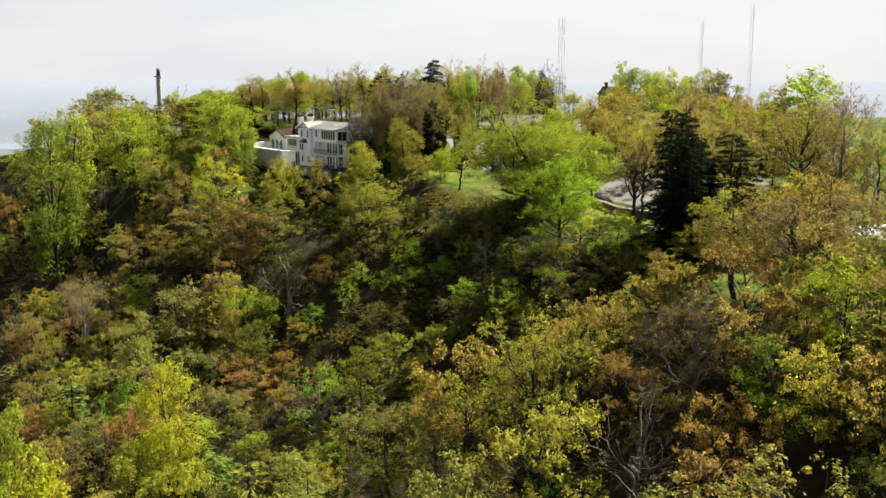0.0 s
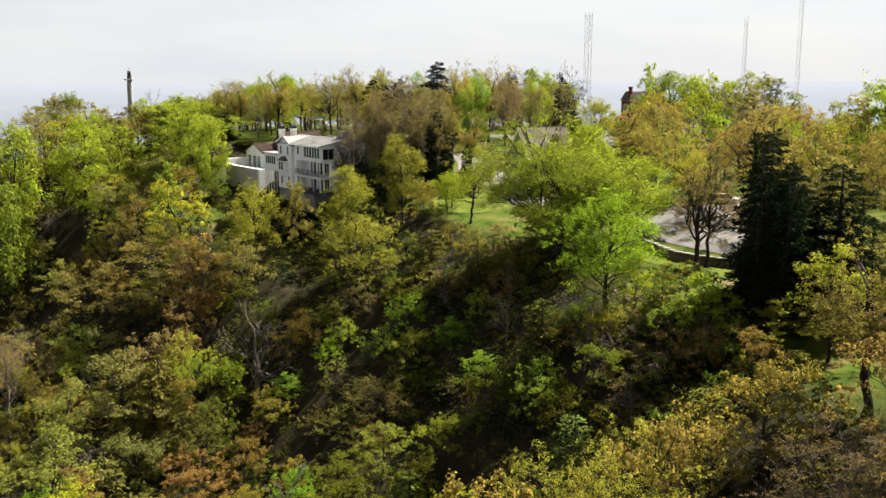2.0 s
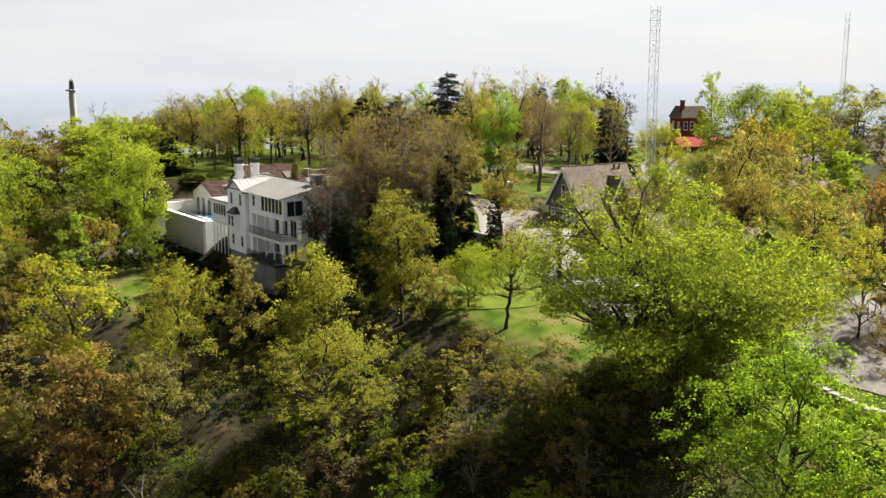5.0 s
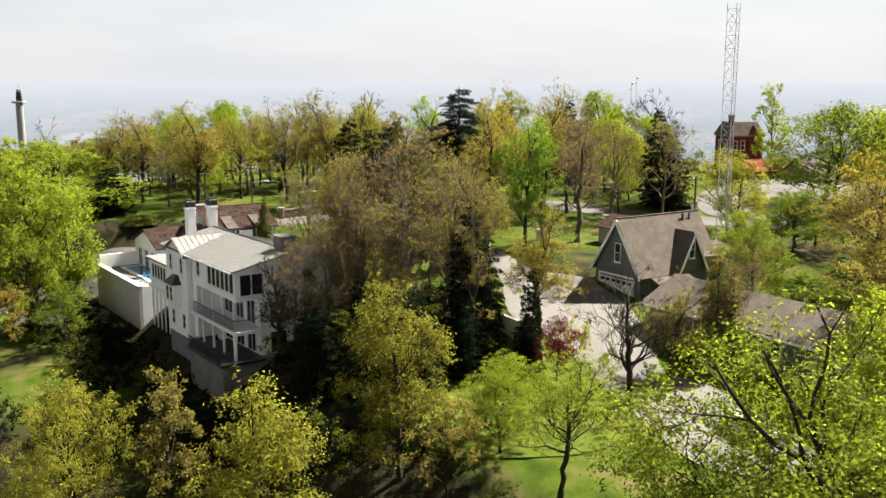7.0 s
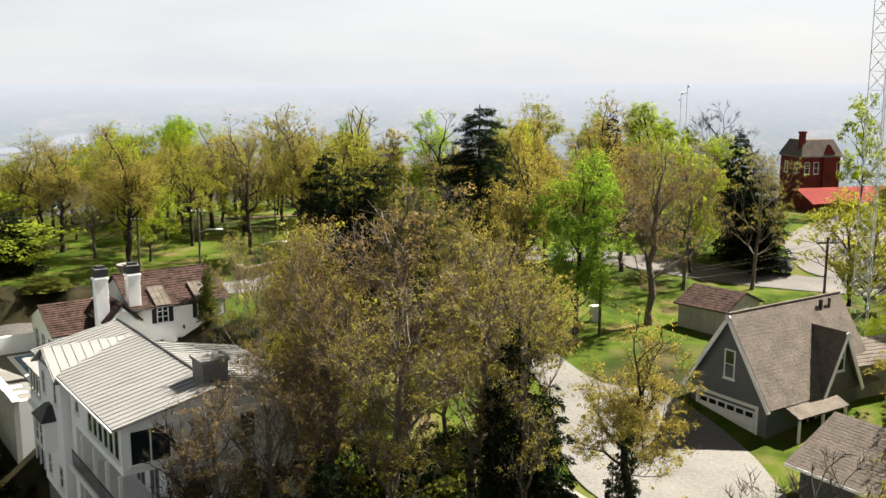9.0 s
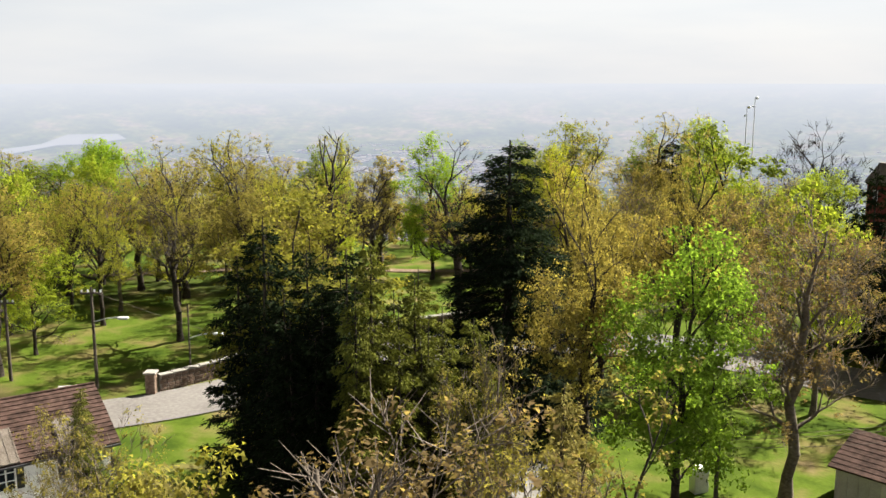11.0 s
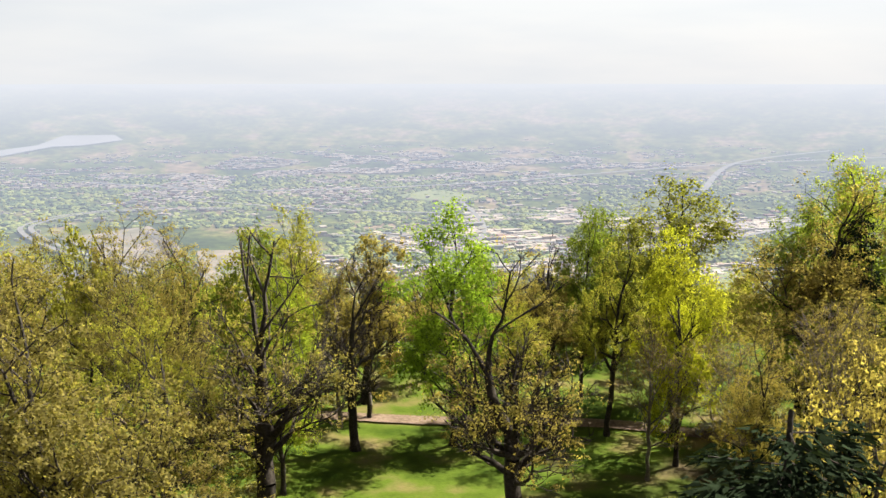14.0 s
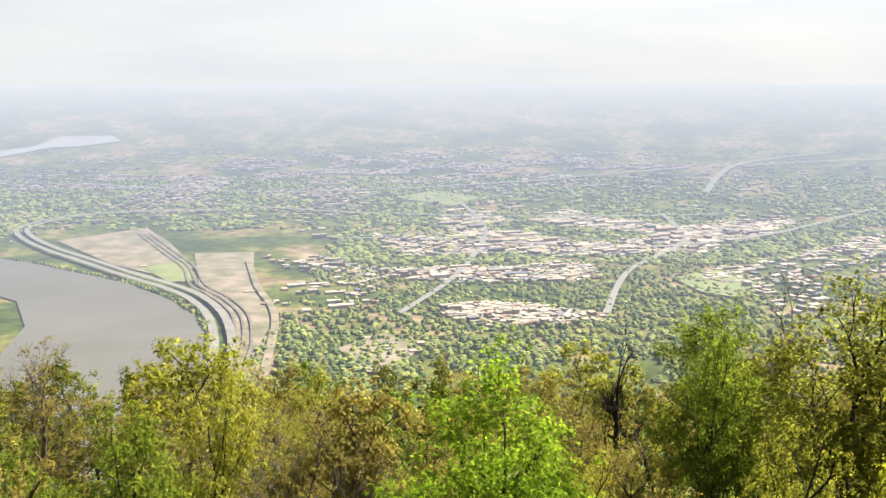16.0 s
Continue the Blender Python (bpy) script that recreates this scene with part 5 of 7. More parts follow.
plant("oak0", -36.6, 275.0, 17.0, 4.2, YELLOW)
plant("limb1", -28.6, 270.7, 18.0, 4.0, OLIVE)
plant("maple1", -13.9, 218.0, 15.2, 3.2, (0.21, 0.20, 0.04))
plant("hill2", -31.8, 282.0, 14.2, 3.4, YELLOW)
plant("oak2", -28.5, 292.0, 20.0, 5.0, OLIVE)
plant("oak1", 16.0, 296.0, 22.1, 4.9, GOLD)
plant("oak0", 2.4, 258.0, 22.2, 2.5, GOLD)
plant("maple0", 25.1, 310.0, 21.0, 3.3, LIME)
# right side at the start
plant("cedar0", 37.0, 146.0, 12.7, 5.2, DARK)
plant("cedar1", 41.0, 137.0, 8.9, 7.7, DARK)
plant("cedar1", 32.6, 135.0, 12.5, 5.9, DARK)
plant("oak2", 33.3, 158.0, 7.8, 5.1, RUST)
plant("oak1", 42.2, 111.0, 4.1, 9.9, RUST)
plant("oak0", 36.3, 116.0, 5.3, 5.2, OLIVE)
plant("brown2", 62.9, 150.0, 16.5, 6.6, RUST)
plant("oak1", 59.7, 160.0, 14.2, 7.0, OLIVE)
plant("maple2", 40.3, 93.0, -1.2, 5.3, LIME)
plant("oak2", 10.5, 104.0, -7.9, 7.9, YELLOW)
plant("brown0", 27.2, 98.0, -5.5, 6.6, RUST)
plant("hill1", 31.8, 130.0, -5.1, 5.9, YELLOW)
plant("maple0", 79.3, 210.0, 18.9, 9.2, LIME)
plant("maple1", 51.0, 260.0, 19.5, 8.4, GREEN)
plant("grey1", 58.5, 240.0, 16.5, 7.7, OLIVE)
plant("oak1", 39.9, 222.0, 13.3, 5.9, GOLD)
plant("oak1", 39.3, 218.0, 13.3, 7.3, GOLD)
plant("bare0", 32.0, 158.0, 8.6, 5.1, RUST)
plant("maple2", 54.2, 270.0, 18.6, 9.7, GREEN)
plant("grey1", 56.8, 235.0, 17.7, 7.1, OLIVE)
plant("oak0", 46.3, 180.0, 15.4, 6.5, GOLD)
plant("maple0", 33.2, 246.0, 13.4, 3.8, YELLOW)
plant("maple1", 58.1, 262.0, 18.3, 5.1, LIME)
plant("hill0", 55.7, 300.0, 21.6, 3.4, LIME)
plant("oak1", 31.6, 200.0, 14.3, 4.5, GOLD)
plant("maple2", 21.0, 176.0, 11.5, 4.0, LIME)
# the wooded slope to the left
plant("maple0", -91.6, 235.0, 9.0, 7.1, LIME)
plant("hill1", -95.0, 262.0, 9.8, 6.7, OLIVE)
plant("maple1", -91.0, 220.0, 6.9, 7.6, GREEN)
plant("hill2", -96.1, 275.0, 10.0, 6.3, YELLOW)
plant("maple2", -105.0, 300.0, 14.3, 6.7, GREEN)
plant("hill0", -93.4, 285.0, 12.8, 6.3, OLIVE)
plant("maple0", -77.3, 236.0, 8.1, 5.8, LIME)
plant("maple1", -59.8, 250.0, 10.3, 8.4, LIME)
plant("maple0", -49.1, 177.0, -26.6, 6.7, LIME)
plant("maple1", -36.0, 118.0, -19.4, 5.1, LEMON)
plant("maple2", -43.7, 96.0, -22.7, 4.5, LEMON)
plant("hill0", -50.1, 106.0, -21.2, 3.6, LIME)
plant("hill1", -54.3, 204.0, -10.6, 6.7, GOLD)
plant("oak1", -53.7, 196.0, -17.3, 8.9, GOLD)
plant("hill2", -65.9, 205.0, -15.1, 8.6, OLIVE)
plant("brown0", -70.3, 180.0, -20.1, 7.6, OLIVE)
plant("oak2", -9.5, 150.0, -18.6, 5.0, OLIVE)
plant("grey1", -27.5, 165.0, -11.8, 7.1, OLIVE)
plant("grey1", -17.7, 128.0, -20.8, 6.3, OLIVE)
plant("maple0", -61.3, 262.0, 13.5, 12.3, LIME)
plant("maple1", -88.0, 280.0, 8.4, 9.9, LIME)
plant("maple2", -49.9, 300.0, 16.5, 8.4, GREEN)
plant("oak1", -92.2, 268.0, 7.2, 9.5, LIME)
plant("oak2", -111.2, 272.0, 7.0, 9.6, GREEN)
plant("hill0", -109.8, 300.0, 13.9, 8.8, OLIVE)
plant("grey1", -89.7, 330.0, 15.5, 5.8, OLIVE)
plant("maple0", -84.2, 255.0, 10.2, 8.5, LIME)
plant("maple1", -73.1, 246.0, 7.4, 6.5, LIME)
plant("maple2", -55.7, 242.0, 11.8, 7.5, LIME)
plant("hill2", -72.2, 290.0, 13.2, 9.3, LIME)
plant("oak1", 13.5, 262.0, 17.1, 5.2, RUST)
plant("cedar0", 29.1, 264.0, 14.4, 4.4, DARK)
plant("hill1", 25.6, 300.0, 20.5, 5.4, GREEN)
plant("brown1", 18.4, 255.0, 16.5, 4.9, RUST)
# below and beside the villa
plant("maple2", -64.9, 250.0, 1.5, 5.6, LIME)
plant("hill0", -26.4, 196.0, 0.4, 3.4, OLIVE)
plant("maple0", -48.3, 232.0, -0.4, 3.6, GREEN)
plant("maple0", -53.3, 241.0, -0.1, 4.2, GREEN)
plant("maple2", -53.9, 236.0, 5.6, 4.7, LIME)
plant("hill0", 27.3, 222.0, 6.9, 4.1, OLIVE)
plant("maple1", 40.3, 238.0, 10.1, 5.1, GREEN)
plant("oak1", 44.0, 232.0, 10.4, 3.8, GOLD)
plant("hill1", 29.8, 213.0, 4.8, 4.0, GREEN)
plant("maple2", 33.2, 250.0, 13.6, 5.2, YELLOW)
plant("hill2", 42.1, 252.0, 7.4, 4.2, GREEN)
plant("cedar1", -61.2, 262.0, -2.9, 3.5, DARK)
plant("cedar0", -54.4, 268.0, 5.2, 3.6, DARK)
plant("cedar1", -47.1, 256.0, 4.3, 2.9, MOSS)
plant("oak1", -43.6, 272.0, 17.1, 4.9, OLIVE)
plant("maple2", -44.0, 296.0, 18.9, 5.2, BRIGHT)
plant("oak2", -32.0, 285.0, 19.6, 4.4, OLIVE)
plant("maple1", -53.5, 262.0, 8.1, 4.2, LIME)
plant("hill2", -62.5, 268.0, 14.5, 6.3, LIME)
plant("hill1", -58.5, 250.0, 12.2, 4.8, LIME)
plant("cedar0", -13.0, 201.0, 4.5, 2.7, MOSS)
plant("cedar1", -0.6, 212.0, 6.1, 1.7, DARK)
plant("cedar0", -11.5, 203.0, 6.8, 2.6, DARK)
plant("cedar1", -7.0, 199.0, 6.5, 2.6, DARK)
plant("cedar0", -2.6, 203.0, 4.5, 2.2, DARK)
plant("cedar1", -14.8, 200.0, 5.8, 2.3, DARK)
plant("cedar0", 2.7, 204.0, 3.0, 1.7, DARK)
plant("maple1", 36.9, 236.0, 9.5, 3.9, GREEN)
plant("oak0", 14.7, 203.0, 6.8, 2.8, OLIVE)
plant("brown2", 22.7, 209.0, 7.7, 3.0, RUST)
plant("brown1", 25.7, 256.0, 18.0, 4.3, OLIVE)
plant("maple0", -50.6, 240.0, 9.8, 4.1, LIME)
plant("cedar1", -52.7, 262.0, 10.3, 4.3, DARK)

# ---- the woods between: spaced at random, clear of lawns, houses, road and the flight ----
CLEAR = ((-38, 218, 17), (-38, 236, 16), (-26, 236, 14), (17, 226, 13), (10, 213, 11), (2, 205, 5), (30, 153, 7), (31, 168, 7), (44, 180, 8), (45, 285, 14), (52, 320, 14), (40, 270, 12), (-30, 192, 7), (6, 198, 10), (-2, 196, 7),
         (24, 150, 8), (18, 206, 12), (30, 226, 12), (-24, 258, 9), (-8, 266, 10), (10, 240, 9), (20, 245, 8), (45, 250, 20), (55, 300, 20), (-12, 186, 6), (-8, 283, 12), (-30, 196, 5), (34, 238, 10), (-30, 270, 8), (-25, 201, 8.5), (-18, 196, 7), (-38, 198, 6), (-3, 183, 7), (15, 152, 6), (4, 282, 7), (1, 274, 6), (5, 268, 6), (-22, 183, 6), (39, 158, 6))


def free(x, y, gap):
    if any((x - a) ** 2 + (y - b) ** 2 < r * r for a, b, r in CLEAR):
        return False
    return all((x - a) ** 2 + (y - b) ** 2 > (gap + 0.45 * r) ** 2 for a, b, r in PLACED)


wood = random.Random(5)
# more oaks and saplings over the park lawn
for i in range(900):
    if len(PLACED) > 240:
        break
    x, y = wood.uniform(-62, 46), wood.uniform(266, 303)
    if (x + 9) ** 2 / 110 + (y - 280) ** 2 / 170 < 1 or not free(x, y, 1.9):
        continue
    if -34 < x < 22 and wood.random() < 0.6:
        continue
    kind, colour = wood.choice((("oak", OLIVE), ("oak", GOLD), ("brown", OLIVE), ("oak", YELLOW), ("maple", LIME), ("brown", GOLD)))
    rad = wood.uniform(3.4, 5.0)
    plant("%s%d" % (kind, wood.randrange(3)), x, y, wood.uniform(13, 18.5), rad, colour)
# the rim above the valley
for i in range(400):
    if len(PLACED) > 330:
        break
    x, y = wood.uniform(-62, 62), wood.uniform(304, 352)
    if not free(x, y, 1.6):
        continue
    kind, colour = wood.choice((("hill", YELLOW), ("hill", OLIVE), ("wood", GOLD), ("hill", GREEN), ("oak", GOLD), ("hill", MOSS)))
    rad = wood.uniform(3.0, 4.6)
    plant("%s%d" % (kind, wood.randrange(3)), x, y, min(14.5, 13.5 - (y - 304) * 0.22 + wood.uniform(-3, 1.5)), rad, colour)
SLOPE = (("hill", OLIVE), ("hill", YELLOW), ("hill", GOLD), ("hill", OLIVE), ("wood", RUST), ("wood", OLIVE), ("hill", LIME), ("hill", MOSS), ("grey", OLIVE), ("hill", YELLOW), ("yew", MOSS))
for i in range(40000):
    if len(PLACED) > 880:
        break
    x, y = wood.uniform(-125, 75), wood.uniform(62, 302)
    if abs(x) > 18 + 0.52 * y or (abs(x + 5) < 6 and 60 < y < 100):
        continue
    d = off_bluff(x, y)
    if d < 3:
        if y < 262 or wood.random() > 0.25 or abs(x + 6) < 22:
            if not (x < -52 or x > 34):
                continue
    kind, colour = SLOPE[wood.randrange(len(SLOPE))]
    rad = wood.uniform(3.4, 6.0) if x > -52 else wood.uniform(2.8, 4.4)
    ravine = -32 < x < 30 and 112 < y < 184
    if ravine:  # thin, low growth in the dark hollow below the lawn
        kind, colour = wood.choice((("grey", OLIVE), ("wood", GOLD), ("hill", OLIVE), ("hill", GREEN), ("hill", YELLOW), ("hill", LIME), ("yew", MOSS)))
        rad = wood.uniform(2.2, 3.6)
        if wood.random() < 0.1:
            continue
    if d > 22 and y < 150:
        rad *= 1.15
    if not free(x, y, rad * 0.36):
        continue
    colour = tuple(c * wood.uniform(0.85, 1.25) for c in colour)
    n = 2
    plant("%s%d" % (kind, wood.randrange(n)), x, y, ground(x, y) + rad * (wood.uniform(1.7, 2.6) if ravine else wood.uniform(2.1, 3.1) if x > -52 else wood.uniform(2.2, 3.0)), rad, colour)
# low growth under the trees of the slope, thick and dark in the ravine below the lawn
for i in range(14000):
    if len(PLACED) > 1070:
        break
    if i % 3:
        x, y = wood.uniform(-100, 50), wood.uniform(75, 240)
    else:
        x, y = wood.uniform(-34, 26), wood.uniform(112, 184)
    d = off_bluff(x, y)
    if abs(x) > 12 + 0.5 * y or d < 1.5 or any((x - a) ** 2 + (y - b) ** 2 < r * r * 0.7 for a, b, r in CLEAR) or any((x - a) ** 2 + (y - b) ** 2 < 2.4 for a, b, r in PLACED[-430:]):
        continue
    rad = wood.uniform(1.8, 3.6)
    # DARK on the slope puts shade between the trees into leaf colour
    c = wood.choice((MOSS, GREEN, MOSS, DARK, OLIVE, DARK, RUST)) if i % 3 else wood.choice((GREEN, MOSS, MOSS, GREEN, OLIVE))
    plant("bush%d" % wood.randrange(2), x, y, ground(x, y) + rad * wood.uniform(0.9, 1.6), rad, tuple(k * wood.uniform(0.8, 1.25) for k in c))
# shrubs and saplings along the edge of the sloping lawn
for i in range(30):
    x, y = wood.uniform(-8, 13), wood.uniform(162, 187)
    if off_bluff(x, y) < 1 or (x - 3.2) ** 2 + (y - 184) ** 2 < 6:
        continue
    rad = wood.uniform(1.5, 2.6)
    plant("hill%d" % (i % 2) if i % 3 == 0 else "bush%d" % (i % 2), x, y, ground(x, y) + rad * wood.uniform(1.0, 1.7), rad, wood.choice((MOSS, OLIVE, RUST, GREEN, GOLD)))
# low brush, saplings and bare stems on the broken ground below the lawn
for i in range(46):
    x, y = wood.uniform(14, 40), wood.uniform(118, 148)
    if off_bluff(x, y) < 2:
        continue
    z = ground(x, y)
    if i % 4 == 0:
        plant("grey%d" % (i % 8 // 4), x, y, min(z + wood.uniform(4, 7), -6.5), 2.6, OLIVE)
    else:
        rad = wood.uniform(1.6, 2.9)
        plant("bush%d" % (i % 2), x, y, z + rad * wood.uniform(0.8, 1.3), rad, wood.choice((MOSS, OLIVE, RUST, GREEN, DARK)))
# dark bushes at the villa's foot; deep shade put into their near-black leaves
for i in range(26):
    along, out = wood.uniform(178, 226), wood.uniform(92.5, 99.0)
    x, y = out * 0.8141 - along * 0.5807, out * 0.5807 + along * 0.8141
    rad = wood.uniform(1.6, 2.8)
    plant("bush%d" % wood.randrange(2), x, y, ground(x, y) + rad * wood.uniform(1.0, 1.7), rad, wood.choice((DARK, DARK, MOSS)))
# more under the sun room and the pool terrace, shade in their dark leaves
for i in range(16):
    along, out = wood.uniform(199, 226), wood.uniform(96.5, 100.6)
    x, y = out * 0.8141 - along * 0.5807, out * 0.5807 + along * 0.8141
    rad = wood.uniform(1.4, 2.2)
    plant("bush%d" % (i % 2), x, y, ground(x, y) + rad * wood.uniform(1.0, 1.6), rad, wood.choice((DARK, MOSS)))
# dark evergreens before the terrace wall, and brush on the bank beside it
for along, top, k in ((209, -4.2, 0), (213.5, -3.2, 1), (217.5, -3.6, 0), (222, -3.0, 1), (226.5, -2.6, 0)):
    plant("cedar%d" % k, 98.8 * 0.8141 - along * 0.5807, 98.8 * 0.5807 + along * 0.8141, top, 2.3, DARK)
# some of this brush carries the bank's shade in its DARK leaves
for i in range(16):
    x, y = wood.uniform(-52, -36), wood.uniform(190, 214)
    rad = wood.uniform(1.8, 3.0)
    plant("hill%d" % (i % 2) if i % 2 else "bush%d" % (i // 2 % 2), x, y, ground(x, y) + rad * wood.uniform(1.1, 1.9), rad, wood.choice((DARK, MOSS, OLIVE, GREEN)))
# undergrowth beside the villa, the shade there put into its near-black leaves
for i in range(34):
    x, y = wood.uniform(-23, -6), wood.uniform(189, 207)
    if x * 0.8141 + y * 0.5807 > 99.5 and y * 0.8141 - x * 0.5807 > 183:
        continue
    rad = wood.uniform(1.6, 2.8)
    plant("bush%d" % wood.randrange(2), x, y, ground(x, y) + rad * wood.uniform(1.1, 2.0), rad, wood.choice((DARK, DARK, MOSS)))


# more bushes towards the drive; the black shade there is their leaf colour
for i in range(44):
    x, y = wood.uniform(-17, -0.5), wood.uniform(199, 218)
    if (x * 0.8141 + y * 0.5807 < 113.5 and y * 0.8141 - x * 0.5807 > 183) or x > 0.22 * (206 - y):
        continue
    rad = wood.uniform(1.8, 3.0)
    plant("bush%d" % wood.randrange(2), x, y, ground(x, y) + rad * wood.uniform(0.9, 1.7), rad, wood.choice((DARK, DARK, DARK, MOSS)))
# the tangle of brush over the steep ground of the ravine, too thick to count
src = LIBRARY[("bush", 0.70, 0)][1]
cloud = np.empty(len(src.vertices) * 3, np.float32)
src.vertices.foreach_get("co", cloud)
cloud = cloud.reshape(-1, 3)[: 3 * 360]
tangle = []
while len(tangle) < 1300:
    x, y = wood.uniform(-70, 36), wood.uniform(90, 200)
    d = off_bluff(x, y)
    if d < 4 or abs(x) > 10 + 0.48 * y:
        continue
    k, turn = wood.uniform(0.14, 0.36), wood.uniform(0, 6.28)
    c, s = math.cos(turn) * k, math.sin(turn) * k
    tangle.append(cloud @ np.array(((c, s, 0), (-s, c, 0), (0, 0, k * wood.uniform(0.5, 1.1)))) + (x, y, ground(x, y) - 0.2))
brush = tagged(new("undergrowth", mesh_of("undergrowth", np.concatenate(tangle), np.arange(len(tangle) * len(cloud)).reshape(-1, 3), M_LEAF)), "dark green brush and vines covering the steep wooded slope", "undergrowth", kind="stuff")
brush.color = (0.10, 0.112, 0.026, 1)


# ---- the valley: river, highway, railway, town and woods, a backdrop far below ----
def far_material(name, dark, light, scale, island=0.0, rough=0.9):
    """A surface of the far plain, with the same haze glow mixed in as the ground."""
    m, n, l, b = material(name)
    geo, nz = n.new("ShaderNodeNewGeometry"), n.new("ShaderNodeTexNoise")
    nz.inputs["Scale"].default_value, nz.inputs["Detail"].default_value = scale, 5
    l.new(geo.outputs["Position"], nz.inputs["Vector"])
    r = ramp(n, [(0.35, dark), (0.65, light)])
    l.new(geo.outputs["Random Per Island"] if island else nz.outputs["Fac"], r.inputs["Fac"])
    l.new(r.outputs["Color"], b.inputs["Base Color"])
    b.inputs["Roughness"].default_value = rough
    far_haze_glow(m, b.outputs["BSDF"], n, l)
    return m, r


M_RIVER, _ = far_material("river_water", (0.07013, 0.06545, 0.05376), (0.08883, 0.08415, 0.07013), 0.004, 0, 0.35)
# far bend: sky reflection put into a paler base colour than the river's
M_RIVERSHEEN, _ = far_material("far_river_sky_sheen", (0.20, 0.20, 0.20), (0.24, 0.24, 0.24), 0.004, 0, 0.12)
M_HIGHWAY, _ = far_material("far_pavement", (0.1017, 0.09645, 0.08768), (0.1333, 0.1262, 0.1157), 0.05)
M_RAILS, _ = far_material("far_rails", (0.06078, 0.05143, 0.04441), (0.1122, 0.0935, 0.07948), 0.08)
M_LOT, _ = far_material("far_bare_lot", (0.0682, 0.066, 0.0306), (0.165, 0.128, 0.0954), 0.022)
M_FIELD, _ = far_material("far_field", (0.07013, 0.0935, 0.02338), (0.1262, 0.1356, 0.04208), 0.012)
M_TOWN, town_ramp = far_material("far_buildings", (0.1, 0.1, 0.1), (0.8, 0.8, 0.8), 0.02, 1)
te = town_ramp.color_ramp
te.interpolation = "CONSTANT"
while len(te.elements) < 8:
    te.elements.new(0.5)
for e, (p, c) in zip(te.elements, ((0.0, (0.26, 0.224, 0.177)), (0.2, (0.2, 0.162, 0.122)), (0.42, (0.131, 0.0659, 0.0443)), (0.5, (0.3, 0.255, 0.199)), (0.66, (0.131, 0.123, 0.115)), (0.78, (0.2, 0.167, 0.137)), (0.9, (0.0752, 0.0791, 0.103)), (0.95, (0.27, 0.198, 0.129)))):
    e.position, e.color = p, (*c, 1)
M_WOODS, woods_ramp = far_material("far_woods", (0.0476, 0.0747, 0.0135), (0.161, 0.18, 0.0338), 0.02, 1, 1.0)


def far_sheet(name, label, pts, mat, lift, cat):
    """A flat area of the plain: its outline in plan metres from the outlook."""
    pts = [Vector(p) for p in pts]
    fine = []
    for p, q in zip(pts, pts[1:] + pts[:1]):
        n = max(1, int((q - p).length / 60))
        fine += [p.lerp(q, k / n) for k in range(n)]
    bm = bmesh.new()
    vs = [bm.verts.new(squash(p.x, p.y) + Vector((0, 0, lift))) for p in fine]
    bm.faces.new(vs)
    bmesh.ops.triangulate(bm, faces=bm.faces[:])
    for f in bm.faces:
        f.normal_update()
        if f.normal.z < 0:
            f.normal_flip()
    me = bpy.data.meshes.new(name)
    bm.to_mesh(me)
    bm.free()
    me.materials.append(mat)
    return tagged(new(name, me), label, cat, kind="structure")


def far_ribbon(name, label, line, half, mat, lift, cat, shift=0.0):
    pts = [Vector(p) for p in line]
    smooth = []
    for i in range(len(pts) - 1):
        p0, p1, p2, p3 = pts[max(i - 1, 0)], pts[i], pts[i + 1], pts[min(i + 2, len(pts) - 1)]
        for k in range(10):
            t = k / 10
            smooth.append(0.5 * ((2 * p1) + (p2 - p0) * t + (2 * p0 - 5 * p1 + 4 * p2 - p3) * t * t + (3 * p1 - p0 - 3 * p2 + p3) * t ** 3))
    smooth.append(pts[-1])
    verts, faces = [], []
    for i, p in enumerate(smooth):
        d = (smooth[min(i + 1, len(smooth) - 1)] - smooth[max(i - 1, 0)]).normalized()
        nrm = Vector((-d.y, d.x))
        for s in (shift - half, shift + half):
            q = p + nrm * s
            verts.append(squash(q.x, q.y) + Vector((0, 0, lift)))
    for i in range(len(smooth) - 1):
        faces.append((2 * i, 2 * i + 1, 2 * i + 3, 2 * i + 2))
    return tagged(new(name, mesh_of(name, verts, faces, mat)), label, cat, kind="structure")


far_sheet("river", "broad still brown-grey river at the foot of the mountain",
          ((-1500, 2330), (-1070, 2255), (-964, 2198), (-798, 2073), (-673, 1978), (-539, 1826), (-454, 1691), (-408, 1574), (-372, 1415), (-345, 1209), (-330, 900), (-640, 860), (-700, 1126), (-690, 1415), (-734, 1619), (-834, 1812), (-950, 1900), (-1500, 1990)), M_RIVER, 3, "water")
far_sheet("river", "far bend of the river beyond the town, paled by sky sheen", ((-3000, 5050), (-2429, 5215), (-2445, 5940), (-2306, 6039), (-2219, 6585), (-2477, 7167), (-2831, 7097), (-2592, 6039), (-2635, 5663), (-3100, 5400)), M_RIVERSHEEN, 6, "water")
far_sheet("lot", "bare tan earth lot between highway and railway", ((-1037, 2514), (-965, 2607), (-864, 2739), (-729, 2496), (-572, 2150), (-599, 2030), (-773, 2184)), M_LOT, 3, "lot")
far_sheet("rail_yard", "tan gravel rail yard", ((-619, 2330), (-474, 2346), (-419, 2055), (-311, 1700), (-277, 1477), (-262, 1180), (-305, 1180), (-338, 1511), (-430, 1765), (-510, 1940)), M_LOT, 3, "lot")
far_sheet("field", "green field beside the highway", ((-690, 2140), (-623, 2250), (-527, 1996), (-587, 1985)), M_FIELD, 4, "field")
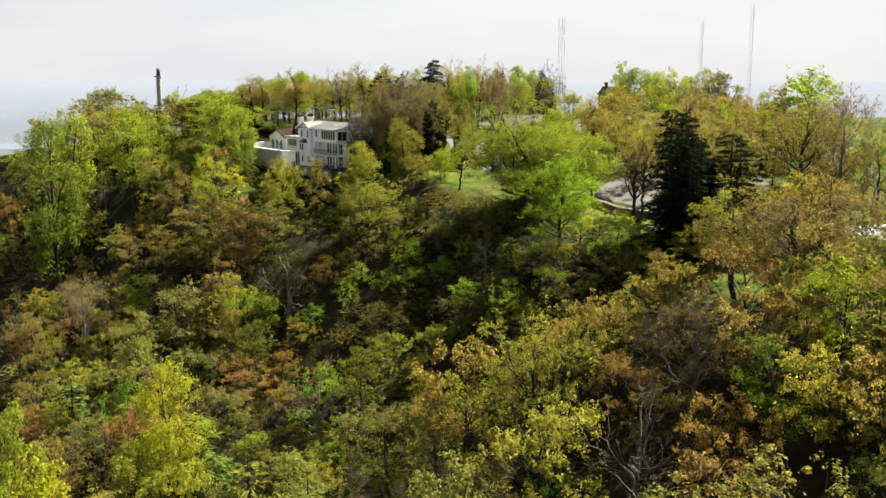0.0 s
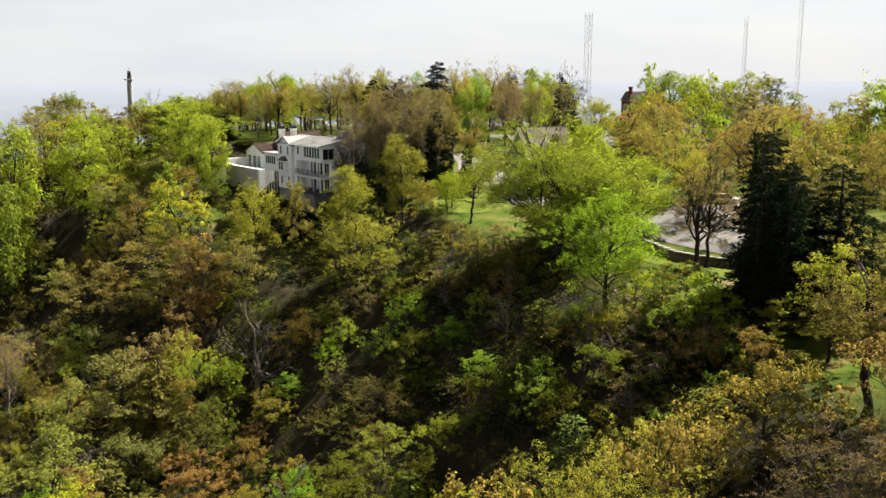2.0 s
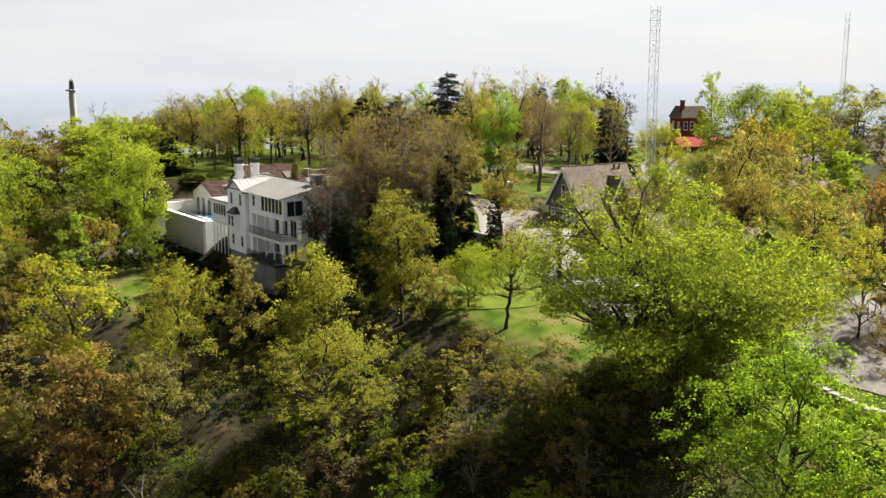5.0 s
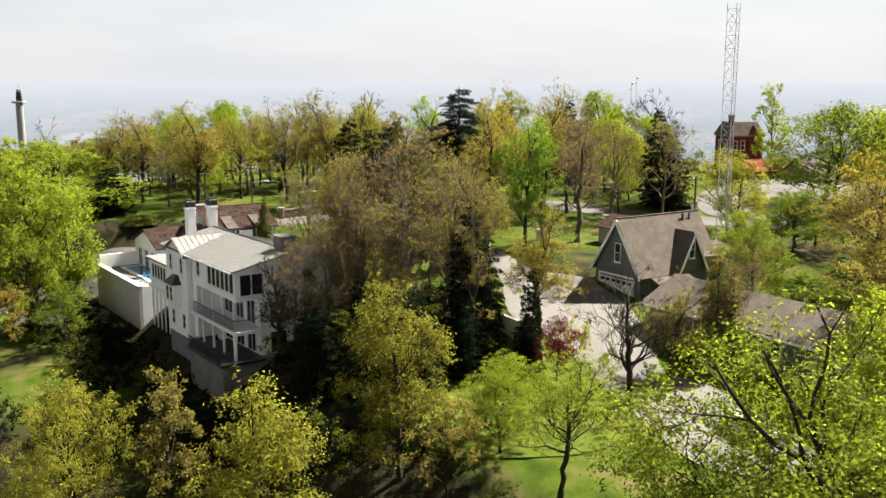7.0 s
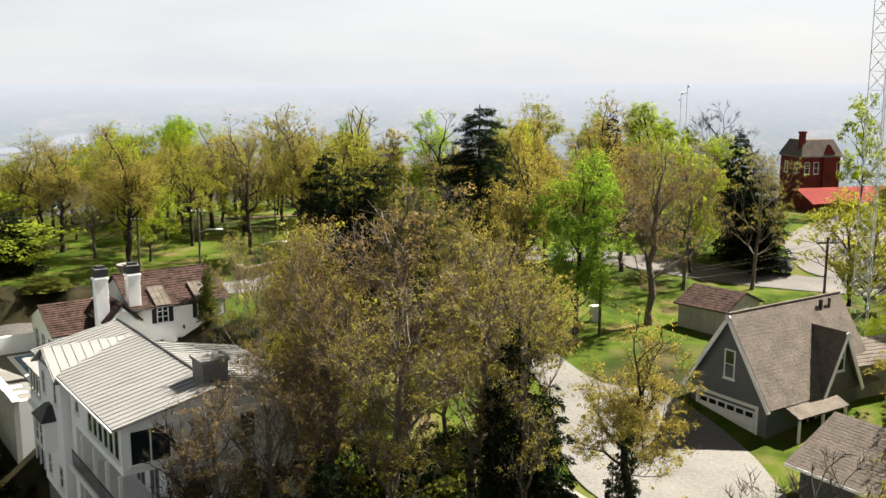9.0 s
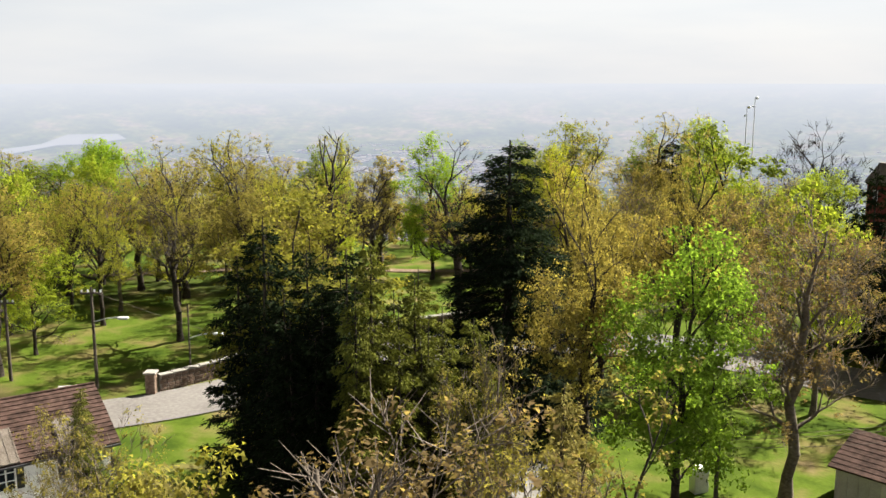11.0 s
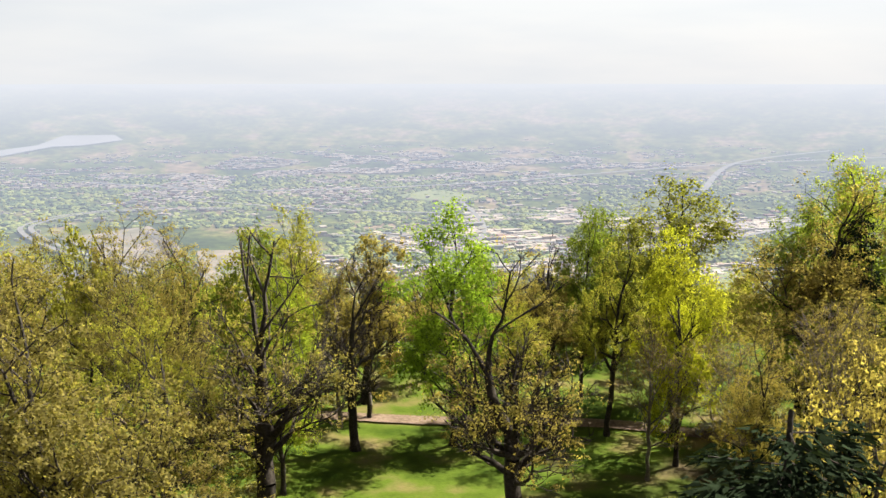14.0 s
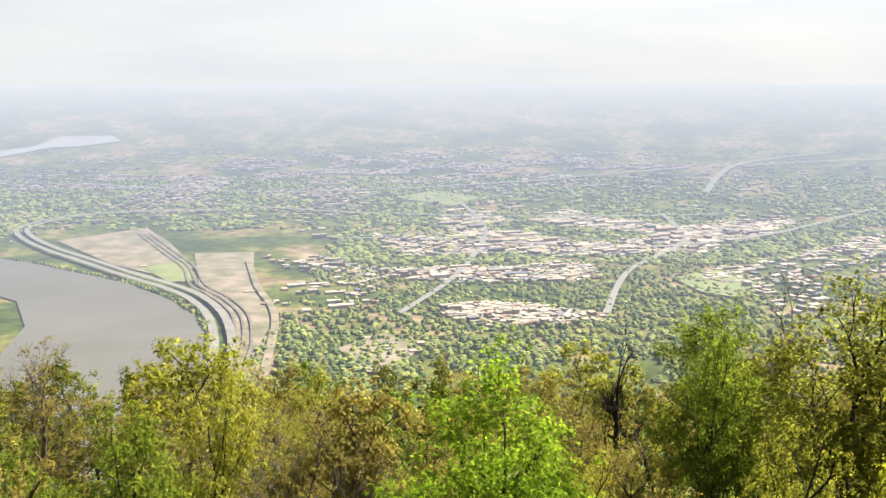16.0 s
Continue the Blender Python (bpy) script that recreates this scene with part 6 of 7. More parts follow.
far_sheet("lot", "pale industrial yard among the trees", ((-170, 1477), (-101, 1574), (-36, 1484), (-71, 1358), (-112, 1352)), M_LOT, 4, "lot")
far_sheet("field", "pale green playing field in the plain", ((-173, 3443), (-31, 3654), (136, 3443), (31, 3196)), M_FIELD, 6, "field")
far_sheet("field", "light green field at the edge of the town", ((500, 2025), (624, 2118), (665, 1967), (578, 1836), (524, 1887)), M_FIELD, 5, "field")
HIGHWAY = ((-700, 3080), (-929, 3071), (-1090, 3006), (-1178, 2908), (-1207, 2771), (-1195, 2666), (-1106, 2514), (-970, 2346), (-855, 2226), (-748, 2111), (-653, 2013), (-568, 1929), (-492, 1836), (-420, 1700), (-369, 1545), (-335, 1386), (-312, 1200), (-300, 1000))
for s, side in ((-15, "far"), (13, "near")):
    far_ribbon("highway", "pale concrete carriageway curving along the river bank", HIGHWAY, 7.5, M_HIGHWAY, 8, "road", s)
RAILS = ((-832, 2636), (-693, 2369), (-579, 2150), (-512, 1967), (-430, 1836), (-366, 1700), (-327, 1545), (-308, 1415), (-285, 1200), (-275, 1000))
for s in (-22, -8, 6):
    far_ribbon("railway", "dark railway track through the yard", RAILS, 2.2, M_RAILS, 6, "railway", s)
far_ribbon("road", "pale road along the edge of the rail yard", ((-462, 2219), (-388, 1940), (-328, 1765), (-298, 1638), (-278, 1477), (-258, 1280), (-250, 1050)), 7, M_LOT, 7, "road")
for line, w in ((((-1500, 3900), (-700, 3600), (200, 3900), (1200, 4600), (2600, 5200)), 14), (((-300, 2550), (100, 2500), (500, 2400), (900, 2600), (1400, 3100)), 9), (((-80, 1700), (40, 2100), (120, 2700), (60, 3300)), 7), (((300, 1700), (420, 2100), (640, 2500), (700, 3000)), 7),
                (((-900, 3300), (-300, 3050), (300, 2950), (900, 3000)), 9), (((1000, 3600), (1500, 4800), (2300, 5600)), 14)):
    far_ribbon("road", "pale road through the far town", line, w, M_HIGHWAY, 7, "road")


BANK = ((900, -330), (1209, -345), (1415, -372), (1574, -408), (1691, -454), (1826, -539), (1978, -673), (2073, -798), (2198, -964), (2255, -1070))


def bank(y):
    """The river's east bank, metres east of the outlook, at a distance north of it."""
    for (a, p), (b, q) in zip(BANK, BANK[1:]):
        if y <= b:
            return p + (q - p) * max(0.0, (y - a) / (b - a))
    return -1070.0


def in_river(x, y):
    return x < bank(y) + 130 and y < 2450


def far_boxes(count, seed):
    """Many flat-roofed buildings of the town as one mesh."""
    rng = random.Random(seed)
    verts, faces = [], []
    areas = ((-900, 3900, 900, 700, 0.34, 18), (-100, 4700, 1500, 900, 0.22, 30), (250, 2250, 460, 420, 0.15, 22), (450, 2750, 420, 260, 0.10, 34), (120, 1750, 190, 220, 0.09, 17), (930, 2550, 200, 200, 0.05, 26))
    made = 0
    while made < count:
        k, pick = rng.random(), None
        for ar in areas:
            k -= ar[4]
            if k <= 0:
                pick = ar
                break
        if not pick:
            continue
        cx, cy, rx, ry, _, size = pick
        x, y = rng.gauss(cx, rx * 0.6), rng.gauss(cy, ry * 0.6)
        if y < 1450 or in_river(x, y) or abs(x) > 0.55 * y:
            continue
        if noise.noise((x * 0.0035, y * 0.0035, 9)) < 0.0:
            continue
        w, d = size * rng.uniform(0.2, 0.45) * (2.6 if rng.random() < 0.16 else 1), size * rng.uniform(0.2, 0.45)
        h = rng.uniform(3, 6) * (2.2 if rng.random() < 0.05 else 1)
        ang = 0.35 + rng.gauss(0, 0.05)
        c, s = math.cos(ang), math.sin(ang)
        corners = [(x + c * u - s * v, y + s * u + c * v) for u, v in ((-w, -d), (w, -d), (w, d), (-w, d))]
        base = len(verts)
        shrink = math.hypot(*(squash(x, y).xy - EYE.xy)) / math.hypot(x, y)
        for zz in (-3.0, h):
            for px, py in corners:
                verts.append(squash(px, py) + Vector((0, 0, zz * shrink + 1)))
        faces += [tuple(base + i for i in f) for f in ((4, 5, 6, 7), (0, 1, 5, 4), (1, 2, 6, 5), (2, 3, 7, 6), (3, 0, 4, 7))]
        made += 1
    return mesh_of("town_buildings", verts, faces, M_TOWN)


tagged(new("town_buildings", far_boxes(9000, 3)), "pale and brick buildings of the town spread over the plain", "buildings", kind="stuff")


def far_woods(count, seed):
    """Rounded tree crowns of the valley woods as one mesh."""
    rng = random.Random(seed)
    verts, faces = [], []
    ring = 6
    made = 0
    for _ in range(count * 6):
        if made >= count:
            break
        near = rng.random()
        y = 900 + 3300 * near ** 1.6
        x = rng.uniform(-0.52, 0.52) * y
        strip = made < 420  # the wooded bank between river and highway
        if strip:
            y = rng.uniform(1000, 2240)
            x = bank(y) + rng.uniform(2, 20)
        elif in_river(x, y) or (-1200 < x < -260 and 1450 < y < 3000 and not (-470 - (y - 1500) * 0.9 < x < -400 - (y - 1500) * 0.9)):
            if not (x > -300 or y > 2700):
                continue
        if not strip and noise.noise((x * 0.0035, y * 0.0035, 9)) > 0.05 and not (y < 1650 and -260 < x < -30) and rng.random() > 0.22:
            continue
        r = rng.uniform(4, 8) * (0.7 if strip else 1 if y < 2200 else 1.7)
        h = rng.uniform(5, 10)
        p = squash(x, y)
        shrink = math.hypot(p.x - EYE.x, p.y - EYE.y) / math.hypot(x, y)
        r, h = r * shrink, h * shrink
        if y < 1300:
            p.z = max(p.z, ground(p.x, p.y))
        base = len(verts)
        for lv, (k, zz) in enumerate(((0.75, -0.1), (1.0, 0.45), (0.6, 0.85))):
            for i in range(ring):
                a = 2 * math.pi * (i + 0.5 * lv) / ring
                q = r * k * rng.uniform(0.75, 1.2)
                verts.append((p.x + q * math.cos(a), p.y + q * math.sin(a), p.z + h * (zz + rng.uniform(-0.08, 0.08))))
        verts.append((p.x, p.y, p.z + h * 1.05))
        for lv in range(2):
            for i in range(ring):
                j = (i + 1) % ring
                faces.append((base + lv * ring + i, base + lv * ring + j, base + (lv + 1) * ring + j, base + (lv + 1) * ring + i))
        for i in range(ring):
            faces.append((base + 2 * ring + i, base + 2 * ring + (i + 1) % ring, base + 3 * ring))
        made += 1
    return mesh_of("valley_woods", verts, faces, M_WOODS)


tagged(new("valley_woods", far_woods(15000, 4)), "green spring woods and street trees over the valley floor", "woods", kind="stuff")


# ---- monuments, masts and the brick station ----
def lattice(name, label, x, y, top, side, step, r, mat, dishes=()):
    """A three-legged lattice mast with crossed bracing."""
    z0 = ground(x, y)
    t = thing(name, label, "mast", pose(x, y, z0))
    h = top - z0
    legs = [Vector((side * math.cos(a), side * math.sin(a), 0)) for a in (0.5, 0.5 + 2 * math.pi / 3, 0.5 + 4 * math.pi / 3)]
    for p in legs:
        v, f = tubes([(p - Vector((0, 0, 0.3)), p + Vector((0, 0, h)), r, r, 5)])
        part("leg", mesh_of("leg", v, f, mat), None, t)
    segs = []
    n = int(h / step)
    for i in range(n):
        z1, z2 = i * step, (i + 1) * step
        for a, b in ((0, 1), (1, 2), (2, 0)):
            segs.append((legs[a] + Vector((0, 0, z1)), legs[b] + Vector((0, 0, z2)), r * 0.5, r * 0.5, 3))
            segs.append((legs[b] + Vector((0, 0, z1)), legs[a] + Vector((0, 0, z2)), r * 0.5, r * 0.5, 3))
            segs.append((legs[a] + Vector((0, 0, z2)), legs[b] + Vector((0, 0, z2)), r * 0.5, r * 0.5, 3))
    v, f = tubes(segs)
    part("bracing", mesh_of("bracing", v, f, mat), None, t)
    for dz, dr in dishes:
        bm = bmesh.new()
        bmesh.ops.create_uvsphere(bm, u_segments=14, v_segments=8, radius=dr)
        for vv in bm.verts:
            vv.co.y *= 0.35
        d = part("dish", bm, M_STEEL, t, "round white dish aerial")
        d.matrix_local = pose(0, -side - dr * 0.3, h - dz)
    return t


lattice("radio_tower", "tall pale steel lattice radio tower", 29.1, 238.0, 31.3, 0.85, 1.5, 0.035, M_STEEL)
lattice("radio_mast", "distant slim lattice radio mast", 72.4, 272.0, 32.7, 0.5, 1.6, 0.025, M_STEEL)
lattice("radio_mast", "distant slim lattice radio mast", 91.1, 287.0, 38.7, 0.6, 1.6, 0.025, M_STEEL)
for x, top in ((33.6, 21.8), (34.6, 23.0)):
    z0 = ground(x, 320.5)
    m = thing("aerial_pole", "thin grey aerial pole with small lamps at the top", "mast", pose(x, 320.5, z0), "poles at the rim")
    v, f = tubes([(Vector((0, 0, -0.3)), Vector((0, 0, top - z0)), 0.10, 0.05, 6)])
    part("pole", mesh_of("pole", v, f, M_STEEL, True), None, m)
    for k, dz in enumerate((0.1, 1.2)):
        bm = bmesh.new()
        bmesh.ops.create_uvsphere(bm, u_segments=10, v_segments=6, radius=0.2 - 0.05 * k)
        h = part("head", bm, M_STEEL, m)
        h.matrix_local = pose(0.25 - 0.5 * k, 0, top - z0 - dz)


def monument():
    x, y = -102.0, 346.0
    z0 = ground(x, y) - 0.2
    t = thing("monument", "tall pale granite column with a dark bronze figure group on top", "monument", pose(x, y, z0))
    bm = bmesh.new()
    box(bm, -3, 3, -3, 3, 0, 2.0, 0.1)
    box(bm, -2, 2, -2, 2, 2.0, 5.0, 0.1)
    part("pedestal", bm, M_GRANITE, t)
    h = 17.2 - z0
    bm = bmesh.new()
    bmesh.ops.create_cone(bm, cap_ends=True, segments=24, radius1=1.0, radius2=0.82, depth=h - 5, matrix=Matrix.Translation((0, 0, (h + 5) / 2)))
    part("shaft", bm, M_GRANITE, t)
    part("capital", boxed(-1.25, 1.25, -1.25, 1.25, h, h + 0.5, 0.1), M_GRANITE, t)
    bm = bmesh.new()
    for px, s in ((-0.3, 1.0), (0.32, 0.92)):
        bmesh.ops.create_cone(bm, cap_ends=True, segments=10, radius1=0.42, radius2=0.26, depth=2.2 * s, matrix=Matrix.Translation((px, 0, h + 0.5 + 1.1 * s)))
        bmesh.ops.create_uvsphere(bm, u_segments=10, v_segments=6, radius=0.22, matrix=Matrix.Translation((px, 0, h + 0.55 + 2.4 * s)))
    bmesh.ops.create_cone(bm, cap_ends=True, segments=6, radius1=0.05, radius2=0.03, depth=3.6, matrix=Matrix.Translation((0.05, 0, h + 2.3)))
    part("bronze_top", bm, M_BRONZE, t, "dark bronze figure shapes")


monument()


def brick_station():
    s = thing("brick_station", "red brick house with a dark mansard roof and tall chimney", "house", pose(54.0, 319.5, -1.0, 0, 0, 12) @ Matrix.Diagonal((0.8, 0.8, 1, 1)))
    z0 = ground(52, 328) - 0.5
    part("wall", boxed(0, 9.0, 0, 8.0, z0, 12.3), M_BRICK, s)
    bm = bmesh.new()
    lo = [bm.verts.new(p) for p in ((-0.4, -0.4, 12.3), (9.4, -0.4, 12.3), (9.4, 8.4, 12.3), (-0.4, 8.4, 12.3))]
    hi = [bm.verts.new(p) for p in ((1.0, 1.4, 15.0), (8.0, 1.4, 15.0), (8.0, 6.6, 15.0), (1.0, 6.6, 15.0))]
    bm.faces.new(hi), bm.faces.new(lo[::-1])
    for i in range(4):
        bm.faces.new((lo[i], lo[(i + 1) % 4], hi[(i + 1) % 4], hi[i]))
    part("roof", bm, M_GREYROOF, s)
    for x in (1.3, 3.4, 5.6, 7.7):
        window(s, x, 0, 9.4, 0, 1.0, 1.8, 1, 2)
    for y in (2.0, 5.6):
        window(s, 0, y, 9.4, -90, 1.0, 1.8, 1, 2)
    ch = boxed(0.2, 1.3, 1.0, 2.0, 12.0, 16.4, 0.04)
    box(ch, 0.1, 1.4, 0.9, 2.1, 16.1, 16.4)
    part("chimney", ch, M_BRICK, s)
    g = part("dormer", gable_wall(bmesh.new(), 1.3, 11.4, 12.6, 14.2, 0, 1.8), M_BRICK, s)
    g.matrix_local = pose(6.3, -0.2, 0)
    part("bay", boxed(4.8, 7.8, -0.5, 0, z0, 12.0), M_BRICK, s)
    part("cornice", boxed(-0.3, 9.3, -0.3, 8.3, 12.1, 12.29), M_CAP, s)
    return s


def low_house(x, y, turn, wide, deep, eave, rise, wall, roof, label, name="low_building"):
    """A plain long building with a ridge along its length, windows and a porch roof."""
    z0 = ground(x, y) - 1.0
    h = thing(name, label, "house", pose(x, y, 0, 0, 0, turn))
    part("wall", boxed(0, wide, 0, deep, z0, eave), wall, h)
    for s in (-1, 1):
        ye = -0.5 if s < 0 else deep + 0.5
        part("roof_slope", courses(bmesh.new(), (-0.5, ye, eave - 0.1), (wide + 0.5, ye, eave - 0.1), (wide + 0.5, deep / 2, eave + rise), (-0.5, deep / 2, eave + rise), 0.5, 0.03), roof, h)
    for xx in (0.0, wide - 0.2):
        g = part("gable", gable_wall(bmesh.new(), deep / 2, eave - 0.01, eave, eave + rise - 0.2, 0, 0.2), wall, h)
        g.matrix_local = pose(xx, deep / 2, 0, 0, 0, -90)
    for k in range(int(wide / 3.2)):
        window(h, 1.6 + 3.2 * k, 0, eave - 2.3, 0, 1.2, 1.4, 2, 1)
    return h


brick_station()
low_house(50, 303, 14, 17, 8, 5.6, 1.8, M_BRICK, M_REDROOF, "low brick station building with a red metal roof", "station_hall")
low_house(63, 297, 20, 14, 10, 4.6, 3.6, M_CONC, M_GREYROOF, "grey gabled hall with pale roof", "hall")
low_house(80, 300, -10, 16, 10, 5.0, 3.2, M_CONC, M_GREYROOF, "grey gabled hall with pale roof", "hall")
low_house(70, 246, 25, 12, 8, 5.6, 2.4, M_WHITE, M_GREYROOF, "white house with grey roof among trees", "house")


# ---- poles, lamps, wires ----
def pole(x, y, top, label, arm=0.0, lamp=False, r=0.14):
    z0 = ground(x, y)
    p = thing("utility_pole", label, "pole", pose(x, y, z0), "utility poles")
    h = top - z0
    v, f = tubes([(Vector((0, 0, -0.4)), Vector((0, 0, h)), r, r * 0.7, 8)])
    part("shaft", mesh_of("shaft", v, f, M_POLE, True), None, p)
    if arm:
        part("crossarm", boxed(-arm, arm, -0.06, 0.06, h - 0.5, h - 0.38), M_POLE, p)
        for k in (-0.85, -0.3, 0.3, 0.85):
            part("insulator", boxed(arm * k - 0.05, arm * k + 0.05, -0.05, 0.05, h - 0.38, h - 0.2, 0.01), M_STEEL, p)
    if lamp:
        v, f = tubes([(Vector((0, 0, h - 2.6)), Vector((1.0, 0, h - 2.3)), 0.04, 0.04, 5), (Vector((1.0, 0, h - 2.3)), Vector((1.9, 0, h - 2.25)), 0.04, 0.04, 5)])
        a = part("lamp_arm", mesh_of("lamp_arm", v, f, M_STEEL), None, p)
        part("lamp_head", boxed(1.8, 2.6, -0.16, 0.16, h - 2.38, h - 2.2, 0.05), M_STEEL, a)
    return Vector((x, y, top - 0.3))


A = pole(-32.0, 260.5, 10.6, "weathered timber utility pole with a street lamp arm", 0.8, True)
C = pole(7.4, 239.4, 7.8, "dark timber utility pole on the grass", 0.0)
D = pole(25.0, 236.0, 11.5, "weathered timber utility pole with crossarm", 0.9)
pole(-39.0, 262.0, 9.5, "weathered timber utility pole by the street", 0.7)
F = pole(58.0, 262.0, 11.0, "weathered timber utility pole with crossarm", 0.9)
pole(-25.5, 262.0, 9.0, "slim grey lamp post by the park wall", 0.0, True, 0.08)


def wire(a, b, sag, label="thin black overhead wire between poles"):
    segs, last = [], a
    for k in range(1, 15):
        t = k / 14
        p = a.lerp(b, t) - Vector((0, 0, sag * 4 * t * (1 - t)))
        segs.append((last, p, 0.012, 0.012, 3))
        last = p
    v, f = tubes(segs)
    tagged(new("overhead_wire", mesh_of("overhead_wire", v, f, M_POLE)), label, "wire", "overhead wires")


for dz in (0.0, 0.35, 1.2):
    o = Vector((0, 0, -dz))
    wire(D + o, F + o, 1.0)
    wire(C + o * 0.5, D + o, 0.5)
wire(A, C, 1.2)

# ---- small things ----
z = ground(7.7, 243.6)
cab = thing("service_cabinet", "pale grey metal service cabinet on the lawn", "cabinet", pose(7.7, 243.6, z, 0, 0, 20))
part("body", boxed(-0.45, 0.45, -0.3, 0.3, -0.1, 1.35, 0.03), M_STEEL, cab)
part("top", boxed(-0.5, 0.5, -0.35, 0.35, 1.35, 1.42, 0.02), M_TRIM, cab)
part("door", boxed(-0.38, 0.38, -0.33, -0.30, 0.08, 1.25, 0.01), M_STEEL, cab)
part("handle", boxed(0.24, 0.30, -0.37, -0.33, 0.6, 0.8), M_BLACK, cab)


def car(x, y, turn, paint, label):
    """A parked estate car: body, glasshouse, windows, wheels and lights."""
    c = thing("car", label, "car", pose(x, y, ground_top(x, y) + 0.08, 0, 0, turn), "parked cars")
    bm = boxed(-2.2, 2.2, -0.88, 0.88, 0.32, 0.85, 0.12)
    part("body", bm, paint, c)
    g = bmesh.new()
    lo = [g.verts.new(p) for p in ((-1.9, -0.8, 0.84), (1.0, -0.8, 0.84), (1.0, 0.8, 0.84), (-1.9, 0.8, 0.84))]
    hi = [g.verts.new(p) for p in ((-1.6, -0.64, 1.45), (0.35, -0.64, 1.45), (0.35, 0.64, 1.45), (-1.6, 0.64, 1.45))]
    g.faces.new(hi), g.faces.new(lo[::-1])
    for i in range(4):
        g.faces.new((lo[i], lo[(i + 1) % 4], hi[(i + 1) % 4], hi[i]))
    part("glasshouse", g, M_GLASS, c)
    part("roof", boxed(-1.58, 0.33, -0.65, 0.65, 1.44, 1.5, 0.02), paint, c)
    for sx in (-1.35, 1.35):
        for sy in (-0.8, 0.8):
            bm = bmesh.new()
            bmesh.ops.create_cone(bm, cap_ends=True, segments=16, radius1=0.33, radius2=0.33, depth=0.2)
            w = part("wheel", bm, M_BLACK, c)
            w.matrix_local = pose(sx, sy, 0.33, 90, 0, 0)
            bm = bmesh.new()
            bmesh.ops.create_cone(bm, cap_ends=True, segments=12, radius1=0.2, radius2=0.2, depth=0.22)
            part("rim", bm, M_STEEL, w)
    for sy in (-0.6, 0.6):
        part("headlight", boxed(2.17, 2.22, sy - 0.18, sy + 0.18, 0.6, 0.75), M_TRIM, c)
        part("tail_light", boxed(-2.22, -2.17, sy - 0.16, sy + 0.16, 0.6, 0.78), M_REDROOF, c)
    return c


M_CARDARK = rough_paint("dark_car_paint", (0.02, 0.025, 0.035), (0.03, 0.035, 0.045), 2, 20, 0.25, 0.0)
M_CARPALE = rough_paint("white_car_paint", (0.70, 0.70, 0.69), (0.78, 0.78, 0.77), 2, 20, 0.3, 0.0)
car(20.0, 238.5, 35, M_CARDARK, "dark blue car parked beside the board shed")
car(18.2, 192.5, -55, M_CARPALE, "white car parked on the lower drive")
car(43.0, 184.0, 15, M_CARPALE, "white car parked on the gravel")
car(30.0, 262.5, 150, M_CARDARK, "dark car parked along the street")
car(-34.0, 253.5, 25, M_CARPALE, "white car parked along the street")


def bench(x, y, turn, label, mat):
    b = thing("bench", label, "bench", pose(x, y, ground_top(x, y) + 0.1, 0, 0, turn), "park benches")
    for k in range(3):
        part("seat_slat", boxed(-0.9, 0.9, -0.25 + 0.17 * k, -0.11 + 0.17 * k, 0.42, 0.46), mat, b)
    for k in range(2):
        part("back_slat", boxed(-0.9, 0.9, 0.26, 0.30, 0.55 + 0.18 * k, 0.68 + 0.18 * k), mat, b)
    for sx in (-0.75, 0.75):
        bm = boxed(sx - 0.05, sx + 0.05, -0.25, 0.28, 0.0, 0.42)
        box(bm, sx - 0.05, sx + 0.05, 0.24, 0.30, 0.42, 0.95)
        part("leg", bm, M_CONC, b)


bench(9.0, 296.0, 200, "pale stone park bench by the path", M_CAP)
bench(12.5, 293.5, 215, "pale stone park bench by the path", M_CAP)
bench(7.6, 204.0, 30, "dark timber bench under the lawn tree", M_WOOD)

# ruined concrete arc below the lawn, and rocks beside it
ru = bmesh.new()
for k in range(14):
    a0, a1 = radians(100 + 11 * k), radians(100 + 11 * (k + 1))
    r0, r1, zb, zt = 4.4, 4.9, -19.0, -15.6 + 0.25 * math.sin(k * 1.3)
    vs = [ru.verts.new((24.6 + r * math.cos(a), 151 + r * math.sin(a), zz)) for zz in (zb, zt) for r in (r0, r1) for a in (a0, a1)]
    for f in ((0, 1, 5, 4), (2, 3, 7, 6), (4, 5, 7, 6), (0, 2, 6, 4), (1, 3, 7, 5)):
        ru.faces.new([vs[i] for i in f])
bmesh.ops.remove_doubles(ru, verts=ru.verts[:], dist=0.001)
bmesh.ops.recalc_face_normals(ru, faces=ru.faces[:])
rt = thing("ruined_wall", "curved ruined concrete wall on the wooded slope", "wall")
part("wall", ru, M_CONC, rt)
rr = random.Random(8)
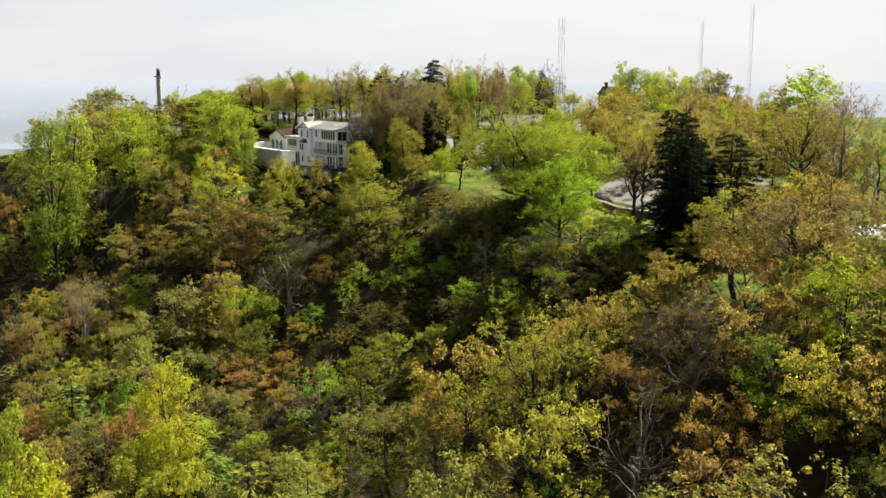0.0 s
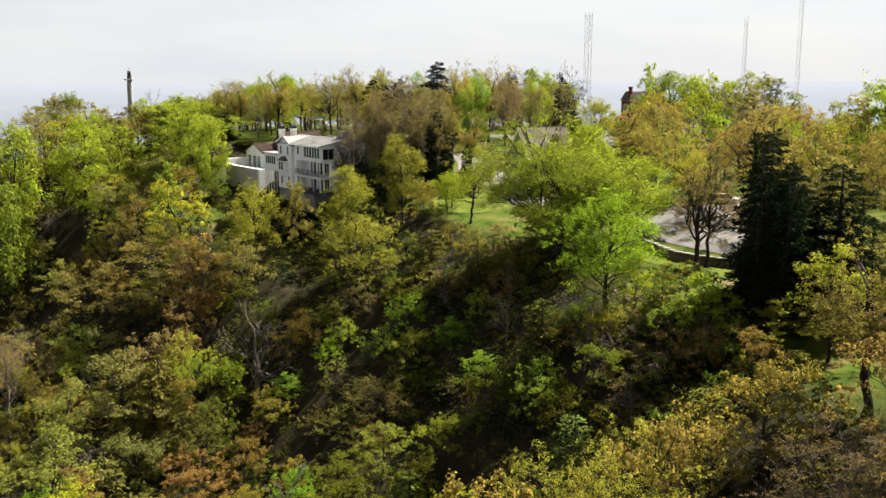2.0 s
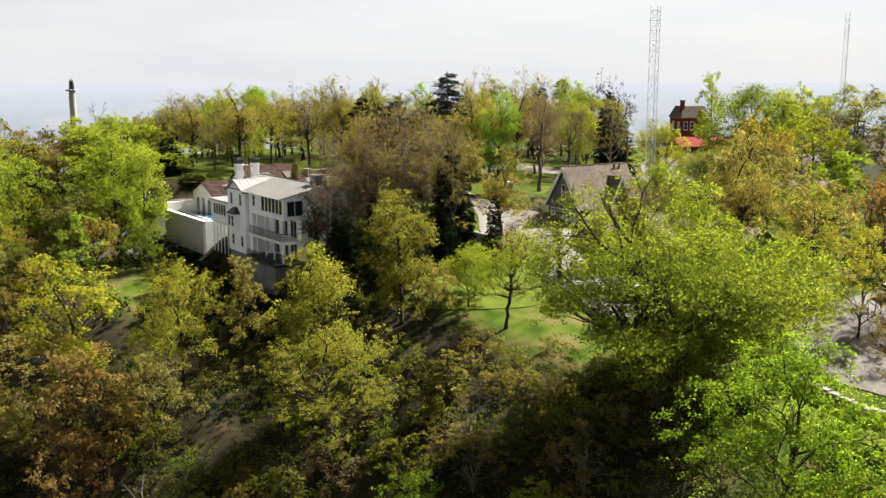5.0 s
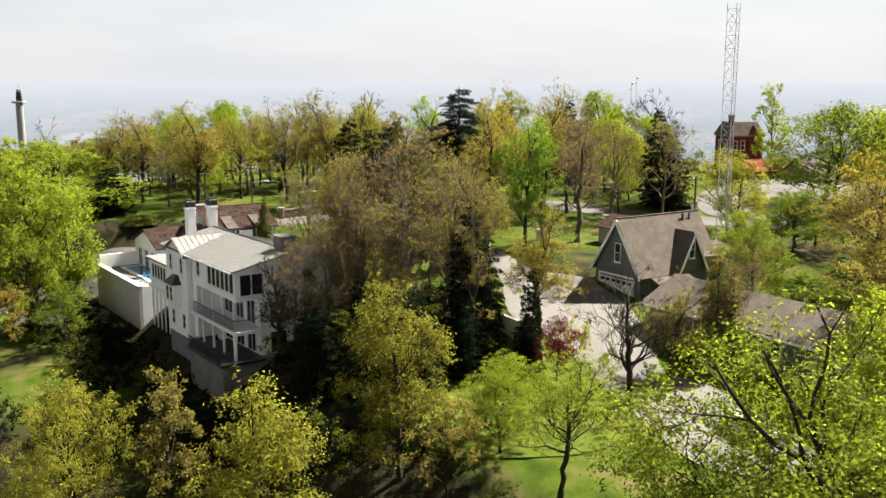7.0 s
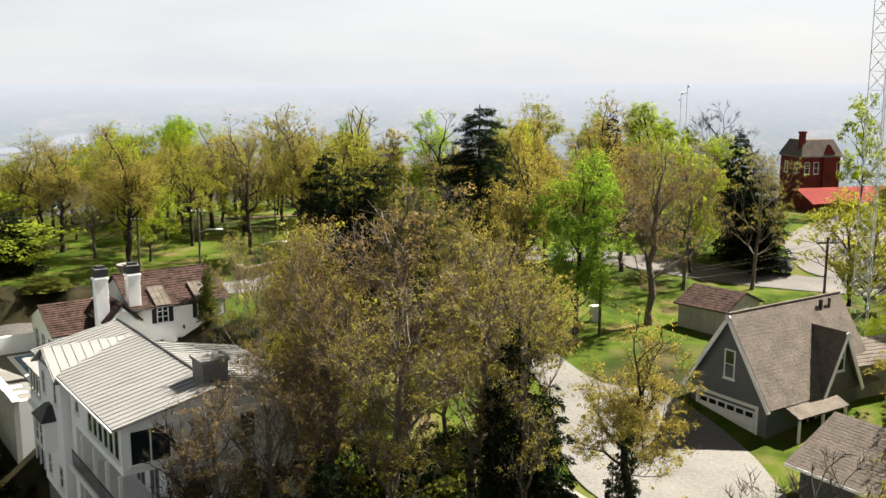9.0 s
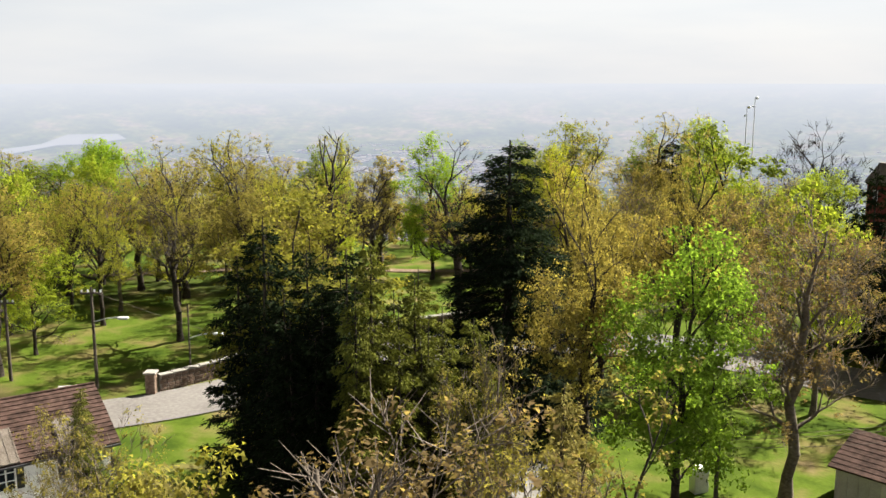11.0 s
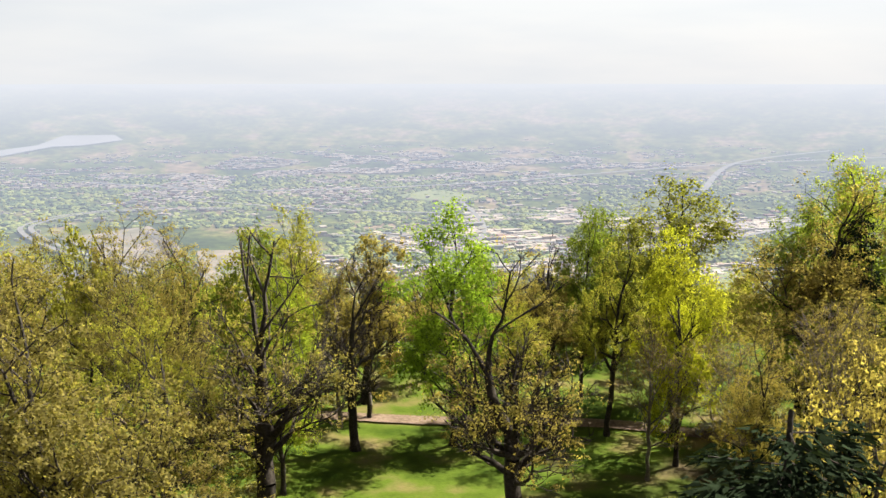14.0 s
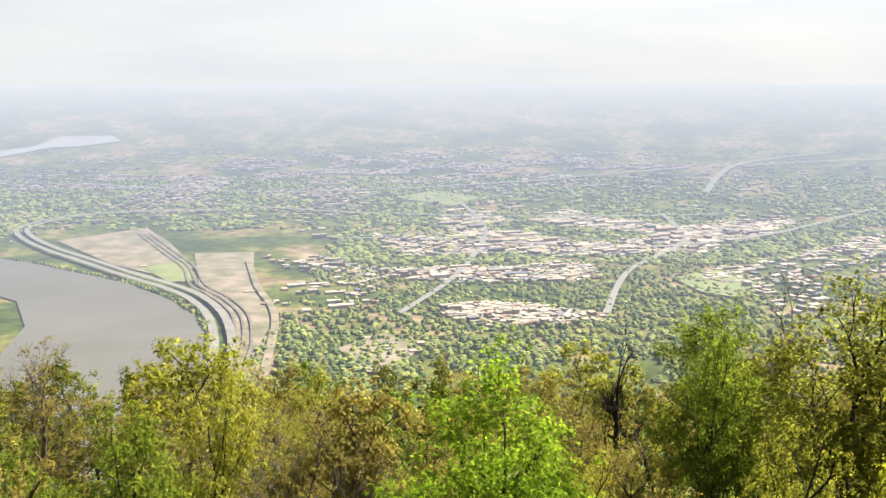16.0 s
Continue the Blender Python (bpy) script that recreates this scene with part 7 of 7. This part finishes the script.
for k in range(26):
    x, y = 27 + rr.uniform(-8, 8), 141 + rr.uniform(-10, 12)
    while off_bluff(x, y) < 2.5:
        x, y = 27 + rr.uniform(-8, 8), 141 + rr.uniform(-10, 12)
    bm = bmesh.new()
    bmesh.ops.create_icosphere(bm, subdivisions=2, radius=1.0)
    for v in bm.verts:
        v.co *= 1 + 0.55 * noise.noise(v.co * 1.3 + Vector((k * 3.1, 0, 0)))
    s = rr.uniform(0.3, 0.85)
    ro = tagged(new("rock"), "weathered tan sandstone rock on the slope", "rock", "rocks below the lawn")
    ro.matrix_world = pose(x, y, ground(x, y), 0, 0, rr.uniform(0, 360)) @ Matrix.Diagonal((s * 1.4, s, s * 0.6, 1))
    part("stone", bm, M_STONE, ro)
# split-rail fence on the terrace below the villa
fe = thing("rail_fence", "grey timber rail fence on the grassy terrace", "fence")
prev = None
for k in range(7):
    x, y = -37.5 + 2.4 * k, 189.5 + 0.9 * k
    z = ground(x, y)
    part("post", boxed(x - 0.08, x + 0.08, y - 0.08, y + 0.08, z - 0.3, z + 1.15), M_WOOD, fe)
    if prev:
        for hh in (0.5, 0.95):
            v, f = tubes([(prev + Vector((0, 0, hh)), Vector((x, y, z + hh)), 0.06, 0.06, 6)])
            part("rail", mesh_of("rail", v, f, M_WOOD), None, fe)
    prev = Vector((x, y, z))
# shrubs and plants near the drive
plant("maple1", 5.0, 202.6, 3.2, 2.0, (0.085, 0.010, 0.018), label="dark red Japanese maple shrub beside the wall")
plant("bush1", 7.0, 207.0, 2.4, 1.8, YELLOW)
plant("bush0", 8.8, 222.0, 3.2, 2.2, GOLD)
plant("bush1", 10.0, 204.0, 0.6, 1.2, GREEN)
plant("bush0", 12.0, 199.0, 0.2, 1.5, GREEN)
plant("cedar0", 3.2, 205.5, 7.0, 1.4, DARK)
plant("cedar1", -27.5, 246.0, 8.0, 1.3, MOSS)
wall2 = thing("garden_wall", "white painted garden wall at the end of the drive", "wall", pose(1.6, 211.5, ground(1.6, 211.5), 0, 0, 120))
part("wall", boxed(-4.5, 4.5, -0.15, 0.15, -0.8, 1.7), M_WHITE, wall2)
part("coping", boxed(-4.55, 4.55, -0.2, 0.2, 1.7, 1.8, 0.02), M_CAP, wall2)
